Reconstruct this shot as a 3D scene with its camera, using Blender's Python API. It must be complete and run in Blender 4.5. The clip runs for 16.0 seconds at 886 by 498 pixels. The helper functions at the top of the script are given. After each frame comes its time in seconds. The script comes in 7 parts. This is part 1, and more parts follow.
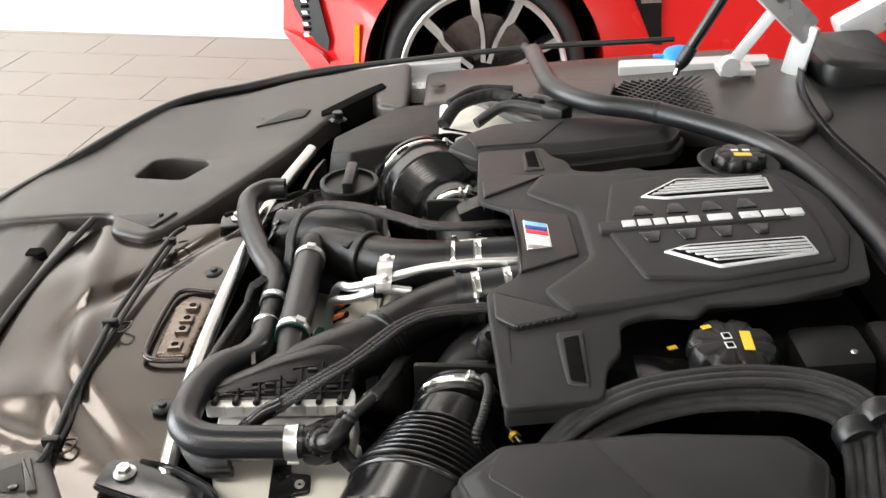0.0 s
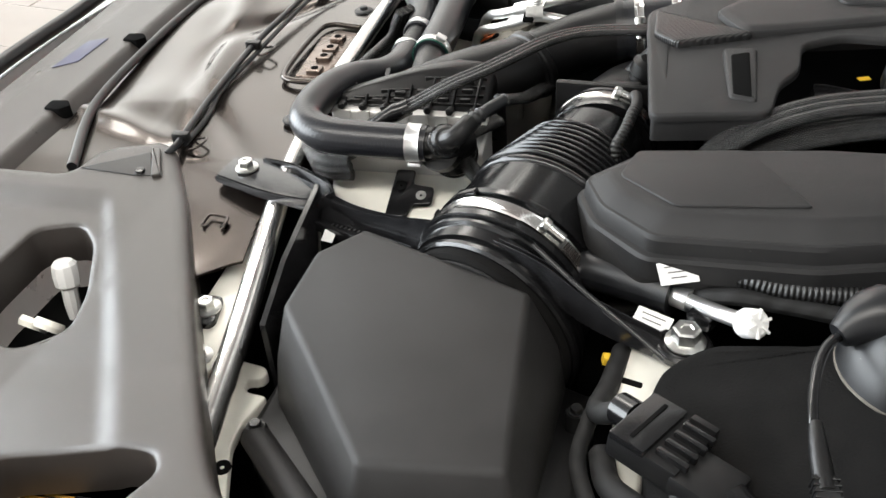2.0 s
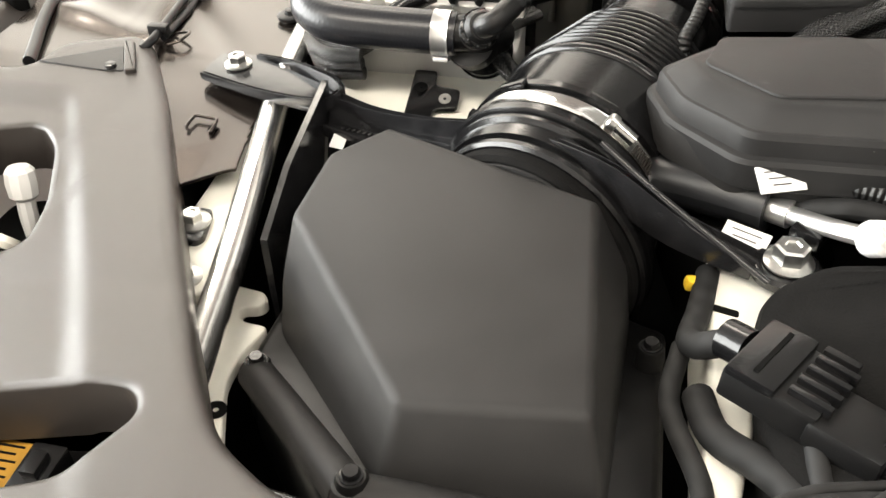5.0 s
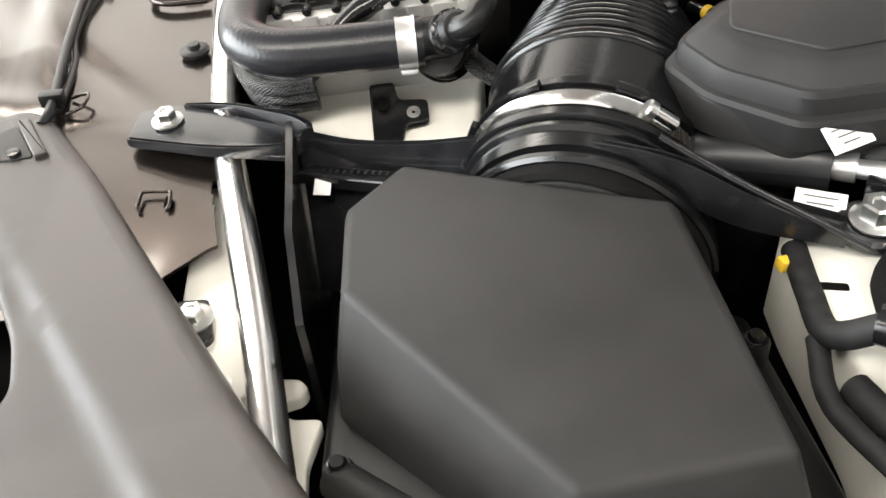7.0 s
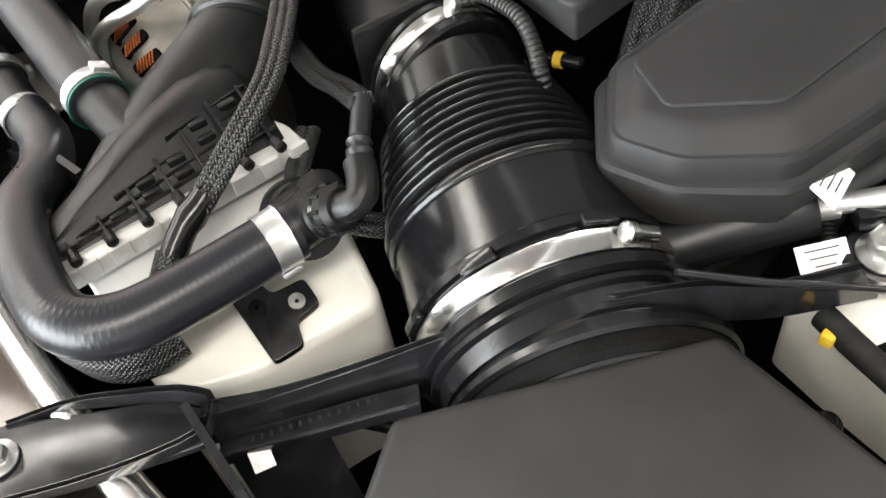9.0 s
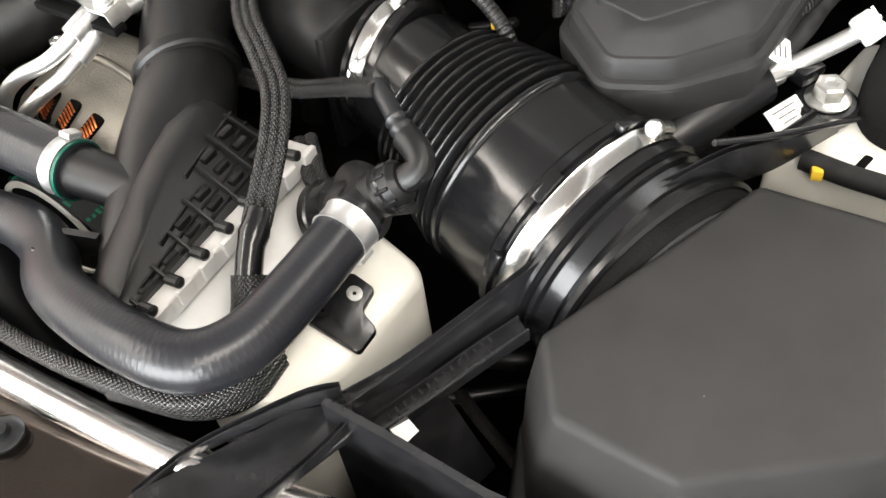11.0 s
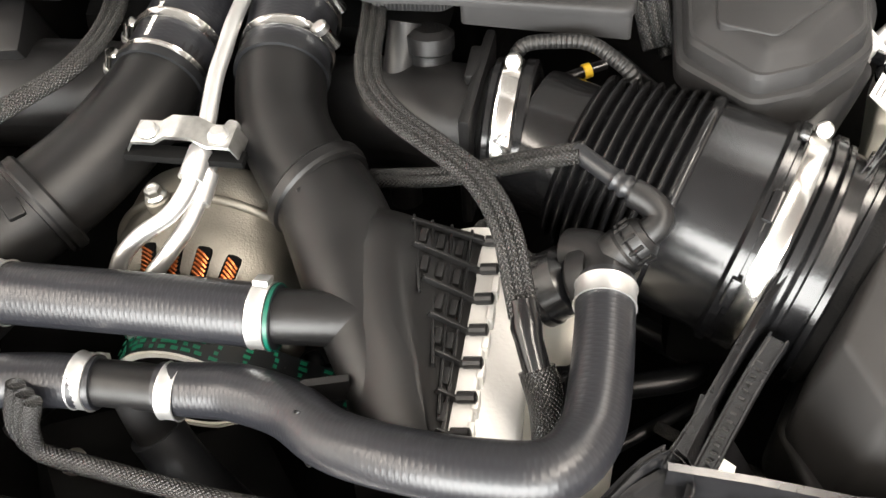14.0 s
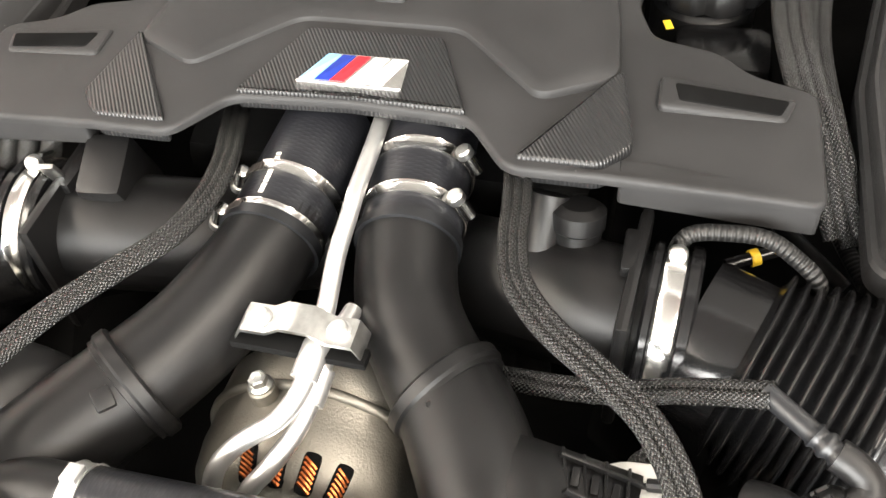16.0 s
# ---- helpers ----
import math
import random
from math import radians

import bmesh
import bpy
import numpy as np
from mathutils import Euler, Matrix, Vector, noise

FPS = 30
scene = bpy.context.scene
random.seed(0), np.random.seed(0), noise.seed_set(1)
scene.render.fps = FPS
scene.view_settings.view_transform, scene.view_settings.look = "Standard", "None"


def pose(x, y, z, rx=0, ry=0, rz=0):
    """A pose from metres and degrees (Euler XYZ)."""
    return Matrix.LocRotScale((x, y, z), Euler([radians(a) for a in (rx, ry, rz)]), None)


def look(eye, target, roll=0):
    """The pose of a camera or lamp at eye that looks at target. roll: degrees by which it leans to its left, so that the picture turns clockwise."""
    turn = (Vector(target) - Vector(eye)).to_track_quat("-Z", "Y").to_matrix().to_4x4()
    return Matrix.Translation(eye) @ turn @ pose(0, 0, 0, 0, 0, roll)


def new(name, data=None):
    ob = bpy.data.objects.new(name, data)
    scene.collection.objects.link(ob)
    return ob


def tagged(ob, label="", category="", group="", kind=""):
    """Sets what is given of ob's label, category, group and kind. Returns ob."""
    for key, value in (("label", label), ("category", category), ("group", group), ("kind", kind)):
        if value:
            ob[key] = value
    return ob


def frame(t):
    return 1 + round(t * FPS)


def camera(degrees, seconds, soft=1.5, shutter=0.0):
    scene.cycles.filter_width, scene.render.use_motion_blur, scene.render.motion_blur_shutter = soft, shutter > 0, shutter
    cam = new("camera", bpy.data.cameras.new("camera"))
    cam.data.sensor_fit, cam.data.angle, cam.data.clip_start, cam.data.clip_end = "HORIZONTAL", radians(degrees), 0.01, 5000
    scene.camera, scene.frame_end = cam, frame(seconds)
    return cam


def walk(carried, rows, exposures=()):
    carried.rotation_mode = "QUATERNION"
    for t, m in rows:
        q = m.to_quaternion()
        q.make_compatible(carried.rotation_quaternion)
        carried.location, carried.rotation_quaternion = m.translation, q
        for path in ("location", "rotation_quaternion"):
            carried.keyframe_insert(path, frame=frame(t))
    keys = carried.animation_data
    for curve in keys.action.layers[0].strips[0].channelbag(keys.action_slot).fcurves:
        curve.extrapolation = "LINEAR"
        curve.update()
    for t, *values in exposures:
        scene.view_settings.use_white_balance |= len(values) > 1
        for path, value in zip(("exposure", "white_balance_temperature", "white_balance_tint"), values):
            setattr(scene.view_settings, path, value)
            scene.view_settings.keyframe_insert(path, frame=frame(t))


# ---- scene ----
# camera and walk
cam = camera(51.0, 16.0)
PATH = [
    (0, (0.038, -1.051, 1.465), (-0.023, 0.681, 0.468), -1.8),
    (0.5, (0.038, -1.063, 1.426), (-0.09, 0.655, 0.409), -1.3),
    (1, (0.05, -1.061, 1.36), (-0.23, 0.6, 0.282), -3.0),
    (1.5, (0.064, -1.071, 1.316), (-0.316, 0.522, 0.168), -3.5),
    (2, (0.08, -1.06, 1.27), (-0.354, 0.473, 0.062), -4.3),
    (2.5, (0.097, -1.052, 1.233), (-0.342, 0.426, -0.042), -5.1),
    (3, (0.112, -1.054, 1.213), (-0.327, 0.383, -0.107), -5.7),
    (3.5, (0.137, -1.04, 1.188), (-0.287, 0.373, -0.162), -5.6),
    (4, (0.13, -1.023, 1.176), (-0.251, 0.403, -0.173), -3.7),
    (4.5, (0.068, -1.006, 1.173), (-0.289, 0.466, -0.134), -2.6),
    (5, (0.003, -0.992, 1.16), (-0.348, 0.502, -0.122), -1.7),
    (5.2, (-0.015, -0.981, 1.154), (-0.359, 0.506, -0.139), -1.6),
    (7.3, (-0.163, -0.898, 1.165), (-0.07, 0.547, -0.214), -6.8),
    (7.5, (-0.173, -0.881, 1.169), (-0.029, 0.549, -0.222), -7.3),
    (8, (-0.198, -0.788, 1.164), (0.064, 0.582, -0.271), -10.0),
    (8.5, (-0.22, -0.714, 1.188), (0.186, 0.552, -0.306), -12.2),
    (8.7, (-0.221, -0.696, 1.202), (0.251, 0.51, -0.322), -11.8),
    (10.8, (-0.405, -0.585, 1.218), (0.604, 0.209, -0.316), -8.1),
    (11, (-0.415, -0.583, 1.225), (0.603, 0.197, -0.309), -8.3),
    (11.5, (-0.44, -0.53, 1.237), (0.662, 0.118, -0.3), -5.4),
    (12, (-0.44, -0.469, 1.224), (0.701, 0.122, -0.308), -6.6),
    (12.5, (-0.446, -0.408, 1.242), (0.739, 0.11, -0.284), -6.5),
    (13, (-0.468, -0.369, 1.258), (0.746, 0.071, -0.27), -6.5),
    (13.5, (-0.505, -0.324, 1.268), (0.739, 0.02, -0.26), -6.2),
    (14, (-0.495, -0.301, 1.262), (0.751, 0.02, -0.27), -6.1),
    (14.5, (-0.472, -0.28, 1.258), (0.783, 0.057, -0.263), -6.2),
    (15, (-0.433, -0.257, 1.258), (0.828, 0.114, -0.25), -6.1),
    (15.5, (-0.39, -0.225, 1.268), (0.871, 0.171, -0.233), -5.7),
    (16, (-0.37, -0.217, 1.272), (0.906, 0.223, -0.204), -5.8),
]
walk(cam, [(t, look(eye, target, roll)) for t, eye, target, roll in PATH],
     exposures=[(0.0, -0.50, 6650, 10), (1.0, -0.45, 6250, 8), (2.5, -0.22, 6550, 10), (4.0, 0.0, 6800, 10), (5.0, 0.1, 7000, 10), (8.0, 0.03, 6500, 10), (11.0, 0.18, 6700, 11), (13.5, 0.50, 7000, 12), (15.0, 0.52, 7050, 12), (16.0, 0.82, 7100, 12)])

# ---- world and lights: a bright showroom, daylight from the glazed front, unseen lamps added above ----
world = bpy.data.worlds.new("world")
scene.world = world
world.use_nodes = True
world.node_tree.nodes["Background"].inputs[0].default_value = (0.9, 0.95, 1.0, 1)
world.node_tree.nodes["Background"].inputs[1].default_value = 0.2
scene.view_settings.exposure = 0.0


def area(name, where, aim, sx, sy, power, colour):
    lamp = bpy.data.lights.new(name, "AREA")
    lamp.shape, lamp.size, lamp.size_y, lamp.energy, lamp.color = "RECTANGLE", sx, sy, power, colour
    ob = new(name, lamp)
    ob.matrix_world = look(where, aim)
    return ob


area("window_light", (-5.6, -0.6, 1.9), (0, -0.6, 1.3), 7.0, 3.6, 1330, (0.90, 0.96, 1.0))
# Unseen lamps added overhead; the third brightens reflections in lid and cover.
for lx, ly in ((-1.7, -2.2), (-2.9, 2.6), (3.3, -1.9)):
    area("ceiling_light", (lx, ly, 3.9), (lx, ly, 0), 4.0, 0.7, 190, (1.0, 0.95, 0.88))


# ---- materials ----
def nodes_of(name):
    m = bpy.data.materials.new(name)
    m.use_nodes = True
    return m, m.node_tree, m.node_tree.nodes["Principled BSDF"]


def mat(name, colour, rough=0.5, metal=0.0, var=0.15, vscale=18.0, bump=0.0, bscale=900.0, rvar=0.1, coat=0.0, specks=0.0, spec=0.5, emit=0.0, stretch=None):
    """A surface with slow stains, fine grain and, where asked, dust specks."""
    m, t, b = nodes_of(name)
    n, l = t.nodes, t.links
    co = n.new("ShaderNodeTexCoord")
    src = co.outputs["Object"]
    if stretch:
        mp = n.new("ShaderNodeMapping")
        mp.inputs["Scale"].default_value = stretch
        l.new(src, mp.inputs[0])
        src = mp.outputs[0]
    big = n.new("ShaderNodeTexNoise")
    big.inputs["Scale"].default_value, big.inputs["Detail"].default_value = vscale, 5
    l.new(src, big.inputs["Vector"])
    fine = n.new("ShaderNodeTexNoise")
    fine.inputs["Scale"].default_value, fine.inputs["Detail"].default_value = bscale, 2
    l.new(src, fine.inputs["Vector"])
    ramp = n.new("ShaderNodeValToRGB")
    c = Vector(colour)
    ramp.color_ramp.elements[0].position, ramp.color_ramp.elements[1].position = 0.3, 0.7
    ramp.color_ramp.elements[0].color = (*(c * (1 - var)), 1)
    ramp.color_ramp.elements[1].color = (*(c * (1 + var)), 1)
    l.new(big.outputs["Fac"], ramp.inputs[0])
    out = ramp.outputs[0]
    if specks:
        vor = n.new("ShaderNodeTexVoronoi")
        vor.inputs["Scale"].default_value = 38
        l.new(src, vor.inputs["Vector"])
        lt = n.new("ShaderNodeMath")
        lt.operation, lt.inputs[1].default_value = "LESS_THAN", 0.018
        l.new(vor.outputs["Distance"], lt.inputs[0])
        mx = n.new("ShaderNodeMix")
        mx.data_type = "RGBA"
        mx.inputs[7].default_value = (0.35, 0.34, 0.32, 1)
        sc = n.new("ShaderNodeMath")
        sc.operation, sc.inputs[1].default_value = "MULTIPLY", specks
        l.new(lt.outputs[0], sc.inputs[0])
        l.new(sc.outputs[0], mx.inputs[0])
        l.new(out, mx.inputs[6])
        out = mx.outputs[2]
    l.new(out, b.inputs["Base Color"])
    rr = n.new("ShaderNodeMapRange")
    rr.inputs["To Min"].default_value, rr.inputs["To Max"].default_value = max(0.02, rough - rvar), min(1, rough + rvar)
    l.new(big.outputs["Fac"], rr.inputs[0])
    l.new(rr.outputs[0], b.inputs["Roughness"])
    b.inputs["Metallic"].default_value = metal
    b.inputs["Specular IOR Level"].default_value = spec
    b.inputs["Coat Weight"].default_value, b.inputs["Coat Roughness"].default_value = coat, 0.08
    if bump:
        bp = n.new("ShaderNodeBump")
        bp.inputs["Strength"].default_value, bp.inputs["Distance"].default_value = bump, 0.0006
        l.new(fine.outputs["Fac"], bp.inputs["Height"])
        l.new(bp.outputs[0], b.inputs["Normal"])
    if emit:
        b.inputs["Emission Color"].default_value, b.inputs["Emission Strength"].default_value = (*colour, 1), emit
    return m


def waves(name, colour, colour2, rough, pitch, turns, bump=0.6, metal=0.0, uv=True, both=False):
    """Fine ribs or a woven braid: bands of the given pitch (metres), crossed where both is set."""
    m, t, b = nodes_of(name)
    n, l = t.nodes, t.links
    co = n.new("ShaderNodeTexCoord")
    fac = None
    for turn in ((turns, -turns) if both else (turns,)):
        mp = n.new("ShaderNodeMapping")
        mp.inputs["Rotation"].default_value = (0, 0, radians(turn))
        l.new(co.outputs["UV" if uv else "Object"], mp.inputs[0])
        w = n.new("ShaderNodeTexWave")
        w.inputs["Scale"].default_value = 0.314 / pitch
        w.inputs["Distortion"].default_value = 0.0 if uv else 0.02
        l.new(mp.outputs[0], w.inputs["Vector"])
        if fac is None:
            fac = w.outputs["Fac"]
        else:
            mm = n.new("ShaderNodeMath")
            mm.operation = "MULTIPLY"
            l.new(fac, mm.inputs[0])
            l.new(w.outputs["Fac"], mm.inputs[1])
            fac = mm.outputs[0]
    no = n.new("ShaderNodeTexNoise")
    no.inputs["Scale"].default_value = 60
    l.new(co.outputs["Object"], no.inputs["Vector"])
    ml = n.new("ShaderNodeMath")
    ml.operation = "MULTIPLY"
    l.new(no.outputs["Fac"], ml.inputs[0])
    l.new(fac, ml.inputs[1])
    mx = n.new("ShaderNodeMix")
    mx.data_type = "RGBA"
    mx.inputs[6].default_value, mx.inputs[7].default_value = (*colour, 1), (*colour2, 1)
    l.new(ml.outputs[0], mx.inputs[0])
    l.new(mx.outputs[2], b.inputs["Base Color"])
    b.inputs["Roughness"].default_value, b.inputs["Metallic"].default_value = rough, metal
    bp = n.new("ShaderNodeBump")
    bp.inputs["Strength"].default_value, bp.inputs["Distance"].default_value = bump, 0.001
    l.new(fac, bp.inputs["Height"])
    l.new(bp.outputs[0], b.inputs["Normal"])
    return m


M_COVER = mat("cover plastic", (0.0225, 0.0222, 0.0225), 0.44, bump=0.35, bscale=2600, specks=0.3, var=0.16, spec=0.20)
M_LID = mat("lid plastic", (0.0235, 0.0228, 0.0225), 0.43, bump=0.4, bscale=2400, specks=0.35, var=0.16, spec=0.16)
M_PLASTIC = mat("black moulded plastic", (0.0062, 0.0061, 0.0063), 0.34, bump=0.3, bscale=1800, var=0.28, specks=0.2, spec=0.36)
M_GLOSSY = mat("glossy black plastic", (0.006, 0.006, 0.0065), 0.2, bump=0.12, bscale=400, var=0.3)
M_SLAM = mat("grey grained plastic", (0.036, 0.031, 0.028), 0.32, bump=0.35, bscale=2400, var=0.12, specks=0.2)
M_RUBBER = mat("black rubber", (0.0075, 0.008, 0.0092), 0.38, bump=0.10, bscale=900, var=0.3, specks=0.3)
# Near-black for print and parts, and for shade painted into openings and depths.
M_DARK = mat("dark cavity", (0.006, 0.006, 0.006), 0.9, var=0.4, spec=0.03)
M_PAINT = mat("dark metallic paint", (0.046, 0.0365, 0.031), 0.25, metal=0.85, var=0.12, coat=0.5, rvar=0.05)
M_STEEL = mat("polished steel", (0.75, 0.74, 0.72), 0.20, metal=1.0, var=0.08, rvar=0.06)
M_ZINC = mat("zinc plated steel", (0.62, 0.62, 0.60), 0.32, metal=1.0, var=0.2, vscale=120)
M_ALU = mat("brushed aluminium", (0.78, 0.78, 0.77), 0.34, metal=0.9, var=0.12, bump=0.2, bscale=300)
M_CAST = mat("cast aluminium", (0.25, 0.235, 0.205), 0.5, metal=0.8, var=0.2, bump=0.6, bscale=600)
M_CORE = mat("pale cast aluminium", (0.62, 0.61, 0.59), 0.42, metal=0.35, var=0.10, bump=0.25, bscale=350)
M_CREAM = mat("pale primed metal", (0.82, 0.80, 0.72), 0.38, metal=0.1, var=0.08)
M_WHITE = mat("white plastic", (0.8, 0.8, 0.79), 0.45, var=0.06)
M_SILVER = mat("silver paint", (0.72, 0.73, 0.74), 0.3, metal=0.4, var=0.05)
M_FELT = mat("black felt", (0.0052, 0.005, 0.0049), 0.95, spec=0.12, var=0.35, bump=1.0, bscale=500, vscale=40)
M_COPPER = mat("copper winding", (0.42, 0.12, 0.04), 0.35, metal=1.0, var=0.3, vscale=300)
M_YELLOW = mat("yellow plastic", (0.85, 0.55, 0.04), 0.5)
M_BLUE = mat("blue plastic", (0.02, 0.28, 0.75), 0.45)
M_REDW = mat("red plastic", (0.7, 0.03, 0.02), 0.45)
M_GREEN = mat("green enamel", (0.0, 0.07, 0.045), 0.35, var=0.2)
M_BRAID = waves("braided sleeve", (0.0012, 0.0012, 0.0012), (0.072, 0.071, 0.069), 0.22, 0.0021, 52, 1.0, both=True)
M_HOSE = waves("woven rubber hose", (0.010, 0.0105, 0.0130), (0.0165, 0.0172, 0.0205), 0.33, 0.0036, 16, 0.10, both=True)
M_LOOM = waves("corrugated loom", (0.005, 0.005, 0.005), (0.03, 0.03, 0.03), 0.4, 0.004, 0, 1.0)
M_TAPE = waves("cloth tape", (0.003, 0.003, 0.0032), (0.0075, 0.0075, 0.0078), 0.75, 0.018, 20, 0.7)
M_CARBON = waves("fine ribbed plastic", (0.008, 0.008, 0.0085), (0.017, 0.017, 0.0175), 0.36, 0.0026, 60, 0.5, uv=False)


# ---- mesh helpers ----
def link(name, verts, faces, material, parent=None, label="", angle=35, uvs=None):
    me = bpy.data.meshes.new(name)
    me.from_pydata([tuple(v) for v in verts], [], [tuple(f) for f in faces])
    me.materials.append(material)
    if uvs is not None:
        lay = me.uv_layers.new(name="UVMap")
        lay.data.foreach_set("uv", [c for f in faces for i in f for c in uvs[i]])
    bm = bmesh.new()
    bm.from_mesh(me)
    bmesh.ops.recalc_face_normals(bm, faces=bm.faces)
    bm.to_mesh(me)
    bm.free()
    me.shade_smooth()
    me.set_sharp_from_angle(angle=radians(angle))
    ob = new(name, me)
    if parent:
        ob.parent = parent
    return tagged(ob, label)


def part(name, bm, material, parent=None, label="", angle=35):
    me = bpy.data.meshes.new(name)
    bmesh.ops.recalc_face_normals(bm, faces=bm.faces)
    bm.to_mesh(me)
    bm.free()
    me.materials.append(material)
    me.shade_smooth()
    me.set_sharp_from_angle(angle=radians(angle))
    ob = new(name, me)
    if parent:
        ob.parent = parent
    return tagged(ob, label)


def thing(name, label, category, group="", kind=""):
    return tagged(new(name), label, category, group, kind)


def spline(pts, step=0.006):
    """Points along a smooth curve through pts (any width of tuple)."""
    p = [np.array(q, float) for q in pts]
    p = [2 * p[0] - p[1]] + p + [2 * p[-1] - p[-2]]
    out = []
    for a, b, c, d in zip(p, p[1:], p[2:], p[3:]):
        k = max(2, int(np.linalg.norm((c - b)[:3]) / step))
        for i in range(k):
            u = i / k
            out.append(0.5 * (2 * b + (c - a) * u + (2 * a - 5 * b + 4 * c - d) * u * u + (3 * b - a - 3 * c + d) * u ** 3))
    return out + [p[-2]]


def sweep(pts, r, seg=16, step=0.006, flat=1.0, rfun=None, caps=True, shift=0.0):
    """Vertices, faces and uvs of a tube through pts; flat squeezes its height, rfun(s) scales its radius along its length."""
    line = spline([(*q[:3], q[3] if len(q) > 3 else r) for q in pts], step)
    verts, faces, uvs = [], [], []
    side, s = None, 0.0
    for i, q in enumerate(line):
        a, b = line[max(0, i - 1)][:3], line[min(len(line) - 1, i + 1)][:3]
        d = (b - a) / max(1e-9, np.linalg.norm(b - a))
        if side is None:
            side = np.cross(d, (0, 0, 1.0))
            if np.linalg.norm(side) < 0.2:
                side = np.cross(d, (0, 1.0, 0))
        side = side - d * np.dot(side, d)
        side /= np.linalg.norm(side)
        up = np.cross(side, d)
        if i:
            s += np.linalg.norm(q[:3] - line[i - 1][:3])
        rr = q[3] * (rfun(s) if rfun else 1)
        for k in range(seg + 1):
            w = 2 * math.pi * k / seg
            verts.append(q[:3] + side * (math.cos(w) * rr + shift) + up * math.sin(w) * rr * flat)
            uvs.append((s, k / seg * 2 * math.pi * r))
    n = seg + 1
    for i in range(len(line) - 1):
        for k in range(seg):
            faces.append((i * n + k, i * n + k + 1, (i + 1) * n + k + 1, (i + 1) * n + k))
    if caps:
        for base in (0, (len(line) - 1) * n):
            faces.append(tuple(base + k for k in range(seg)))
    return verts, faces, uvs


def tube(name, pts, r, material, parent=None, label="", **kw):
    v, f, u = sweep(pts, r, **kw)
    return link(name, v, f, material, parent, label, angle=50, uvs=u)


def turned(profile, at, axis, seg=40, closed=False):
    """Vertices and faces of a lathed body: profile of (radius, height along axis)."""
    ax = Vector(axis).normalized()
    q = ax.to_track_quat("Z", "Y").to_matrix()
    at = Vector(at)
    verts, faces = [], []
    for r, h in profile:
        for k in range(seg):
            w = 2 * math.pi * k / seg
            verts.append(at + q @ Vector((r * math.cos(w), r * math.sin(w), h)))
    n = len(profile)
    for i in range(n if closed else n - 1):
        for k in range(seg):
            a, b = i * seg, ((i + 1) % n) * seg
            faces.append((a + k, a + (k + 1) % seg, b + (k + 1) % seg, b + k))
    if not closed:
        faces += [tuple(range(seg)), tuple((n - 1) * seg + k for k in range(seg))]
    return verts, faces


def lathe(name, profile, at, axis, material, parent=None, label="", seg=40, closed=False, angle=30):
    v, f = turned(profile, at, axis, seg, closed)
    return link(name, v, f, material, parent, label, angle)


def rounded(poly, r, k=4):
    """A polygon with its corners rounded."""
    out, n = [], len(poly)
    for i in range(n):
        p = [Vector(poly[j % n][:2]) for j in (i - 1, i, i + 1)]
        a, b = p[0] - p[1], p[2] - p[1]
        d = min(r, a.length * 0.45, b.length * 0.45)
        s, e = p[1] + a.normalized() * d, p[1] + b.normalized() * d
        for j in range(k + 1):
            u = j / k
            out.append((1 - u) ** 2 * s + 2 * u * (1 - u) * p[1] + u * u * e)
    return out


def inset(poly, d):
    n, out = len(poly), []
    area2 = sum(poly[i - 1][0] * poly[i][1] - poly[i][0] * poly[i - 1][1] for i in range(n))
    sg = 1 if area2 > 0 else -1
    for i in range(n):
        a = (poly[i] - poly[i - 1])
        b = (poly[(i + 1) % n] - poly[i])
        na, nb = Vector((-a.y, a.x)).normalized(), Vector((-b.y, b.x)).normalized()
        m = na + nb
        m = m.normalized() / max(0.5, m.normalized().dot(na)) if m.length > 1e-6 else na
        out.append(poly[i] + m * d * sg)
    return out


def slab(name, poly, z0, z1, material, parent=None, label="", r=0.006, bevel=0.004, drop=None, top=None, angle=30, steps=3, thick=0.0):
    """A plate over a polygon from z0 up to z1, with rounded corners and a rolled upper edge. top(x, y) adds to the upper height."""
    ring = rounded(poly, r)
    f = top or (lambda x, y: 0.0)
    drop = bevel if drop is None else drop
    layers = [[(p.x, p.y, z1 + f(p.x, p.y) - thick if thick else z0) for p in ring]]
    for i in range(steps + 1):
        w = i / steps * math.pi / 2
        off, down = bevel * (1 - math.cos(w)), drop * (1 - math.sin(w))
        layers.append([(p.x, p.y, z1 + f(p.x, p.y) - down) for p in inset(ring, off)])
    n = len(ring)
    verts = [v for lay in layers for v in lay]
    faces = [tuple(range(n))]
    for i in range(len(layers) - 1):
        for k in range(n):
            faces.append((i * n + k, i * n + (k + 1) % n, (i + 1) * n + (k + 1) % n, (i + 1) * n + k))
    faces.append(tuple((len(layers) - 1) * n + k for k in range(n)))
    return link(name, verts, faces, material, parent, label, angle)


def block(bm, sx, sy, sz, m, bevel=0.002):
    r = bmesh.ops.create_cube(bm, size=1.0, matrix=m @ Matrix.Diagonal((sx, sy, sz, 1)))
    if bevel:
        es = {e for v in r["verts"] for e in v.link_edges}
        bmesh.ops.bevel(bm, geom=list(es), offset=bevel, segments=2, affect="EDGES", profile=0.6)
    return bm


def box(name, sx, sy, sz, m, material, parent=None, label="", bevel=0.002):
    return part(name, block(bmesh.new(), sx, sy, sz, m, bevel), material, parent, label)


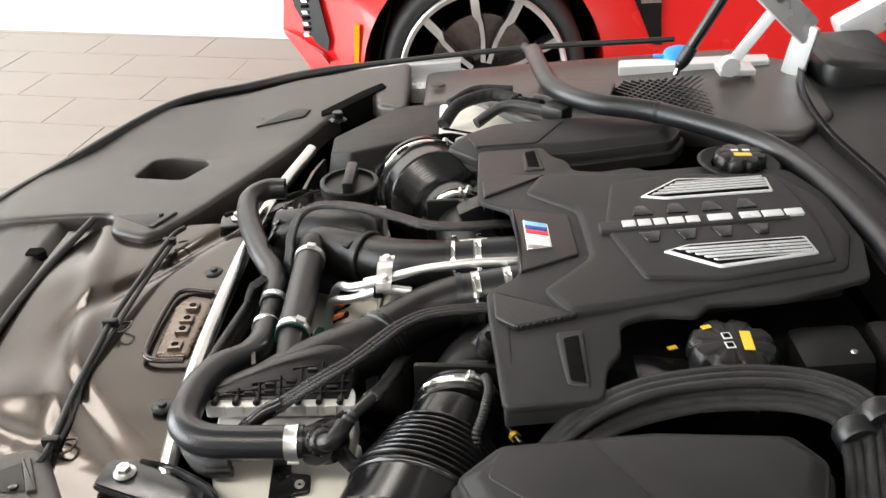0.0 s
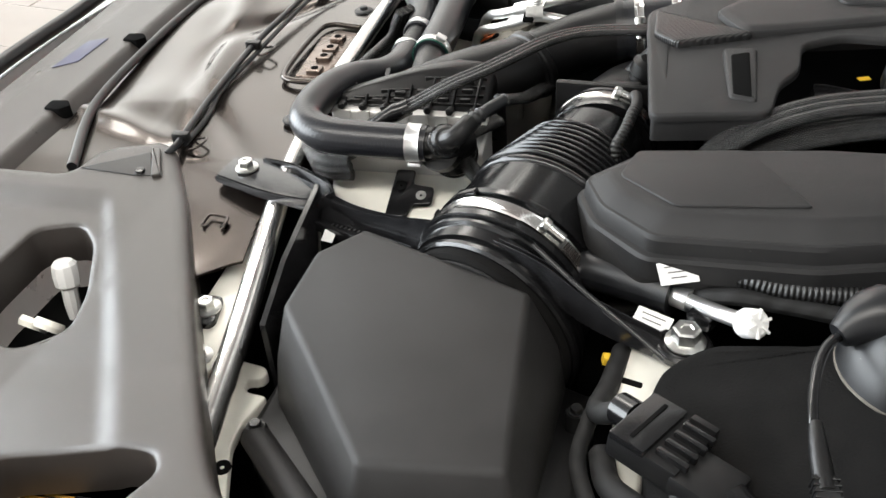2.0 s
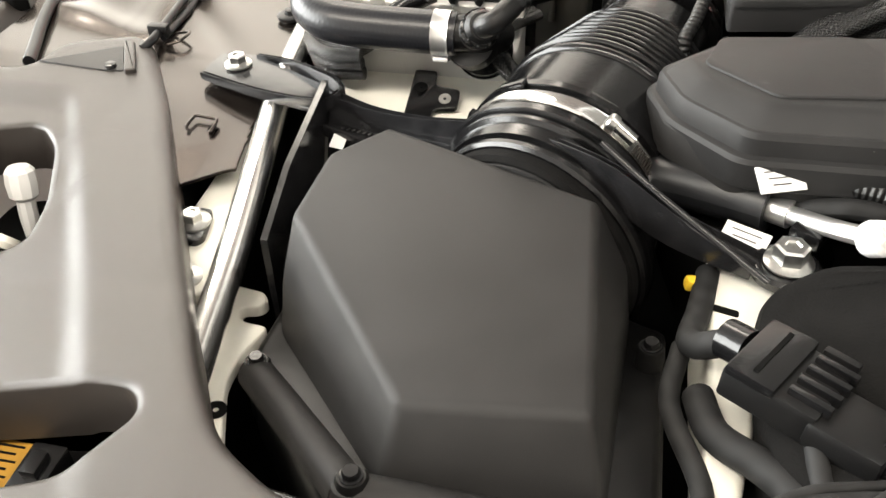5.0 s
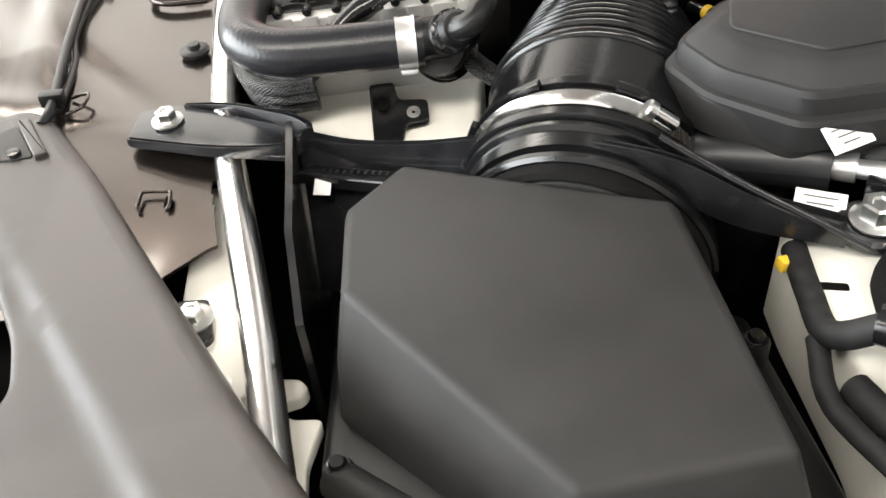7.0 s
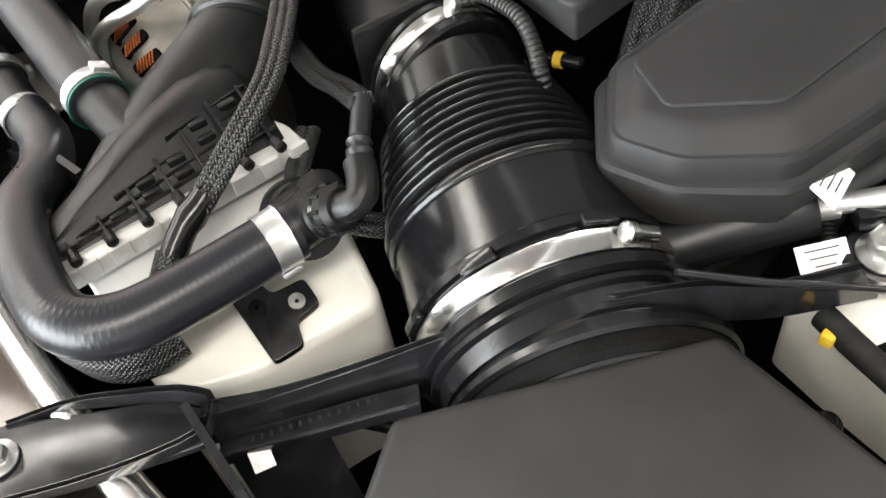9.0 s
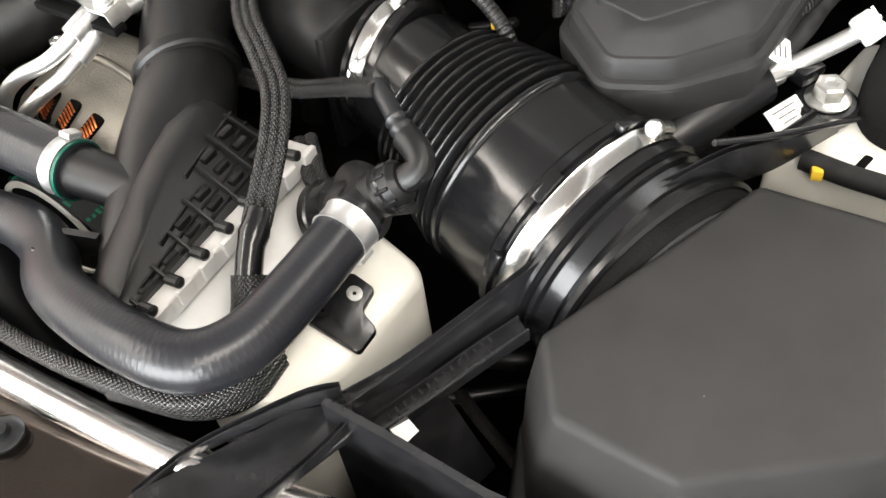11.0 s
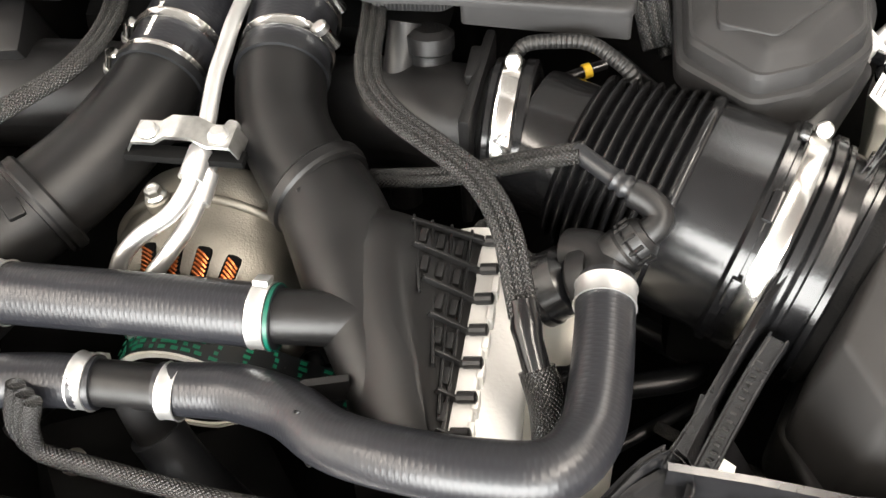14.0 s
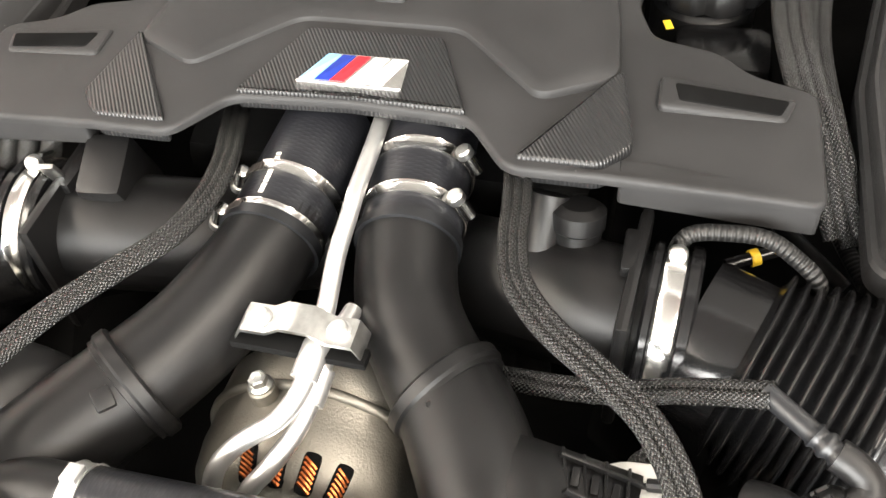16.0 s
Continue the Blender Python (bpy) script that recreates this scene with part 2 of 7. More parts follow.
def along(a, b, up=(0, 0, 1)):
    """A pose at the middle of a and b whose x axis runs from a to b."""
    a, b = Vector(a), Vector(b)
    x = (b - a).normalized()
    y = Vector(up).cross(x).normalized()
    z = x.cross(y)
    m = Matrix((x, y, z)).transposed().to_4x4()
    m.translation = (a + b) / 2
    return m


def mirrored(ob):
    """A twin of a thing on the other side of the car's middle plane, with its own meshes."""
    made = {}
    for o in (ob, *ob.children_recursive):
        c = o.copy()
        if o.data:
            c.data = o.data.copy()
            c.data.transform(Matrix.Diagonal((1, -1, 1, 1)))
            c.data.flip_normals()
        scene.collection.objects.link(c)
        made[o] = c
        c.parent = made.get(o.parent)
    return made[ob]


def hex_bolt(at, axis=(0, 0, 1), size=0.0065, flange=0.011, height=0.007, material=None, label="zinc-plated flanged hexagon bolt", group="bolts"):
    mm = material or M_ZINC
    ob = thing("flange_bolt", label, "bolt", group)
    a = Vector(axis).normalized()
    lathe("flange", [(flange * 0.2, 0), (flange, 0), (flange, 0.0014), (size * 1.1, 0.0035), (size * 0.3, 0.0036)], at, a, mm, ob, seg=28)
    lathe("head", [(size, 0.002), (size * 1.12, 0.003), (size * 1.12, height - 0.001), (size * 0.9, height), (size * 0.55, height), (size * 0.45, height - 0.0012)], at, a, mm, ob, seg=6, angle=20)
    return ob


def pan_bolt(at, axis=(0, 0, 1), r=0.0062, h=0.005, material=None, label="pan-head bolt with a recessed star drive", group="bolts"):
    mm = material or M_ZINC
    ob = thing("pan_bolt", label, "bolt", group)
    lathe("head", [(r * 1.25, 0), (r * 1.25, 0.001), (r, 0.0013), (r * 0.98, h * 0.7), (r * 0.8, h), (r * 0.34, h)], at, axis, mm, ob, seg=24)
    lathe("drive_recess", [(r * 0.34, h + 0.0001), (r * 0.25, h - 0.0008), (r * 0.05, h - 0.0012)], at, axis, mm, ob, seg=6)
    return ob


def clamp(at, axis, r, width=0.011, turn=90, material=None, worm=True, toward=None, label="steel worm-drive hose clamp", group="hose clamps"):
    """A band round a hose with its worm housing and screw at the angle turn (degrees) round the axis."""
    mm = material or M_STEEL
    ob = thing("hose_clamp", label, "clamp", group)
    w = width / 2
    lathe("band", [(r, -w), (r + 0.0012, -w), (r + 0.0004, -w * 0.7), (r + 0.0004, w * 0.7), (r + 0.0012, w), (r, w)], at, axis, mm, ob, seg=56, closed=True)
    ax = Vector(axis).normalized()
    q = ax.to_track_quat("Z", "Y").to_matrix()
    if toward:
        d = q.inverted() @ Vector(toward)
        turn = math.degrees(math.atan2(d.y, d.x))
    t = radians(turn)
    out, tan = q @ Vector((math.cos(t), math.sin(t), 0)), q @ Vector((-math.sin(t), math.cos(t), 0))
    c = Vector(at) + out * (r + 0.004)
    if worm:
        lathe("worm_housing", [(0.003, -0.009), (0.0052, -0.008), (0.0052, 0.008), (0.003, 0.009)], c, tan, mm, ob, seg=16)
        lathe("screw", [(0.002, 0.008), (0.0062, 0.0085), (0.0062, 0.0135), (0.005, 0.015), (0.0012, 0.0152)], c, tan, M_ZINC, ob, seg=18)
        # Dark bars paint the shade of the band's thread slits.
        bm = bmesh.new()
        for k in range(9):
            block(bm, 0.0012, 0.0009, width * 0.62, Matrix.Translation(Vector(at) + (q @ Vector((math.cos(t - 0.16 - k * 0.0024 / r), math.sin(t - 0.16 - k * 0.0024 / r), 0))) * (r + 0.0012)) @ (q @ Matrix.Rotation(t - 0.16 - k * 0.0024 / r, 3, "Z")).to_4x4() @ Matrix.Rotation(radians(90), 4, "Z"), 0)
        part("thread_strip", bm, M_SLAM, ob)
    else:
        m = (q @ Matrix.Rotation(t, 3, "Z")).to_4x4()
        m.translation = c - out * 0.001
        box("crimp_ear", 0.004, 0.012, width * 0.9, m, mm, ob, bevel=0.001)
    return ob

# ---- the showroom ----
def wall(name, a, b, h, material, label):
    v = Vector((b[0] - a[0], b[1] - a[1], 0))
    m = along((*a, h / 2), (*b, h / 2))
    return tagged(box(name, v.length, 0.15, h, m, material, bevel=0), label, "wall", kind="structure")


M_WALL = mat("white painted wall", (0.82, 0.80, 0.76), 0.6, var=0.03, vscale=2)
# Greys of the unseen ceiling and west wall, chosen to darken reflections.
M_CEIL = mat("grey ceiling paint", (0.16, 0.155, 0.15), 0.7, var=0.05, vscale=2)
M_WALL2 = mat("grey wall paint", (0.42, 0.40, 0.38), 0.6, var=0.06, vscale=1.5)
M_TILE = mat("grey floor tile", (0.20, 0.175, 0.155), 0.32, var=0.1, vscale=6, bump=0.1, bscale=300)
M_GROUT = mat("light grout", (0.36, 0.33, 0.30), 0.75)
floor = box("floor", 12, 12.5, 0.1, pose(-0.4, 0.4, -0.0465), M_GROUT, bevel=0)
tagged(floor, "grey rectangular tiles with pale joints", "floor", kind="structure")
tagged(box("ceiling", 12, 12.5, 0.1, pose(-0.4, 0.4, 4.15), M_CEIL, bevel=0), "unseen ceiling, grey to dim reflections", "ceiling", kind="structure")
wall("wall_east", (-6.3, 4.72), (6.2, 2.6 + 0.0), 4.1, M_WALL, "white showroom wall lit brightly")
wall("wall_west", (-6.3, -5.4), (6.2, -5.4), 4.1, M_WALL2, "unseen wall, grey to dim reflections")
# Out of view; made white as a reflector for lid and cover.
wall("wall_south", (5.6, -5.4), (5.6, 4.0), 4.1, M_WALL, "unseen wall behind the car, white to brighten reflections")
wall("wall_north", (-6.2, -5.4), (-6.2, 5.0), 4.1, M_WALL, "glazed showroom front wall")

# ---- engine bay: the tub below everything, deep shade put into its near-black colour ----
bay = thing("engine_bay", "near-black engine bay tub with deep shade put into its colour", "car body", kind="structure")
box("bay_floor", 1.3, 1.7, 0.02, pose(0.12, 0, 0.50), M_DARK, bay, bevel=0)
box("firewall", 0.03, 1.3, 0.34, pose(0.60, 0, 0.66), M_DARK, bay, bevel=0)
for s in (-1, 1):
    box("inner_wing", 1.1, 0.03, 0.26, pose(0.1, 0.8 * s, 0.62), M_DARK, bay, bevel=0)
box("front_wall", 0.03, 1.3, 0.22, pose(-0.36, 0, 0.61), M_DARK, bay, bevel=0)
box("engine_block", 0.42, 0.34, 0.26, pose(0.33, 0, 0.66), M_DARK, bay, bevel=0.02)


# ---- engine cover ----
def cz(x, y):
    """Height of the engine cover's skin over its front edge."""
    return 0.006 + 0.050 * max(0, x - 0.05) - 0.09 * max(0, abs(y) - 0.18)


COVER = [(0.101, 0.0), (0.096, -0.086), (0.052, -0.118), (0.052, -0.165), (0.060, -0.318), (0.170, -0.314), (0.180, -0.268),
         (0.200, -0.247), (0.206, -0.200), (0.245, -0.186), (0.30, -0.196), (0.316, -0.176), (0.405, -0.178), (0.522, -0.146), (0.548, -0.06)]
outline = COVER + [(x, -y) for x, y in reversed(COVER[1:])]
cover = thing("engine_cover", "matt black plastic engine cover with silver accents", "engine cover")
slab("shell", outline, 0.835, 0.862, M_COVER, cover, r=0.012, bevel=0.0035, top=cz, thick=0.007)
for s in (-1, 1):
    slab("wing_lip", [(0.0605, -0.190 * s), (0.0625, -0.3155 * s), (0.160, -0.3125 * s), (0.160, -0.30 * s), (0.075, -0.30 * s), (0.075, -0.190 * s)], 0.83, 0.860, M_COVER, cover, r=0.004, bevel=0.001, top=cz, thick=0.026)
RAISED = [(0.19, -0.062), (0.122, -0.128), (0.150, -0.182), (0.215, -0.176), (0.50, -0.130), (0.535, -0.05)]
raised = RAISED + [(x, -y) for x, y in reversed(RAISED)]
slab("raised_panel", raised, 0.855, 0.868, M_COVER, cover, r=0.012, bevel=0.012, drop=0.006, top=cz)
INNER = [(0.225, -0.02), (0.250, -0.128), (0.345, -0.142), (0.49, -0.118), (0.50, -0.04)]
inner = INNER + [(x, -y) for x, y in reversed(INNER)]
slab("centre_panel", inner, 0.860, 0.872, M_COVER, cover, r=0.01, bevel=0.006, drop=0.003, top=cz)
CARBON = [(0.103, 0.0), (0.098, -0.084), (0.125, -0.073), (0.178, -0.052)]
carbon = CARBON + [(x, -y) for x, y in reversed(CARBON[1:])]
slab("badge_panel", carbon, 0.858, 0.866, M_CARBON, cover, "fine-ribbed black badge panel", r=0.004, bevel=0.003, top=cz)
for s in (-1, 1):
    slab("corner_insert", [(0.060, -0.122 * s), (0.160, -0.183 * s), (0.083, -0.197 * s), (0.060, -0.178 * s)], 0.850, 0.8655, M_CARBON, cover, "fine-ribbed black insert", r=0.006, bevel=0.003, top=cz)
    slab("vent_lip", [(0.128, -0.208 * s), (0.162, -0.208 * s), (0.158, -0.300 * s), (0.132, -0.292 * s)], 0.85, 0.8645, M_COVER, cover, r=0.006, bevel=0.004, top=cz)
    # No opening is cut: a near-black plate paints the slot's shade.
    slab("vent_slot", [(0.136, -0.222 * s), (0.154, -0.218 * s), (0.153, -0.294 * s), (0.136, -0.288 * s)], 0.85, 0.8653, M_DARK, cover, "near-black plate for the shade in a vent slot", r=0.003, bevel=0.001, top=cz)

# silver grilles: a pointed frame with bars across it
for s in (-1, 1):
    g = slab("grille_frame", [(0.283, -0.074 * s), (0.318, -0.062 * s), (0.470, -0.062 * s), (0.473, -0.104 * s), (0.345, -0.120 * s)], 0.868, 0.8745, M_SILVER, cover, "silver grille frame", r=0.004, bevel=0.002, top=cz)
    # Near-black sheet paints the shade between the bars.
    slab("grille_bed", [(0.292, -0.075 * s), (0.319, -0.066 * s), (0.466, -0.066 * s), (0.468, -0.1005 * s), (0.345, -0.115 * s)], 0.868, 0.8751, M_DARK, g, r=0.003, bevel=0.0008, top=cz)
    for k in range(5):
        y = 0.0695 + 0.0075 * k + 0.004
        x0 = 0.300 + 0.010 * k
        slab("grille_bar", [(x0, -y * s), (x0 + 0.004, -(y + 0.0036) * s), (0.466, -(y + 0.0036 - 0.004 * (k > 3)) * s), (0.466, -y * s)], 0.870, 0.8768, M_SILVER, g, r=0.0008, bevel=0.0008, top=cz)

# brand line: plain silver bars in place of letters on a ribbed strip
slab("name_strip", [(0.212, -0.014), (0.212, 0.010), (0.235, 0.012), (0.470, 0.012), (0.470, -0.016), (0.235, -0.016)], 0.868, 0.8742, M_COVER, cover, r=0.004, bevel=0.003, top=cz)
x = 0.244
for wd in (0.018, 0.018, 0.016, 0.021, 0.018, 0.0, 0.032, 0.0, 0.027, 0.027, 0.024):
    if wd:
        slab("name_bar", [(x, -0.0085), (x + wd, -0.0085), (x + wd, 0.0075), (x, 0.0075)], 0.87, 0.8756, M_SILVER, cover, "silver bar", r=0.002, bevel=0.0006, top=cz)
    x += wd + 0.0035 if wd else 0.008
for s in (-1, 1):
    for k in range(4):
        x = 0.262 + 0.048 * k
        slab("notch", [(x, 0.022 * s), (x + 0.030, 0.022 * s), (x + 0.022, 0.048 * s), (x + 0.008, 0.048 * s)], 0.868, 0.8737, M_GLOSSY, cover, r=0.003, bevel=0.001, top=cz)

# badge: slanted colour stripes and a silver field
badge = slab("badge", [(0.111, 0.042), (0.145, 0.025), (0.145, -0.034), (0.111, -0.036)], 0.86, 0.8685, M_STEEL, cover, "chrome-edged badge with colour stripes", r=0.002, bevel=0.001, top=cz)
M_LBLUE, M_DBLUE = mat("light blue enamel", (0.2, 0.5, 0.85), 0.2), mat("dark blue enamel", (0.01, 0.03, 0.25), 0.2)
M_RED = mat("red enamel", (0.75, 0.02, 0.03), 0.2)
for y, mm in ((0.0385, M_LBLUE), (0.0275, M_DBLUE), (0.0165, M_RED), (0.004, M_SILVER), (-0.0095, M_SILVER)):
    wd = 0.0102 if y > 0.005 else 0.0125
    slab("stripe", [(0.1130, y), (0.1430, y - 0.013), (0.1430, y - 0.013 - wd * 0.92), (0.1130, y - wd)], 0.862, 0.8692, mm, badge, r=0.0005, bevel=0.0003, top=cz)


# ---- side covers over the turbo pipes ----
def sz(x, y):
    return 0.07 * max(0, x - 0.06) - 0.03 * max(0, 0.40 - abs(y))


SIDE = [(0.020, -0.400), (0.062, -0.353), (0.215, -0.347), (0.343, -0.364), (0.365, -0.405), (0.345, -0.462), (0.200, -0.486), (0.080, -0.478), (0.036, -0.438)]
side = thing("side_cover", "matt black plastic side cover with chamfered edges", "engine cover", "side covers")
ring0 = rounded(SIDE, 0.009, 4)
verts, faces, n = [], [], len(ring0)
STEPS = [(-0.002, 0.800), (-0.006, 0.803), (-0.007, 0.8215), (-0.005, 0.8245), (-0.001, 0.8255), (0.000, 0.8365), (0.002, 0.8400), (0.0045, 0.8405), (0.0150, 0.8490), (0.0190, 0.8512), (0.0230, 0.8520)]
for d, z in STEPS:
    for p in ring0:
        x, y = 0.19 + (p.x - 0.19) * (1 - d / 0.17), -0.415 + (p.y + 0.415) * (1 - d / 0.070)
        verts.append((x, y, z + sz(x, y)))
for i in range(len(STEPS) - 1):
    faces += [(i * n + k, i * n + (k + 1) % n, (i + 1) * n + (k + 1) % n, (i + 1) * n + k) for k in range(n)]
faces += [tuple((len(STEPS) - 1) * n + k for k in range(n)), tuple(range(n))]
link("shell", verts, faces, M_COVER, side, angle=24)
slab("drop_lip", [(0.0145, -0.400), (0.0285, -0.440), (0.074, -0.4805), (0.196, -0.4885), (0.196, -0.46), (0.09, -0.45), (0.05, -0.40)], 0.796, 0.822, M_LID, side, r=0.008, bevel=0.003, top=sz)
slab("top_facet", [(0.062, -0.372), (0.150, -0.370), (0.196, -0.452), (0.096, -0.454), (0.050, -0.412)], 0.846, 0.8540, M_COVER, side, r=0.006, bevel=0.0016, top=sz)
far_side = mirrored(side)


# ---- front: painted panel, plastic covers, seal, bar ----
def pz(x, y):
    """The painted panel's pressed relief."""
    b = 0.004 * math.sin(9 * y + 20 * x) + 0.010 * math.exp(-((x + 0.505 + 0.2 * y) / 0.022) ** 2) + 0.006 * math.exp(-((y + 0.25 + 0.5 * (x + 0.45)) / 0.018) ** 2) - 0.007 * math.exp(-((x + 0.42 + 0.1 * math.cos(8 * y)) / 0.02) ** 2)
    b += 0.006 * math.exp(-(((x + 0.56) / 0.05) ** 2 + ((abs(y) - 0.16) / 0.07) ** 2)) - 0.006 * math.exp(-(((x + 0.355) / 0.035) ** 2 + (abs(y - 0.015) / 0.07) ** 6))
    return 0.738 + b * (0.10 + 0.90 * min(1, max(0, (y + 0.27) / 0.12))) - 0.06 * max(0, -x - 0.5)


def sheet(name, x0, x1, y0, y1, nx, ny, zf, material, parent, keep=None, thick=0.003, label=""):
    xs, ys = np.linspace(x0, x1, nx), np.linspace(y0, y1, ny)
    verts = [(x, y, zf(x, y)) for x in xs for y in ys] + [(x, y, zf(x, y) - thick) for x in xs for y in ys]
    k, faces, n = keep or (lambda x, y: True), [], nx * ny
    ok = {(i, j) for i in range(nx - 1) for j in range(ny - 1) if k((xs[i] + xs[i + 1]) / 2, (ys[j] + ys[j + 1]) / 2)}
    for i, j in ok:
        a, b, c, d = i * ny + j, (i + 1) * ny + j, (i + 1) * ny + j + 1, i * ny + j + 1
        faces += [(a, b, c, d), (n + d, n + c, n + b, n + a)]
        for (di, dj), (p, q) in (((-1, 0), (d, a)), ((1, 0), (b, c)), ((0, -1), (a, b)), ((0, 1), (c, d))):
            if (i + di, j + dj) not in ok:
                faces.append((p, n + p, n + q, q))
    return link(name, verts, faces, material, parent, label, 50)


panel = thing("front_panel", "dark metallic pressed steel panel ahead of the engine", "body panel", kind="structure")
BAR_X = [(-0.70, -0.241), (-0.64, -0.247), (-0.53, -0.262), (-0.42, -0.281), (-0.30, -0.301), (-0.15, -0.313), (0.0, -0.316), (0.205, -0.311), (0.38, -0.296)]


def panel_end(x, y):
    """The pressing ends at the polished bar, with a torn-off corner towards the frame bolts."""
    edge = float(np.interp(y, [p[0] for p in BAR_X], [p[1] for p in BAR_X])) + 0.002 - 0.020 * min(1.0, max(0.0, (-0.335 - y) / 0.03))
    return x < edge and y > -0.436 - 0.85 * min(0.028, max(0.0, -0.304 - x)) + 0.5 * max(0.0, x + 0.304)


sheet("pressing", -0.635, -0.284, -0.40, 0.30, 150, 175, pz, M_PAINT, panel, keep=panel_end)
sheet("pressing_corner", -0.395, -0.279, -0.47, -0.40, 190, 115, pz, M_PAINT, panel, keep=panel_end)

# ---- intake: turned hoses, bellows and clamps, built for one side and mirrored ----
AX = Vector((-0.316, -0.931, -0.150)).normalized()
P2 = Vector((0.022, -0.237, 0.775))
AXE = Vector((-0.05, -1.0, -0.02)).normalized()


PORT, PAX = Vector((-0.048, -0.466, 0.729)), Vector((-0.40, -0.905, -0.10)).normalized()


def on_axis(d):
    return P2 + AX * d


def build_intake():
    ob = thing("intake_hose", "black plastic intake hose with a ribbed bellows section", "air hose", "intake hoses")
    tube("elbow", [(0.085, -0.045, 0.735, 0.040), (0.055, -0.10, 0.757, 0.044), (0.034, -0.165, 0.772, 0.045), (0.026, -0.215, 0.775, 0.045), (*(P2 + AXE * 0.006), 0.0515)], 0.0505, M_PLASTIC, ob, seg=36)
    pm = along(P2 - AXE * 0.036, P2 - AXE * 0.026)
    bm = bmesh.new()
    block(bm, 0.009, 0.106, 0.106, pm @ pose(0, 0, 0), 0.0042)
    part("collar", bm, M_PLASTIC, ob, "square flange")
    box("collar_lug", 0.036, 0.014, 0.010, along(on_axis(-0.035) + Vector((-0.02, 0, 0.043)), on_axis(-0.035) + Vector((0.03, 0, 0.043))), M_PLASTIC, ob, bevel=0.003)
    lathe("clamp_seat", [(0.044, -0.022), (0.0525, -0.022), (0.0545, -0.020), (0.0545, -0.016), (0.0525, -0.015), (0.0525, 0.001), (0.0555, 0.002), (0.0555, 0.008), (0.0535, 0.010), (0.044, 0.010)], P2, AXE, M_GLOSSY, ob, seg=56, closed=True)
    lathe("cuff", [(0.040, 0.008), (0.0525, 0.008), (0.0535, 0.012), (0.0550, 0.054), (0.044, 0.054)], P2, AX, M_GLOSSY, ob, seg=56, closed=True)
    prof = [(0.053, 0.036)]
    for k in range(9):
        h = 0.040 + k * 0.0083
        r = 0.0595 + k * 0.0019
        prof += [(r - 0.001, h), (r + 0.0058, h + 0.0014), (r + 0.0066, h + 0.0027), (r + 0.0058, h + 0.0040), (r - 0.001, h + 0.0054)]
    prof += [(0.0775, 0.115), (0.0810, 0.117), (0.0812, 0.121), (0.0780, 0.124)]
    lathe("bellows", prof, on_axis(0.008), AX, M_GLOSSY, ob, "ribbed glossy black bellows", seg=64, angle=60)
    lathe("cone", [(0.06, 0.114), (0.078, 0.116), (0.0795, 0.146), (0.0805, 0.164), (0.0845, 0.167), (0.0845, 0.173), (0.0810, 0.174), (0.0810, 0.194), (0.0855, 0.196), (0.0855, 0.202), (0.082, 0.204), (0.060, 0.204)], on_axis(0.012), AX, M_GLOSSY, ob, seg=64, closed=True)
    for k, a in enumerate((70, 118, 160, 25)):
        q = AX.to_track_quat("Z", "Y").to_matrix() @ Matrix.Rotation(radians(a), 3, "Z")
        m = q.to_4x4()
        m.translation = on_axis(0.1855) + q @ Vector((0.0845, 0, 0))
        box("locating_lug", 0.006, 0.022, 0.007, m, M_GLOSSY, ob, bevel=0.0015)
    lathe("port_ring", [(0.050, 0.198), (0.080, 0.203), (0.0825, 0.206), (0.0825, 0.209), (0.079, 0.211), (0.078, 0.222), (0.050, 0.224)], on_axis(0.012), AX, M_GLOSSY, ob, seg=64)
    lathe("ring_flange", [(0.060, -0.012), (0.0855, -0.012), (0.087, -0.009), (0.087, -0.005), (0.084, -0.004), (0.084, 0.001), (0.088, 0.002), (0.088, 0.006), (0.0855, 0.008), (0.060, 0.008)], PORT, PAX, M_GLOSSY, ob, seg=72, closed=True)
    lathe("foam_ring", [(0.055, 0.006), (0.083, 0.006), (0.084, 0.009), (0.084, 0.016), (0.081, 0.019), (0.055, 0.019)], PORT, PAX, M_FELT, ob, "black foam sealing ring", seg=64, closed=True)
    lathe("duct", [(0.050, 0.012), (0.079, 0.016), (0.079, 0.021), (0.050, 0.022)], PORT, PAX, M_COVER, ob, seg=64)
    return ob


intake = build_intake()
intake_r = mirrored(intake)
c2 = clamp(P2 - AXE * 0.007, AXE, 0.0530, 0.013, toward=(0.40, 0.1, 0.92), label="polished worm-drive clamp round the narrow hose end")
c3 = clamp(on_axis(0.1968), AX, 0.0818, 0.0135, toward=(0.52, -0.27, 0.80), label="polished worm-drive clamp round the wide hose end")
for c in (c2, c3):
    mirrored(c)


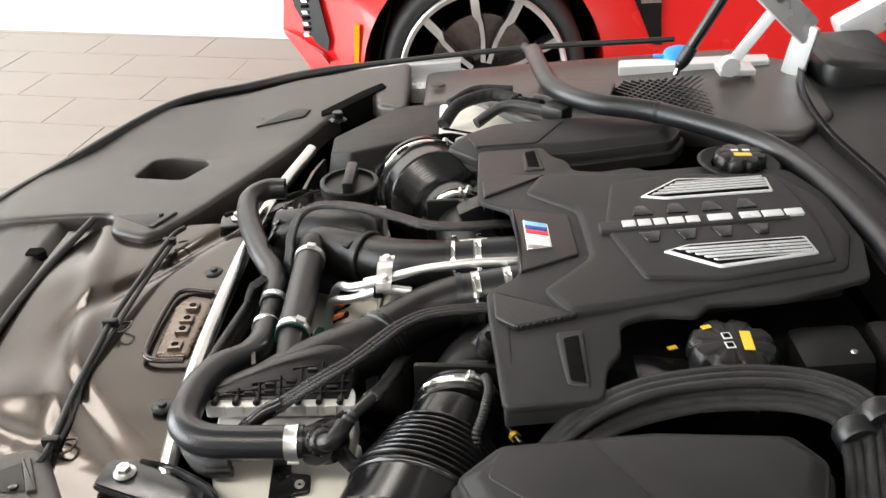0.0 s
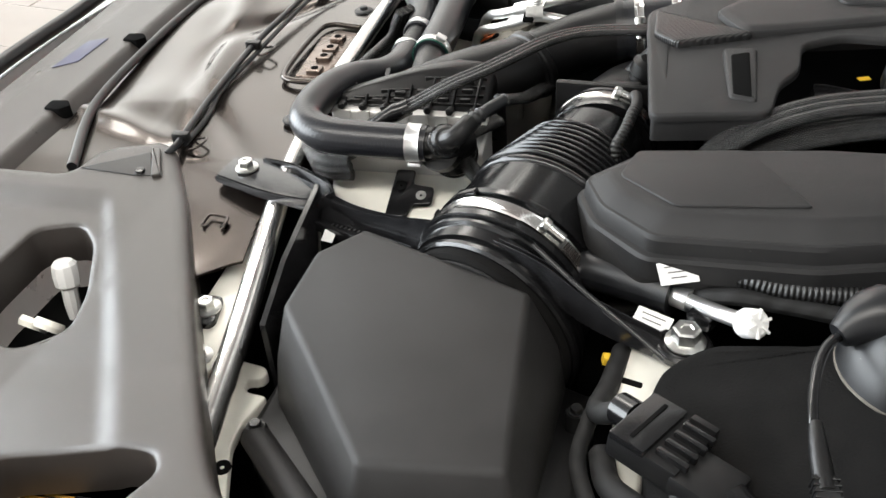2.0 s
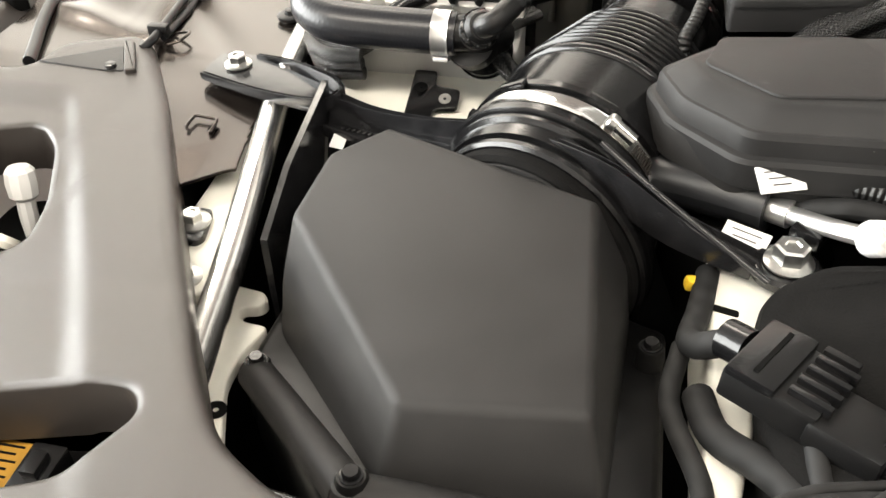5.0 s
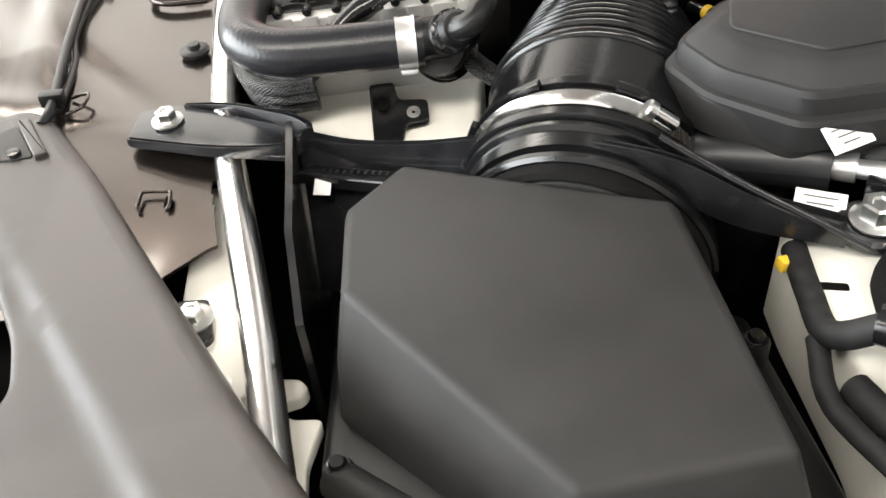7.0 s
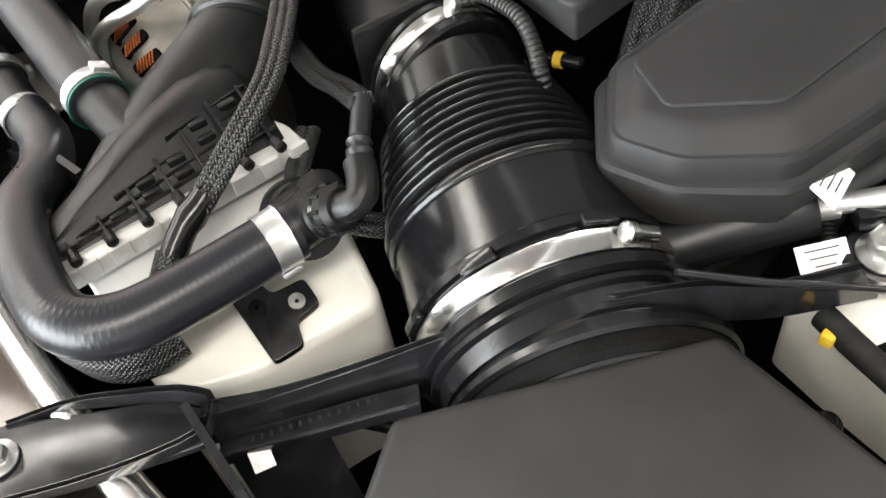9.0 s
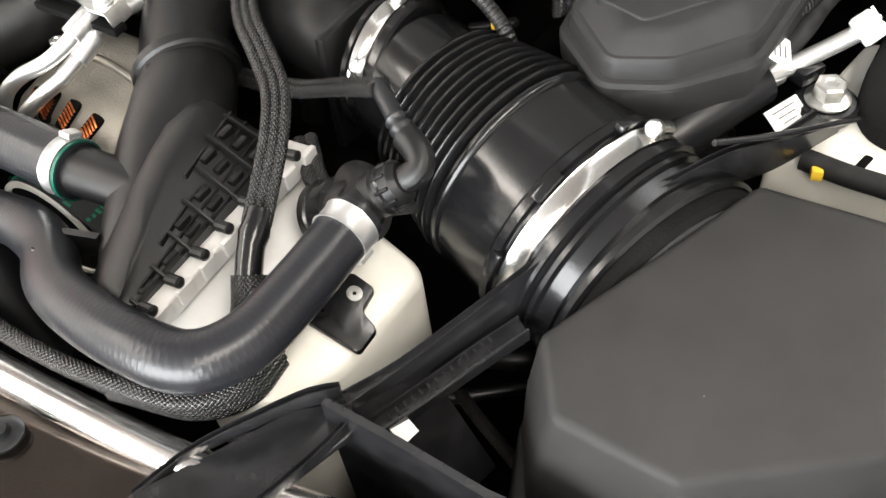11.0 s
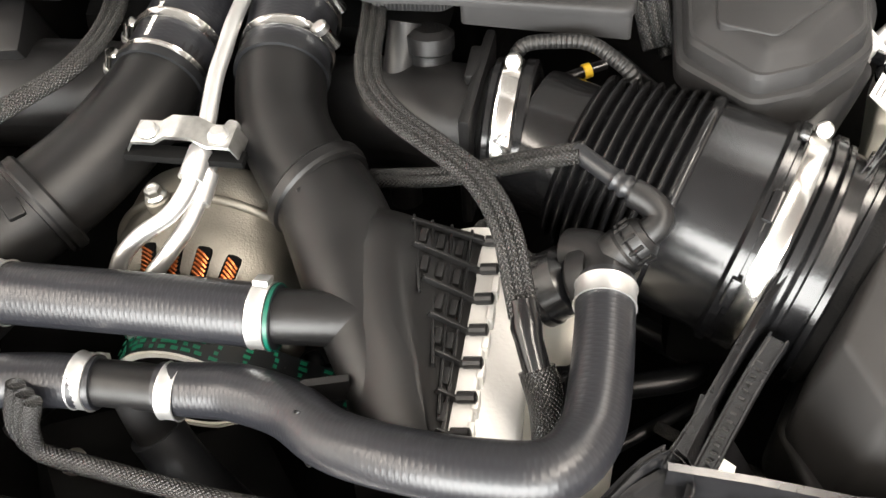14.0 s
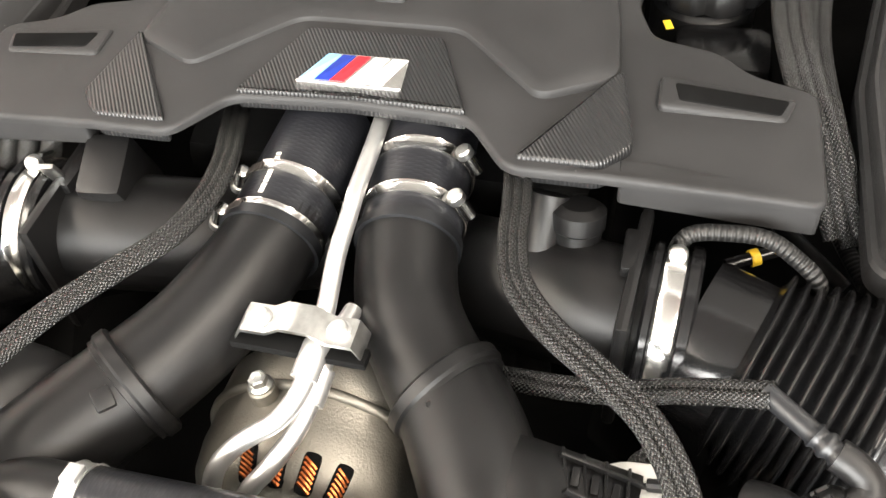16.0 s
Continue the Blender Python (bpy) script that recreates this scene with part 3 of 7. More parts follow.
# ---- charge air pipes from the engine's throat to the coolers ----
def charge_pipe(pts, couple, ring_at, ring_axis, label):
    ob = thing("charge_pipe", label, "air pipe", "charge pipes")
    tube("pipe", pts, 0.034, M_PLASTIC, ob, seg=36)
    lathe("joint_ring", [(0.030, -0.008), (0.0385, -0.008), (0.0405, -0.006), (0.0405, 0.001), (0.0385, 0.003), (0.0385, 0.006), (0.030, 0.008)], ring_at, ring_axis, M_PLASTIC, ob, seg=44, closed=True)
    box("ring_tab", 0.014, 0.012, 0.016, along(Vector(ring_at) + Vector((-0.032, -0.008, 0.018)), Vector(ring_at) + Vector((-0.02, 0.004, 0.026))), M_PLASTIC, ob, bevel=0.002)
    tube("rubber_coupling", couple, 0.0345, M_HOSE, ob, "printed black rubber coupling", seg=40)
    d = Vector(couple[-1][:3]) - Vector(couple[0][:3])
    lathe("coupling_lip", [(0.030, -0.004), (0.0365, -0.004), (0.0365, 0.004), (0.030, 0.004)], couple[-1][:3], d, M_RUBBER, ob, seg=40, closed=True)
    return ob


CL = [(0.135, -0.046, 0.826), (0.080, -0.051, 0.822), (0.024, -0.057, 0.816)]
cpl = charge_pipe([(0.070, -0.052, 0.821, 0.0325), (0.050, -0.055, 0.819, 0.0335), (0.018, -0.058, 0.815), (-0.021, -0.069, 0.806), (-0.054, -0.091, 0.799), (-0.080, -0.114, 0.794, 0.036), (-0.108, -0.132, 0.792, 0.037), (-0.145, -0.150, 0.790, 0.0345), (-0.185, -0.168, 0.786, 0.0285), (-0.225, -0.188, 0.781, 0.021), (-0.256, -0.204, 0.772, 0.014)],
                  CL, (-0.072, -0.108, 0.794), (-0.62, -0.76, -0.2), "matt black plastic charge pipe with a rubber coupling")
CR = [(0.125, 0.033, 0.822), (0.070, 0.035, 0.818), (0.010, 0.038, 0.813)]
cpr = charge_pipe([(0.064, 0.035, 0.818, 0.0325), (0.040, 0.036, 0.816, 0.0335), (0.010, 0.038, 0.813), (-0.028, 0.047, 0.809), (-0.066, 0.062, 0.803), (-0.100, 0.083, 0.797, 0.035), (-0.154, 0.124, 0.786, 0.036), (-0.185, 0.150, 0.775, 0.038)],
                  CR, (-0.108, 0.088, 0.795), (-0.80, 0.58, -0.15), "matt black plastic charge pipe curving outwards")
for pts, sd in ((CL, -1), (CR, 1)):
    d = Vector(pts[-1]) - Vector(pts[0])
    for f in ((0.45, 0.81) if sd < 0 else (0.66, 0.965)):
        q = Vector(pts[0]).lerp(Vector(pts[-1]), f)
        clamp(q, d, 0.0352, 0.010, toward=(0.1, sd, 0.45), label="steel clamp round the rubber charge coupling")
for k in range(9):
    box("print_bar", 0.0022 + 0.0012 * (k % 3), 0.0034, 0.0006, pose(0.058 - 0.0042 * k, 0.0425, 0.8512 - 0.00033 * k, -9, 0, -2), M_CREAM, cpr, bevel=0)


# ---- charge coolers: ribbed plastic tank on an aluminium core ----
def tank_section(x):
    """Outline of the plastic tank across the car at x, from its outer foot over the crown to its inner foot."""
    u = (x + 0.262) / 0.165
    crown = 0.806 + 0.021 * math.sin(min(1, max(0, u * 1.25)) * math.pi / 2) - 0.012 * max(0, u - 0.8) / 0.2
    yc, yi = -0.220 + 0.060 * u, -0.172 + 0.056 * u
    return [(-0.234, 0.786), (-0.233, 0.793), (-0.228, 0.799), (-0.228 + (yc + 0.228) * 0.42, 0.799 + (crown - 0.799) * 0.42), (-0.228 + (yc + 0.228) * 0.80, 0.799 + (crown - 0.799) * 0.86), (yc, crown), (yc + (yi - yc) * 0.4, crown - 0.004), (yc + (yi - yc) * 0.8, crown - 0.022), (yi, 0.76), (yi + 0.002, 0.70)]


def slope(x, f):
    sec = tank_section(x)
    (y0, z0), (y1, z1), (y2, z2) = sec[2], sec[3], sec[4]
    return (y0 + (y1 - y0) * f * 2, z0 + (z1 - z0) * f * 2) if f < 0.5 else (y1 + (y2 - y1) * (f * 2 - 1), z1 + (z2 - z1) * (f * 2 - 1))


def build_cooler():
    ob = thing("charge_cooler", "charge air cooler with a ribbed black tank on bright aluminium", "intercooler", "charge coolers")
    xs = [-0.268, -0.262, -0.25, -0.235, -0.215, -0.19, -0.165, -0.14, -0.12, -0.104, -0.098]
    rows = []
    for i, x in enumerate(xs):
        sec = tank_section(x)
        if i in (0, len(xs) - 1):
            sec = [(y * 0.93 - 0.011, z - 0.010) for y, z in sec]
        rows.append(spline([(x, y, z) for y, z in sec], 0.008))
    n = min(len(r) for r in rows)
    rows = [[r[round(j * (len(r) - 1) / (n - 1))] for j in range(n)] for r in rows]
    verts = [v for r in rows for v in r]
    faces = [(i * n + j, i * n + j + 1, (i + 1) * n + j + 1, (i + 1) * n + j) for i in range(len(rows) - 1) for j in range(n - 1)]
    faces += [tuple(range(n)), tuple((len(rows) - 1) * n + j for j in range(n))]
    tank = link("tank", verts, faces, M_PLASTIC, ob, angle=60)
    for k in range(7):
        x = -0.252 + 0.0235 * k
        top = 0.34 + 0.10 * k if k < 5 else 0.85
        a, b = slope(x, 0.0), slope(x, min(0.9, top))
        box("rib", math.dist(a, b) + 0.012, 0.0022, 0.009, along((x, a[0] - 0.006, a[1] - 0.003), (x, *b)), M_PLASTIC, tank, bevel=0.0008)
        lathe("crimp_pin", [(0.001, -0.006), (0.0038, -0.0055), (0.0038, 0.005), (0.002, 0.006)], (x, -0.237, 0.803), (0, -1, 0.2), M_PLASTIC, tank, seg=10)
    for f, x0 in ((0.12, -0.258), (0.36, -0.243), (0.60, -0.215), (0.84, -0.170)):
        a, b = slope(x0, f), slope(-0.104, f)
        box("rib", abs(-0.104 - x0), 0.0020, 0.0075, along((x0, *a), (-0.104, *b)), M_PLASTIC, tank, bevel=0.0008)
    for k in range(6):
        x = -0.240 + 0.0235 * k
        for f in (0.24, 0.48, 0.72):
            if f < 0.30 + 0.11 * k:
                box("rib", 0.012, 0.0050, 0.0062, along((x - 0.006, *slope(x, f)), (x + 0.006, *slope(x, f))), M_PLASTIC, tank, bevel=0.0014)
    for k in range(4):
        x = -0.262
        y = -0.215 + 0.022 * k
        tube("foot_rib", [(x - 0.004, y, 0.772), (x - 0.002, y + 0.002, 0.790), (x + 0.010, y + 0.004, 0.803 + 0.002 * k)], 0.003, M_PLASTIC, tank, seg=8)
    slab("core_flange", [(-0.264, -0.242), (-0.094, -0.240), (-0.096, -0.218), (-0.110, -0.185), (-0.264, -0.190)], 0.784, 0.798, M_CORE, ob, "bright aluminium crimped flange", r=0.004, bevel=0.002)
    for k in range(8):
        box("crimp_tooth", 0.013, 0.004, 0.013, pose(-0.248 + 0.0210 * k, -0.2418, 0.7935), M_CORE, ob, bevel=0.0012)
    slab("core_step", [(-0.254, -0.268), (-0.096, -0.264), (-0.096, -0.21), (-0.254, -0.21)], 0.735, 0.780, M_CORE, ob, r=0.004, bevel=0.003, top=lambda x, y: 0.55 * min(0.0, y + 0.245))
    slab("lower_tank", [(-0.253, -0.240), (-0.253, -0.296), (-0.236, -0.316), (-0.200, -0.326), (-0.112, -0.330), (-0.104, -0.322), (-0.092, -0.257), (-0.090, -0.240)], 0.560, 0.744, M_CREAM, ob, "pale metal lower tank", r=0.008, bevel=0.006, top=lambda x, y: 0.5 * min(0.0, y + 0.29))
    return ob


cooler = build_cooler()
mirrored(cooler)
# black stay on the cooler's lower tank
stay = thing("sensor_stay", "small black steel stay with two holes", "bracket")
slab("plate", [(-0.187, -0.268), (-0.167, -0.268), (-0.164, -0.292), (-0.141, -0.294), (-0.141, -0.312), (-0.160, -0.314), (-0.164, -0.328), (-0.186, -0.328)], 0.7440, 0.7475, M_GLOSSY, stay, r=0.004, bevel=0.0008, top=lambda x, y: 0.45 * min(0.0, y + 0.29), thick=0.0035)
for hx, hy in ((-0.176, -0.295), (-0.153, -0.304)):
    # Discs on the uncut plate; the dark one paints a hole's shade.
    lathe("hole", [(0.0055, 0.0), (0.0055, 0.0006), (0.0015, 0.0006), (0.0013, 0.0)], (hx, hy, 0.7474 + 0.45 * min(0.0, hy + 0.29)), (0, -0.4, 1), M_ZINC if hx > -0.17 else M_DARK, stay, seg=20, closed=True)
# ---- coolant hoses ----
def ribbon_fin(name, pts, wide, deep, material, parent):
    """A thin upright blade along a line, with its lower edge straight below."""
    verts, faces, n = [], [], len(pts)
    for i, p in enumerate(pts):
        c = Vector(p)
        a, b = Vector(pts[max(0, i - 1)]), Vector(pts[min(n - 1, i + 1)])
        sd = (b - a).cross(Vector((0, 0, 1))).normalized() * wide / 2
        verts += [c - sd, c + sd, c + sd - Vector((0, 0, deep)), c - sd - Vector((0, 0, deep))]
    for i in range(n - 1):
        faces += [(i * 4 + k, i * 4 + (k + 1) % 4, i * 4 + 4 + (k + 1) % 4, i * 4 + 4 + k) for k in range(4)]
    faces += [(0, 1, 2, 3), tuple(n * 4 - 4 + k for k in range(4))]
    return link(name, verts, faces, material, parent)



cross = thing("cross_hose", "ribbed black rubber coolant hose with steel clamps", "coolant hose")
tube("hose", [(-0.190, 0.082, 0.803), (-0.189, 0.03, 0.803), (-0.187, -0.04, 0.802), (-0.186, -0.112, 0.801)], 0.0205, M_HOSE, cross, seg=32)
tube("stub", [(-0.186, -0.100, 0.801), (-0.183, -0.135, 0.800), (-0.178, -0.188, 0.797, 0.0175)], 0.0175, M_PLASTIC, cross, seg=28)
tube("far_elbow", [(-0.190, 0.072, 0.803), (-0.191, 0.105, 0.803), (-0.195, 0.128, 0.795), (-0.205, 0.142, 0.770)], 0.019, M_PLASTIC, cross, seg=28)
clamp((-0.186, -0.103, 0.801), (0, -1, 0), 0.0208, 0.011, 60, M_ALU, worm=False, label="broad steel ear clamp edged with green paint")
lathe("paint_ring", [(0.0207, -0.009), (0.0216, -0.009), (0.0216, -0.0065), (0.0207, -0.0065)], (-0.186, -0.103, 0.801), (0, 1, 0), M_GREEN, cross, seg=40, closed=True)
clamp((-0.190, 0.074, 0.803), (0, 1, 0), 0.0208, 0.011, 100, M_ALU, worm=False, label="broad steel ear clamp edged with green paint")

low = thing("lower_hose", "thick black rubber coolant hose bent round the cooler", "coolant hose")
LOW = [(-0.231, -0.044, 0.776, 0.0165), (-0.230, -0.070, 0.778, 0.0172), (-0.230, -0.095, 0.780), (-0.240, -0.130, 0.786), (-0.262, -0.165, 0.797), (-0.273, -0.205, 0.806), (-0.277, -0.250, 0.811), (-0.272, -0.288, 0.811), (-0.247, -0.307, 0.809), (-0.205, -0.311, 0.808), (-0.140, -0.310, 0.807)]
tube("hose", LOW, 0.0180, M_HOSE, low, seg=40)
tube("tee", [(-0.232, 0.014, 0.776), (-0.231, -0.060, 0.776)], 0.0150, M_PLASTIC, low, "black plastic tee piece", seg=28)
tube("tee_branch", [(-0.232, -0.024, 0.776), (-0.238, -0.028, 0.745), (-0.248, -0.040, 0.705)], 0.0145, M_PLASTIC, low, seg=24)
tube("branch_hose", [(-0.240, -0.030, 0.735), (-0.251, -0.048, 0.70), (-0.264, -0.085, 0.64)], 0.0185, M_RUBBER, low, seg=24)
tube("far_hose", [(-0.232, -0.002, 0.776), (-0.236, 0.040, 0.777), (-0.245, 0.080, 0.778), (-0.268, 0.125, 0.780), (-0.292, 0.18, 0.783), (-0.312, 0.235, 0.786), (-0.320, 0.290, 0.790), (-0.300, 0.322, 0.792), (-0.268, 0.326, 0.792)], 0.0175, M_HOSE, low, "black rubber hose beyond the tee", seg=28)
fin = ribbon_fin("strap_fin", [(-0.240, -0.120, 0.792), (-0.229, -0.140, 0.799), (-0.223, -0.166, 0.801)], 0.005, 0.020, M_PLASTIC, low)
for y, r in ((-0.053, 0.0172), (0.006, 0.0178)):
    clamp((-0.232, y, 0.776), (0, 1, 0), r, 0.011, 200, M_ALU, worm=False, label="plain steel ring clamp on the hose at the tee", group="ring clamps")
clamp((-0.152, -0.3100, 0.8072), (1, 0, 0), 0.0183, 0.014, 250, M_ALU, worm=False, label="plain steel ring clamp on the hose end", group="ring clamps")

quick = thing("quick_connector", "black plastic quick connector with a right-angle elbow", "hose connector")
tube("body", [(-0.146, -0.310, 0.808), (-0.128, -0.309, 0.808), (-0.116, -0.300, 0.804), (-0.110, -0.286, 0.797)], 0.0155, M_PLASTIC, quick, seg=28)
lathe("collar", [(0.012, -0.010), (0.021, -0.009), (0.0225, -0.004), (0.0225, 0.004), (0.020, 0.007), (0.012, 0.008)], (-0.129, -0.300, 0.795), (0.1, 0.75, -0.55), M_PLASTIC, quick, seg=32)
lathe("socket", [(0.015, -0.024), (0.0250, -0.022), (0.0250, -0.016), (0.0235, -0.015), (0.0235, 0.0), (0.018, 0.006)], (-0.122, -0.286, 0.784), (0.1, -0.75, 0.55), M_GLOSSY, quick, seg=32)
CUP = Vector((0.35, -0.72, 0.58))
lathe("branch_cup", [(0.008, -0.008), (0.0150, -0.006), (0.0155, 0.003), (0.0140, 0.005), (0.0140, 0.017), (0.011, 0.021), (0.004, 0.022)], (-0.122, -0.317, 0.815), CUP, M_PLASTIC, quick, seg=28)
tube("branch_elbow", [(-0.117, -0.327, 0.823), (-0.111, -0.337, 0.830), (-0.104, -0.338, 0.834), (-0.098, -0.330, 0.838), (-0.094, -0.321, 0.840)], 0.0092, M_PLASTIC, quick, seg=20)
tube("barb", [(-0.096, -0.325, 0.839), (-0.084, -0.307, 0.843), (-0.067, -0.284, 0.846)], 0.0062, M_RUBBER, quick, seg=16, step=0.002, rfun=lambda s: 1.28 if s < 0.004 or 0.008 < s < 0.012 or 0.016 < s < 0.019 else 1.0)
lathe("clip_ring", [(0.0142, -0.0012), (0.0162, 0), (0.0142, 0.0012)], (-0.1185, -0.3235, 0.820), CUP, M_GLOSSY, quick, seg=28, closed=True)
for k in range(10):
    w = 2 * math.pi * k / 10
    q = CUP.to_track_quat("Z", "Y").to_matrix()
    box("grip_rib", 0.0022, 0.0022, 0.010, Matrix.Translation(Vector((-0.122, -0.317, 0.815)) + CUP.normalized() * 0.011 + q @ Vector((0.0144 * math.cos(w), 0.0144 * math.sin(w), 0))) @ q.to_4x4(), M_PLASTIC, quick, bevel=0.0005)


# ---- braided hoses ----
def braided(pts, r, label, flat=0.62, name="braided_hose", strands=3):
    ob = thing(name, label, "hose", "braided hoses")
    for k in range(strands):
        tube("sleeve", pts, r / strands * 1.3, M_BRAID, ob, seg=14, flat=1.0 if strands > 1 else flat, step=0.006, shift=(k - (strands - 1) / 2) * 2 * r / strands)
    return ob


bl = braided([(0.115, -0.112, 0.842), (0.075, -0.122, 0.849), (0.040, -0.128, 0.851), (0.008, -0.132, 0.851), (-0.022, -0.141, 0.850), (-0.050, -0.164, 0.849), (-0.076, -0.198, 0.848), (-0.100, -0.227, 0.846), (-0.130, -0.247, 0.839), (-0.163, -0.259, 0.823), (-0.178, -0.264, 0.816)], 0.0088, "flat braided black hose running over the charge cooler", 0.7)
tube("ferrule", [(-0.170, -0.262, 0.819), (-0.190, -0.268, 0.811), (-0.206, -0.275, 0.800)], 0.0085, M_GLOSSY, bl, seg=20, rfun=lambda s: 1.15 if 0.012 < s < 0.017 or 0.024 < s < 0.029 else 1.0)
tube("lower_sleeve", [(-0.203, -0.274, 0.801), (-0.222, -0.283, 0.785), (-0.248, -0.285, 0.770), (-0.275, -0.268, 0.764), (-0.287, -0.225, 0.763)], 0.0112, M_BRAID, bl, seg=20)
br = braided([(0.110, 0.098, 0.842), (0.075, 0.086, 0.849), (0.040, 0.076, 0.852), (0.005, 0.074, 0.853), (-0.030, 0.082, 0.853), (-0.065, 0.104, 0.853), (-0.105, 0.128, 0.853), (-0.150, 0.147, 0.851), (-0.190, 0.155, 0.846), (-0.212, 0.142, 0.836), (-0.221, 0.115, 0.820), (-0.224, 0.098, 0.795), (-0.232, 0.080, 0.760)], 0.0090, "flat braided black hose looping ahead of the engine", 0.75)
flat = braided([(-0.255, 0.030, 0.795), (-0.266, 0.036, 0.772), (-0.272, 0.030, 0.752), (-0.278, -0.01, 0.752), (-0.290, -0.10, 0.756), (-0.293, -0.17, 0.760), (-0.288, -0.235, 0.763), (-0.278, -0.278, 0.764), (-0.255, -0.302, 0.766), (-0.225, -0.304, 0.768)], 0.014, "wide flat braided hose under the coolant hose", 0.8)
sm = braided([(-0.040, -0.105, 0.775), (-0.050, -0.150, 0.789), (-0.058, -0.200, 0.805), (-0.062, -0.245, 0.826), (-0.070, -0.288, 0.848)], 0.0075, "thin braided hose crossing under the bellows", 0.8, strands=2)
sm2 = braided([(-0.085, -0.225, 0.790), (-0.115, -0.262, 0.785), (-0.100, -0.300, 0.775), (-0.060, -0.320, 0.755)], 0.0075, "thin braided hose looping behind the cooler", 0.8, strands=2)
lo = thing("wiring_loom", "corrugated black loom arched over the intake hose", "cable")
tube("conduit", [(0.045, -0.228, 0.812), (0.052, -0.236, 0.832), (0.055, -0.262, 0.836), (0.052, -0.284, 0.838), (0.047, -0.302, 0.830), (0.040, -0.318, 0.818), (0.045, -0.320, 0.79)], 0.0055, M_LOOM, lo, seg=14)
for off in (0.0, 0.021):
    b = braided([(0.100 + off, -0.338 + 0.4 * off, 0.80), (0.142 + off, -0.318 + 0.2 * off, 0.838), (0.195 + off, -0.300 + off * 0.5, 0.858), (0.250 + off, -0.290 + off * 0.6, 0.866), (0.318 + off, -0.289 + off * 0.6, 0.872), (0.380 + off, -0.300 + off * 0.3, 0.873), (0.418 + off, -0.330, 0.872), (0.418 + off, -0.375, 0.866), (0.405 + off, -0.43, 0.855), (0.395 + off, -0.50, 0.82)] if off == 0 else
                [(0.105, -0.352, 0.79), (0.165, -0.322, 0.830), (0.255, -0.306, 0.851), (0.340, -0.312, 0.860), (0.385, -0.328, 0.861), (0.400, -0.352, 0.860), (0.394, -0.405, 0.852), (0.378, -0.47, 0.82)], 0.0135, "wide flat braided hose beside the side cover", 0.62)
    lathe("grommet", [(0.008, -0.011), (0.019, -0.011), (0.0205, -0.008), (0.0205, 0.008), (0.019, 0.011), (0.008, 0.011)], (0.428, -0.352, 0.869) if off == 0 else (0.402, -0.365, 0.858), (0.1, -1, -0.1), M_RUBBER, b, "thick black rubber grommet", seg=28, closed=True)

# ---- air conditioning pipes and their bracket ----
ac = thing("ac_pipes", "bare aluminium air conditioning pipes", "metal pipe")
tube("upper_pipe", [(0.130, -0.015, 0.846), (0.108, -0.017, 0.850), (0.072, -0.020, 0.851), (0.035, -0.022, 0.851), (0.010, -0.024, 0.849), (-0.020, -0.026, 0.846), (-0.056, -0.031, 0.840), (-0.080, -0.031, 0.832), (-0.105, -0.030, 0.824), (-0.124, -0.021, 0.816), (-0.137, 0.000, 0.805), (-0.148, 0.015, 0.788), (-0.156, 0.021, 0.760), (-0.160, 0.022, 0.71)], 0.0060, M_ALU, ac, seg=16)
tube("lower_pipe", [(-0.040, -0.040, 0.820), (-0.074, -0.036, 0.822), (-0.098, -0.034, 0.813), (-0.122, -0.029, 0.803), (-0.143, -0.018, 0.793), (-0.154, -0.004, 0.775), (-0.160, 0.002, 0.74), (-0.163, 0.003, 0.70)], 0.0060, M_ALU, ac, seg=16)
tube("sleeve", [(-0.078, -0.032, 0.832), (-0.090, -0.031, 0.829), (-0.100, -0.030, 0.826)], 0.0085, M_ALU, ac, "crimped sleeve", seg=16)
tube("sleeve", [(-0.086, -0.035, 0.819), (-0.098, -0.034, 0.813), (-0.106, -0.033, 0.810)], 0.0085, M_ALU, ac, seg=16)
clip = thing("pipe_bracket", "bent steel bracket clamping the two pipes", "bracket")
bm = bmesh.new()
PRO = [(0.019, 0.832), (0.014, 0.840), (-0.002, 0.8405), (-0.012, 0.847), (-0.030, 0.847), (-0.040, 0.8405), (-0.056, 0.8405), (-0.061, 0.830)]
vs = []
for y, z in PRO:
    vs.append([bm.verts.new((x, y, z + dz)) for x, dz in ((-0.084, -0.0005), (-0.064, 0.001), (-0.064, 0.0035), (-0.084, 0.002))])
for a, b in zip(vs, vs[1:]):
    for k in range(4):
        bm.faces.new((a[k], a[(k + 1) % 4], b[(k + 1) % 4], b[k]))
bm.faces.new(vs[0])
bm.faces.new(vs[-1])
part("plate", bm, M_ZINC, clip)
for y in (0.004, -0.046):
    pan_bolt((-0.074, y, 0.8436), (-0.05, 0, 1), 0.0060, 0.005, M_ALU, "bright pan-head bolt in the pipe bracket")
bl_arm = thing("pipe_stay", "black steel stay under the pipe bracket", "bracket")
box("arm", 0.012, 0.086, 0.006, pose(-0.081, -0.021, 0.829), M_DARK, bl_arm, bevel=0.001)

# ---- alternator ----
alt = thing("alternator", "cast aluminium alternator with copper windings behind slots", "alternator")
AC_AT, AC_AX = Vector((-0.080, -0.020, 0.708)), Vector((-1, 0, 0.04))
lathe("housing", [(0.040, -0.03), (0.080, -0.03), (0.084, -0.025), (0.084, 0.0), (0.081, 0.004), (0.081, 0.030), (0.078, 0.048), (0.069, 0.064), (0.050, 0.074), (0.02, 0.078)], AC_AT, AC_AX, M_CAST, alt, seg=64, angle=50)
q = AC_AX.to_track_quat("Z", "Y").to_matrix()
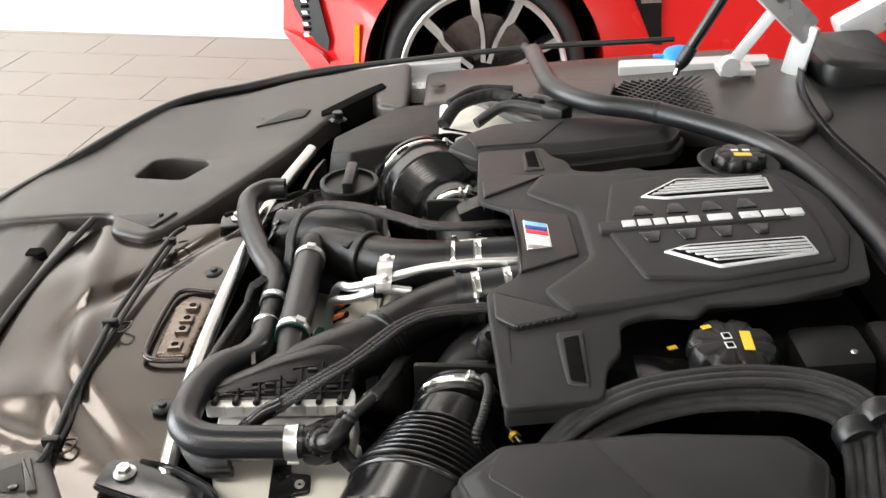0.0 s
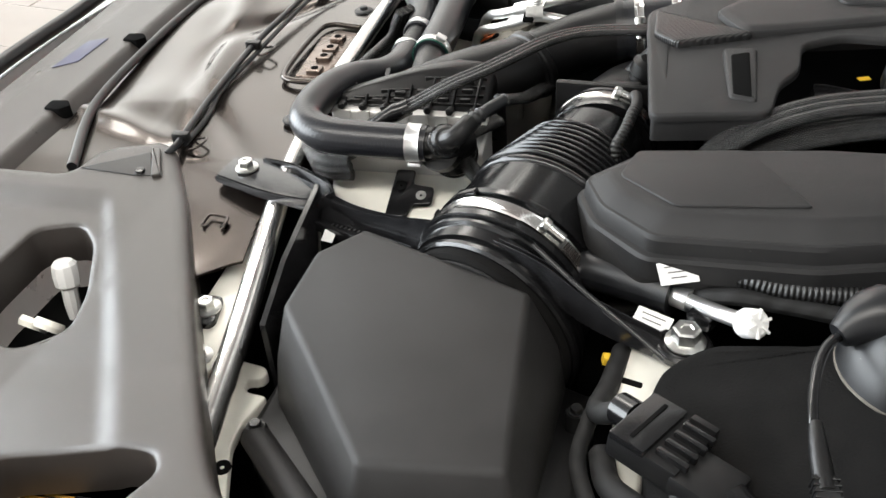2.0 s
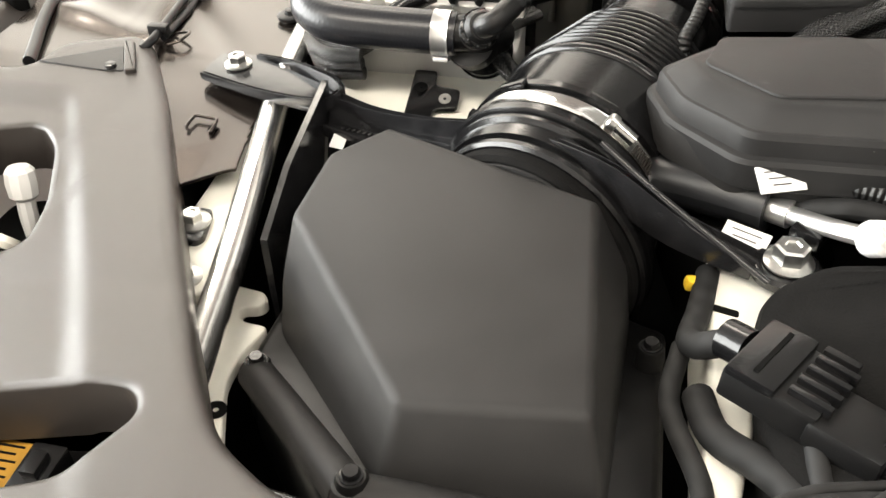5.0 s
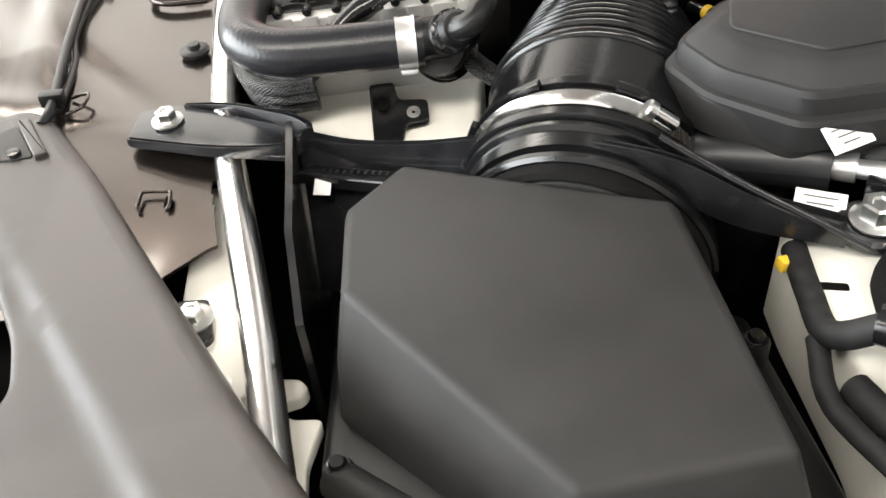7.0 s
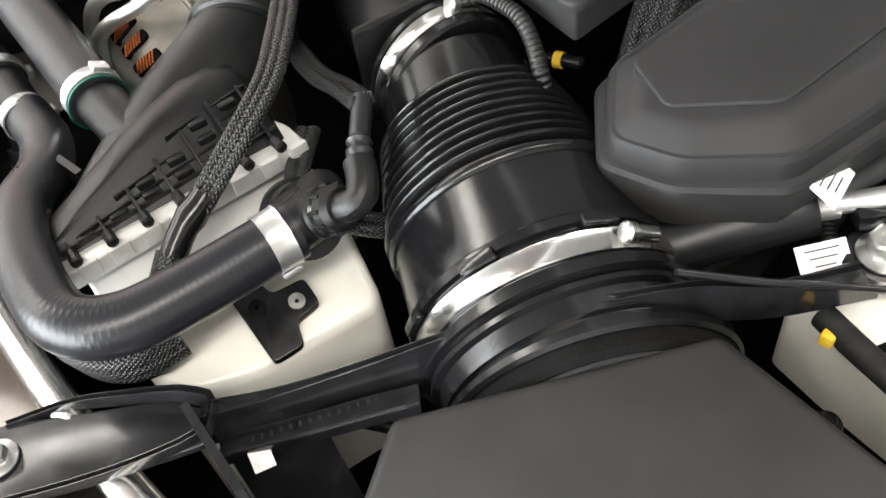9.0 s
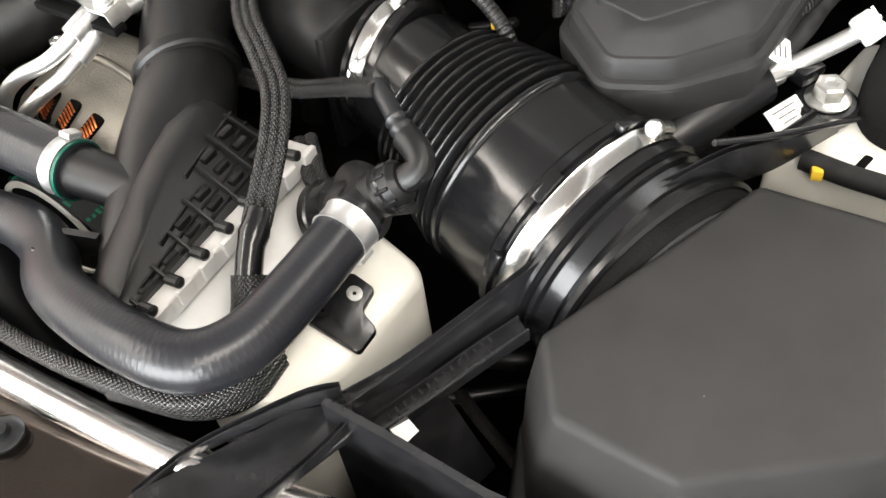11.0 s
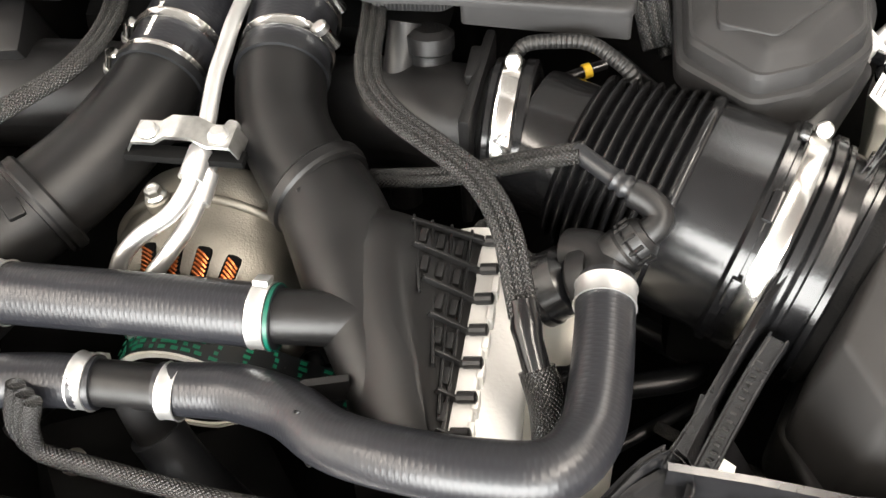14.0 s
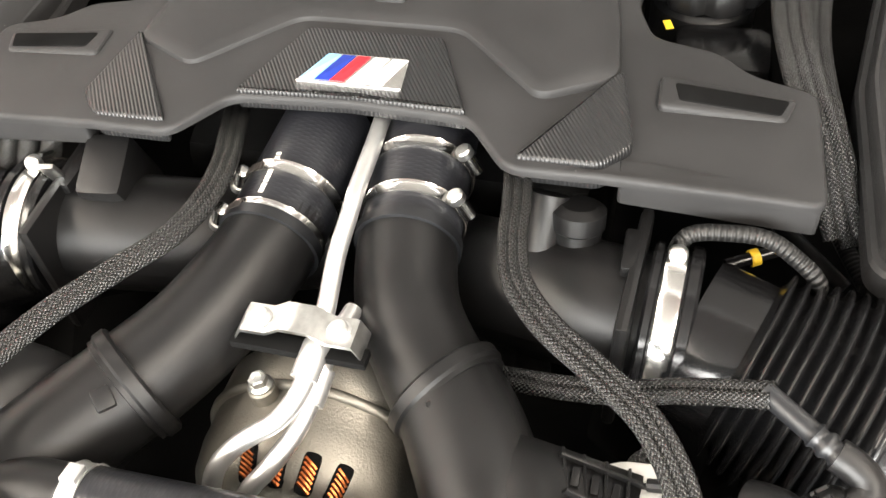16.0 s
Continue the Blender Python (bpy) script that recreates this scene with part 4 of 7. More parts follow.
for k in range(4):
    w = radians((k - 1.5) * 15 - 6)
    out = Vector((0, math.sin(w), math.cos(w)))
    rot = Matrix.Rotation(-w, 4, "X")
    m = Matrix.Translation(AC_AT + Vector((-0.055, 0, 0)) + out * 0.0735) @ rot @ pose(0, 0, 0, 0, -28, 0)
    # The housing is not cut; this block carries the slot's shade as colour.
    slot = box("slot", 0.026, 0.0115, 0.008, m, M_DARK, alt, "near-black block for the shade in a winding slot", bevel=0.004)
    for j in range(6):
        mm = m @ Matrix.Translation((-0.009 + 0.0030 * j, 0, 0.0030))
        a, b = mm @ Vector((-0.002, -0.0042, 0)), mm @ Vector((0.003, 0.0042, 0))
        tube("winding", [tuple(a), tuple(a.lerp(b, 0.5) + out * 0.0008), tuple(b)], 0.0012, M_COPPER, slot, seg=6)
tube("rim_bead", [tuple(AC_AT + Vector((-0.004, 0.083 * math.sin(radians(a)), 0.083 * math.cos(radians(a))))) for a in range(-80, 81, 8)], 0.0035, M_CAST, alt, seg=10)
lathe("bolt_boss", [(0.009, -0.02), (0.009, 0.012), (0.007, 0.014)], (-0.092, 0.006, 0.783), (0, 0.1, 1), M_CAST, alt, seg=20)
hex_bolt((-0.092, 0.007, 0.797), (0, 0.1, 1), 0.0055, 0.008, 0.009, M_ZINC, "steel bolt on the alternator housing")

# ribbed drive belt with green print, round a pale-rimmed pulley
belt = thing("drive_belt", "black ribbed drive belt printed with green lines", "drive belt")
BY, BZ, BR = -0.012, 0.682, 0.050
M_PRINT = mat("green print", (0.0, 0.16, 0.085), 0.5, var=0.2)
lathe("pulley", [(0.010, 0.030), (0.044, 0.030), (0.048, 0.028), (0.0495, 0.024), (0.0495, 0.0), (0.010, 0.0)], (-0.150, BY, BZ), (-1, 0, 0), M_DARK, belt, seg=48)
lathe("pulley_rim", [(0.046, 0.028), (0.0515, 0.028), (0.0515, 0.031), (0.046, 0.031)], (-0.150, BY, BZ), (-1, 0, 0), M_CREAM, belt, "pale pulley rim", seg=56, closed=True)
verts, faces = [], []
run = [(BY + BR * math.sin(radians(a)), BZ + BR * math.cos(radians(a))) for a in range(80, -29, -9)]
run += [(run[-1][0] - 0.018 * k, run[-1][1] - 0.0085 * k) for k in range(1, 8)]
for y, z in run:
    verts += [(-0.179, y, z + 0.0025), (-0.152, y, z + 0.0025), (-0.152, y, z - 0.002), (-0.179, y, z - 0.002)]
for i in range(len(run) - 1):
    faces += [(i * 4 + k, i * 4 + (k + 1) % 4, i * 4 + 4 + (k + 1) % 4, i * 4 + 4 + k) for k in range(4)]
faces += [(0, 1, 2, 3), tuple(len(run) * 4 - 4 + k for k in range(4))]
link("belt", verts, faces, M_RUBBER, belt, angle=40)
rnd_b = random.Random(4)
for i in range(2, len(run) - 1):
    (y0, z0), (y1, z1) = run[i], run[i + 1]
    for row in range(5):
        d = Vector((0, y1 - y0, z1 - z0))
        nrm = Vector((0, -d.z, d.y)).normalized() * (1 if d.y < 0 else -1)
        nrm = nrm if nrm.z > 0 else -nrm
        c = Vector((-0.1755 + 0.005 * row, (y0 + y1) / 2 + rnd_b.uniform(-0.002, 0.002), (z0 + z1) / 2)) + nrm * 0.0028
        w = rnd_b.choice((0.003, 0.005, 0.0065))
        m = along(c - d.normalized() * 0.01, c + d.normalized() * 0.01)
        box("print_bar", w, 0.0028, 0.0006, m, M_PRINT, belt, bevel=0)

# ---- air filter box ----
def build_airbox():
    ob = thing("air_filter_box", "matt black plastic air filter box with a faceted lid", "air box", "air boxes")
    top = [(-0.203, -0.543, 0.791), (-0.200, -0.472, 0.791), (-0.162, -0.446, 0.802), (-0.008, -0.514, 0.806), (0.005, -0.687, 0.803), (-0.096, -0.688, 0.791)]
    mid = [(-0.213, -0.556, 0.742), (-0.209, -0.465, 0.742), (-0.165, -0.438, 0.752), (0.016, -0.510, 0.752), (0.013, -0.704, 0.768), (-0.101, -0.705, 0.760)]
    low_ = [(-0.218, -0.564, 0.690), (-0.213, -0.461, 0.690), (-0.167, -0.434, 0.690), (0.024, -0.508, 0.690), (0.018, -0.711, 0.735), (-0.104, -0.712, 0.728)]
    bm = bmesh.new()
    rings = [[bm.verts.new(p) for p in r] for r in (top, mid, low_)]
    bm.faces.new(rings[0])
    bm.faces.new(list(reversed(rings[2])))
    for a, b in zip(rings, rings[1:]):
        for k in range(6):
            bm.faces.new((a[k], a[(k + 1) % 6], b[(k + 1) % 6], b[k]))
    bmesh.ops.recalc_face_normals(bm, faces=bm.faces)
    es = [e for e in bm.edges if not (e.verts[0] in rings[2] and e.verts[1] in rings[2])]
    bmesh.ops.bevel(bm, geom=es, offset=0.0055, segments=3, affect="EDGES", profile=0.5)
    part("lid", bm, M_LID, ob, angle=28)
    # the flange climbs from the frame side to a level front ledge, with a raised bead along its edge
    rise = lambda x, y: 0.045 * min(1.0, max(0.0, (-0.600 - y + 0.35 * max(0.0, x + 0.22)) / 0.115)) - 0.02 * max(0.0, y + 0.55)
    base = [(-0.226, -0.555), (-0.230, -0.602), (-0.214, -0.622), (-0.132, -0.722), (-0.112, -0.734), (0.030, -0.737), (0.046, -0.722), (0.048, -0.515), (-0.16, -0.43), (-0.220, -0.452)]
    slab("flange", base, 0.640, 0.700, M_PLASTIC, ob, r=0.010, bevel=0.007, top=rise)
    CORNERS = [(-0.219, -0.606, 0.700), (-0.116, -0.718, 0.748), (0.022, -0.722, 0.748)]
    for a, b in zip(CORNERS, CORNERS[1:]):
        tube("edge_bead", [a, tuple(Vector(a).lerp(Vector(b), 0.5)), b], 0.0125, M_LID, ob, seg=18)
    lathe("corner_bead", [(0.002, -0.0125), (0.009, -0.009), (0.0125, 0.0), (0.009, 0.009), (0.002, 0.0125)], CORNERS[1], (0, 0, 1), M_LID, ob, seg=20)
    for bx, by, bz in ((-0.217, -0.605, 0.716), (-0.114, -0.717, 0.767), (0.012, -0.716, 0.766), (0.036, -0.562, 0.735)):
        lathe("screw_boss", [(0.010, -0.05), (0.0092, -0.003), (0.0078, 0.0)], (bx, by, bz - 0.004), (0, 0, 1), M_PLASTIC, ob, seg=20)
        pan_bolt((bx, by, bz - 0.004), (0, 0, 1), 0.0052, 0.005, M_GLOSSY, "small black star-drive screw in the air box flange", "air box screws")
    return ob


airbox = build_airbox()
far_box = mirrored(airbox)

# ---- front brace: bolted plate, curved arm over the hose, upright fin ----
M_GLOSS2 = mat("glass-filled black plastic", (0.012, 0.012, 0.013), 0.20, var=0.35, vscale=60, bump=0.06, bscale=900)


def ribbon(name, pts, widths, heights, material, parent, label=""):
    """A bar of changing width and height along a smooth line, with a slightly dished upper face."""
    n = len(pts)
    full = spline([(*p, w, h) for p, w, h in zip(pts, widths, heights)], 0.008)
    verts, faces = [], []
    for i, q in enumerate(full):
        a, b = full[max(0, i - 1)][:3], full[min(len(full) - 1, i + 1)][:3]
        d = Vector(b - a).normalized()
        sd = d.cross(Vector((0, 0, 1))).normalized()
        c, w, h = Vector(q[:3]), q[3] / 2, q[4]
        for f, z in ((-1, -h), (-1, -0.001), (-0.9, 0.0), (-0.72, 0.0), (-0.6, -0.004), (0.6, -0.004), (0.72, 0.0), (0.9, 0.0), (1, -0.001), (1, -h)):
            verts.append(c + sd * w * f + Vector((0, 0, z)))
    for i in range(len(full) - 1):
        for k in range(10):
            faces.append((i * 10 + k, i * 10 + (k + 1) % 10, (i + 1) * 10 + (k + 1) % 10, (i + 1) * 10 + k))
    faces += [tuple(range(10)), tuple((len(full) - 1) * 10 + k for k in range(10))]
    return link(name, verts, faces, material, parent, label, 25)


def build_brace():
    ob = thing("front_brace", "glossy black moulded brace arching over the intake port", "brace", "front braces")
    slab("foot_plate", [(-0.372, -0.272), (-0.378, -0.314), (-0.310, -0.346), (-0.242, -0.372), (-0.232, -0.354), (-0.250, -0.330), (-0.298, -0.300), (-0.335, -0.276)], 0.742, 0.751, M_GLOSS2, ob, r=0.008, bevel=0.0015, top=lambda x, y: 0.08 * (x + 0.36), thick=0.0045)
    ribbon("lower_rim", [(-0.374, -0.314, 0.753), (-0.312, -0.343, 0.759), (-0.268, -0.360, 0.765), (-0.240, -0.366, 0.770), (-0.230, -0.356, 0.773)], [0.004] * 5, [0.006, 0.008, 0.009, 0.011, 0.014], M_GLOSS2, ob)
    ribbon("rib", [(-0.334, -0.278, 0.755), (-0.296, -0.294, 0.761), (-0.262, -0.319, 0.768), (-0.240, -0.338, 0.773), (-0.229, -0.352, 0.774)], [0.0035, 0.004, 0.0045, 0.005, 0.005], [0.006, 0.009, 0.013, 0.018, 0.02], M_GLOSS2, ob)
    ribbon("arm", [(-0.238, -0.354, 0.768), (-0.198, -0.373, 0.769), (-0.150, -0.396, 0.779), (-0.110, -0.419, 0.795), (-0.078, -0.442, 0.810), (-0.040, -0.468, 0.8175), (0.000, -0.490, 0.8165), (0.040, -0.510, 0.801), (0.092, -0.529, 0.784)], [0.012, 0.007, 0.0055, 0.005, 0.005, 0.005, 0.005, 0.007, 0.022], [0.030, 0.034, 0.038, 0.036, 0.026, 0.022, 0.030, 0.026, 0.008], M_GLOSS2, ob)
    ribbon("outer_step", [(-0.240, -0.370, 0.750), (-0.200, -0.388, 0.752), (-0.160, -0.407, 0.757), (-0.135, -0.421, 0.762)], [0.014] * 4, [0.010] * 4, M_GLOSS2, ob)
    v2 = [(-0.238, -0.360, 0.764), (-0.184, -0.376, 0.762), (-0.184, -0.424, 0.66), (-0.238, -0.408, 0.66)]
    link("web_plate", v2 + [(x, y + 0.004, z) for x, y, z in v2], [(0, 1, 2, 3), (7, 6, 5, 4), (0, 4, 5, 1), (1, 5, 6, 2), (2, 6, 7, 3), (3, 7, 4, 0)], M_GLOSS2, ob)
    lathe("end_pad", [(0.006, -0.006), (0.021, -0.006), (0.022, 0.0), (0.019, 0.002), (0.006, 0.002)], (0.111, -0.524, 0.778), (0, 0, 1), M_GLOSS2, ob, seg=32)
    tube("edge_bead", [(-0.010, -0.484, 0.829), (0.030, -0.508, 0.810), (0.070, -0.530, 0.793), (0.098, -0.548, 0.783)], 0.0022, M_GLOSS2, ob, seg=8)
    fin = [(-0.243, -0.352), (-0.242, -0.40), (-0.242, -0.455), (-0.234, -0.53)]
    v = []
    for i, (x, y) in enumerate(fin):
        zt = (0.778, 0.772, 0.763, 0.752)[i]
        v += [(x - 0.0025, y, zt), (x + 0.0025, y, zt), (x + 0.0025, y, 0.60), (x - 0.0025, y, 0.60)]
    f = [(i * 4 + k, i * 4 + (k + 1) % 4, i * 4 + 4 + (k + 1) % 4, i * 4 + 4 + k) for i in range(3) for k in range(4)] + [(0, 1, 2, 3), (12, 13, 14, 15)]
    link("upright_fin", v, f, M_GLOSS2, ob)
    return ob


brace = build_brace()
mirrored(brace)
hex_bolt((-0.345, -0.298, 0.754), (0, 0, 1), 0.0072, 0.0125, 0.010, M_ZINC, "zinc-plated flanged bolt in the brace foot", "brace bolts")
hex_bolt((-0.345, 0.298, 0.754), (0, 0, 1), 0.0072, 0.0125, 0.010, M_ZINC, "zinc-plated flanged bolt in the brace foot", "brace bolts")
hex_bolt((0.112, -0.524, 0.781), (0, 0, 1), 0.0098, 0.0155, 0.014, M_ZINC, "large zinc-plated bolt on the strut tower")
code = thing("code_label", "small blank white square label on the brace web", "label")
box("paper", 0.0125, 0.0005, 0.0125, pose(-0.2235, -0.3890, 0.7440, -58, 0, -12), M_WHITE, code, bevel=0)
for k in range(14):
    box("moulded_mark", 0.0016, 0.0036, 0.0006, Matrix.Translation((-0.222 + 0.0052 * k, -0.3785 - 0.0023 * k, 0.7505 + 0.0008 * k)) @ pose(0, 0, 0, 0, 0, -25), M_PLASTIC, brace, bevel=0)

# ---- polished bar along the front of the bay ----
bar = thing("front_bar", "polished steel tube along the radiator frame", "metal bar")
tube("bar", [(-0.262, 0.56, 0.757), (-0.296, 0.38, 0.755), (-0.311, 0.205, 0.753), (-0.316, 0.0, 0.752), (-0.313, -0.15, 0.750), (-0.301, -0.30, 0.744), (-0.281, -0.42, 0.738), (-0.262, -0.53, 0.731), (-0.247, -0.64, 0.722), (-0.241, -0.70, 0.714)], 0.0118, M_STEEL, bar, seg=24)
rail = thing("frame_plate", "pale metal frame plate with notches and a hole", "bracket")
slab("plate", [(-0.270, -0.520), (-0.244, -0.524), (-0.238, -0.532), (-0.242, -0.540), (-0.256, -0.543), (-0.250, -0.556), (-0.228, -0.558), (-0.238, -0.590), (-0.238, -0.615), (-0.220, -0.665), (-0.176, -0.705), (-0.188, -0.74), (-0.250, -0.70), (-0.278, -0.60)], 0.686, 0.696, M_CREAM, rail, r=0.006, bevel=0.002)
# Dark disc in place of a cut hole, its shade as colour.
lathe("hole", [(0.0075, 0), (0.0075, 0.0008), (0.002, 0.0008), (0.002, 0)], (-0.235, -0.638, 0.6958), (0, 0, 1), M_DARK, rail, seg=24)
slab("pale_flange", [(-0.322, -0.345), (-0.294, -0.345), (-0.280, -0.440), (-0.266, -0.545), (-0.292, -0.578), (-0.322, -0.548)], 0.711, 0.720, M_CREAM, rail, r=0.005, bevel=0.002)
slab("black_tab", [(-0.335, -0.470), (-0.302, -0.471), (-0.2955, -0.505), (-0.300, -0.511), (-0.335, -0.509)], 0.7195, 0.7255, M_GLOSSY, rail, "black painted tab under the bolt", r=0.004, bevel=0.001)
for bx, by, bz in ((-0.310, -0.489, 0.7255), (-0.294, -0.545, 0.7200)):
    hex_bolt((bx, by, bz), (0, 0, 1), 0.0075, 0.0135, 0.010, M_ZINC, "zinc-plated flanged bolt on the radiator frame", "frame bolts")

# ---- plastic slam panel: one moulding with pockets, one per side, and a bridge along the front ----
def hz(x, y):
    """Height of the front plastic panels: level inside, falling to the nose and rising to the wings."""
    e = abs(y)
    # a bevelled step runs past the opening to the pocket: the outer side lies lower
    off = (x + 0.460) * 0.863 + (y + 0.392) * 0.505
    t = min(1.0, max(0.0, off / 0.019 + 0.5))
    fade = min(1.0, max(0.0, (-0.355 - y) / 0.03)) * min(1.0, max(0.0, (y + 0.790) / 0.07))
    return -0.0055 * (1 - t * t * (3 - 2 * t)) * fade * (y < 0) + 0.750 + 0.10 * max(0, e - 0.60) + 0.11 * max(0, x + 0.42) * min(1, e / 0.6) - 0.055 * max(0, -0.62 - x) - 0.25 * max(0, -0.74 - x)


def inside(poly, x, y):
    c = False
    for i in range(len(poly)):
        (x1, y1), (x2, y2) = poly[i - 1], poly[i]
        if (y1 > y) != (y2 > y) and x < (x2 - x1) * (y - y1) / (y2 - y1) + x1:
            c = not c
    return c


WING = [(-0.545, -0.325), (-0.535, -0.272), (-0.470, -0.246), (-0.446, -0.262), (-0.392, -0.350), (-0.325, -0.475), (-0.265, -0.585), (-0.212, -0.678), (-0.182, -0.722), (-0.135, -0.755), (-0.060, -0.774), (0.050, -0.800),
        (0.060, -0.875), (-0.150, -0.885), (-0.310, -0.875), (-0.580, -0.775), (-0.716, -0.550), (-0.800, -0.415), (-0.800, -0.320)]
HOLE = [(-0.530, -0.500), (-0.525, -0.424), (-0.481, -0.408), (-0.452, -0.436), (-0.418, -0.508), (-0.407, -0.555), (-0.440, -0.585), (-0.520, -0.570)]
HOLE_FAR = [(-0.556, -0.470), (-0.538, -0.543), (-0.500, -0.552), (-0.435, -0.538), (-0.428, -0.520), (-0.462, -0.456)]
POCKET = [(-0.385, -0.735), (-0.372, -0.708), (-0.343, -0.702), (-0.272, -0.691), (-0.244, -0.694), (-0.232, -0.712), (-0.252, -0.757), (-0.300, -0.776), (-0.345, -0.780)]


def moulding(name, outline, holes, parent, material, zf, z_under=0.03, r=0.02, label="", fine=0.05):
    """A moulded panel with rolled edges: the outline filled and holes cut through, with a skirt."""
    bm = bmesh.new()
    loops = []
    for poly, rr, roll in [(outline, r, 0.014)] + [(h, 0.014, -0.006) for h in holes]:
        ring = [Vector((p.x, p.y, 0)) for p in rounded(poly, rr, 6)]
        ring = [p for i, p in enumerate(ring) if (p - ring[i - 1]).length > 0.0004]
        full = []
        for p, q in zip(ring, ring[1:] + ring[:1]):
            k = max(1, int((q - p).length / 0.03))
            full += [p.lerp(q, i / k) for i in range(k)]
        n = len(full)
        turn = sum(full[i].x * full[(i + 1) % n].y - full[(i + 1) % n].x * full[i].y for i in range(n))
        out = []
        for i in range(n):
            d = (full[(i + 1) % n] - full[i - 1]).normalized()
            out.append(Vector((d.y, -d.x, 0)) * (1 if turn > 0 else -1))
        vs = [bm.verts.new(p - o * roll) for p, o in zip(full, out)]
        loops.append((vs, [bm.edges.new((vs[i - 1], vs[i])) for i in range(n)], full, out, roll))
    bmesh.ops.triangle_fill(bm, use_beauty=True, edges=[e for lp in loops for e in lp[1]])
    bmesh.ops.recalc_face_normals(bm, faces=bm.faces)
    if bm.faces and bm.faces[0].normal.z < 0:
        bmesh.ops.reverse_faces(bm, faces=bm.faces)
    for _ in range(3 if fine > 0.02 else 6):
        bmesh.ops.subdivide_edges(bm, edges=[e for e in bm.edges if e.calc_length() > fine], cuts=1, use_grid_fill=False)
        bmesh.ops.triangulate(bm, faces=[f for f in bm.faces if len(f.verts) > 3])
    for vs, es, full, out, roll in loops:
        last, drop = None, abs(roll) * 0.6
        for f, down in ((0.0, 0.0), (0.4, 0.09), (0.7, 0.30), (0.9, 0.62), (1.0, 1.0), (1.0, z_under / drop)):
            ring = [bm.verts.new(p - o * roll * (1 - f) - Vector((0, 0, down * drop))) for p, o in zip(full, out)]
            for i in range(len(full) if last else 0):
                bm.faces.new((last[i - 1], last[i], ring[i], ring[i - 1]))
            last = ring
    bmesh.ops.remove_doubles(bm, verts=bm.verts, dist=0.00003)
    bmesh.ops.recalc_face_normals(bm, faces=bm.faces)
    for v in bm.verts:
        v.co.z += zf(v.co.x, v.co.y)
    return part(name, bm, material, parent, label, 40)


WING_FAR = WING[:10] + [(-0.130, -0.700), (-0.066, -0.668), (-0.066, -0.890)] + WING[13:]


def wing_panel(s):
    ob = thing("radiator_cover", "grained dark grey plastic cover over the headlight and radiator edge", "trim panel", "radiator covers")
    f = lambda p: [(x, y * s) for x, y in p]
    moulding("moulding", f(WING if s > 0 else WING_FAR), [f(HOLE), f(POCKET)] if s > 0 else [f(HOLE_FAR)], ob, M_SLAM, hz, z_under=0.045, fine=0.010 if s > 0 else 0.05)
    # Darker plate on the panel paints the shade of the wedge-shaped scoop.
    slab("wedge_recess", f([(-0.536, -0.318), (-0.470, -0.276), (-0.446, -0.322), (-0.466, -0.324)]), 0.74, 0.7512, M_PLASTIC, ob, "darker plate for the shade of a scooped recess", r=0.004, bevel=0.001)
    slab("recess_lip", f([(-0.470, -0.273), (-0.460, -0.272), (-0.434, -0.322), (-0.444, -0.326)]), 0.74, 0.7545, M_SLAM, ob, r=0.002, bevel=0.002)
    lathe("recess_screw", [(0.001, 0), (0.006, 0), (0.005, 0.003), (0.001, 0.0035)], (-0.462, -0.317 * s, 0.7512), (0, 0, 1), M_GLOSSY, ob, seg=14)
    pk = f([(x + (-0.31 - x) * -0.06, y + (-0.73 - y) * -0.06) for x, y in POCKET])
    if s > 0:
        slab("pocket_floor", pk, 0.700, 0.708, M_PLASTIC, ob, r=0.01, bevel=0.001)
    hole = f([(x + (-0.48 - x) * -0.06, y + (-0.50 - y) * -0.06) for x, y in HOLE])
    # Near-black floor, the opening's deep shade put into its colour.
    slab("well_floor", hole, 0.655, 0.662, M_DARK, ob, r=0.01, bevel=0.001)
    if s < 0:
        # Raised near-black plate: the slot's shade as colour, with no hole below.
        slab("long_slot", [(-0.236, 0.676), (-0.205, 0.690), (-0.112, 0.772), (-0.122, 0.794), (-0.160, 0.768), (-0.240, 0.696)], 0.74, 0.789, M_DARK, ob, "near-black plate for the shade in a long slot", r=0.004, bevel=0.001, top=lambda x, y: hz(x, y) - 0.7862)
    if s < 0:
        # The scoop's shade again as a darker raised plate.
        slab("scoop", [(-0.368, 0.664), (-0.300, 0.728), (-0.262, 0.712), (-0.272, 0.684)], 0.74, 0.789, M_PLASTIC, ob, "darker plate for the shade of a scooped recess", r=0.004, bevel=0.001, top=lambda x, y: hz(x, y) - 0.7862)
    return ob


near_w, far_w = wing_panel(1), wing_panel(-1)
adj = thing("adjuster", "white plastic headlight adjuster in the panel opening", "adjuster")
lathe("stem", [(0.006, -0.05), (0.008, -0.03), (0.008, -0.012), (0.0125, -0.008), (0.0135, 0.004), (0.0125, 0.014), (0.009, 0.018), (0.003, 0.018)], (-0.489, -0.446, 0.705), (-0.05, 0.25, 1), M_WHITE, adj, seg=10, angle=20)
for k in range(2):
    lathe("white_disc", [(0.004, -0.005), (0.013, -0.005), (0.0145, 0.0), (0.013, 0.005), (0.004, 0.005)], (-0.458 - 0.020 * k, -0.523 + 0.004 * k, 0.712 - 0.004 * k), (0.2, 0.8, 0.6), M_CREAM, adj, seg=24)
M_AMBER = mat("amber card", (0.42, 0.22, 0.03), 0.55)
yl = thing("warning_label", "orange printed label inside the panel pocket", "label")
box("card", 0.050, 0.032, 0.002, pose(-0.345, -0.712, 0.7100), M_AMBER, yl, bevel=0)
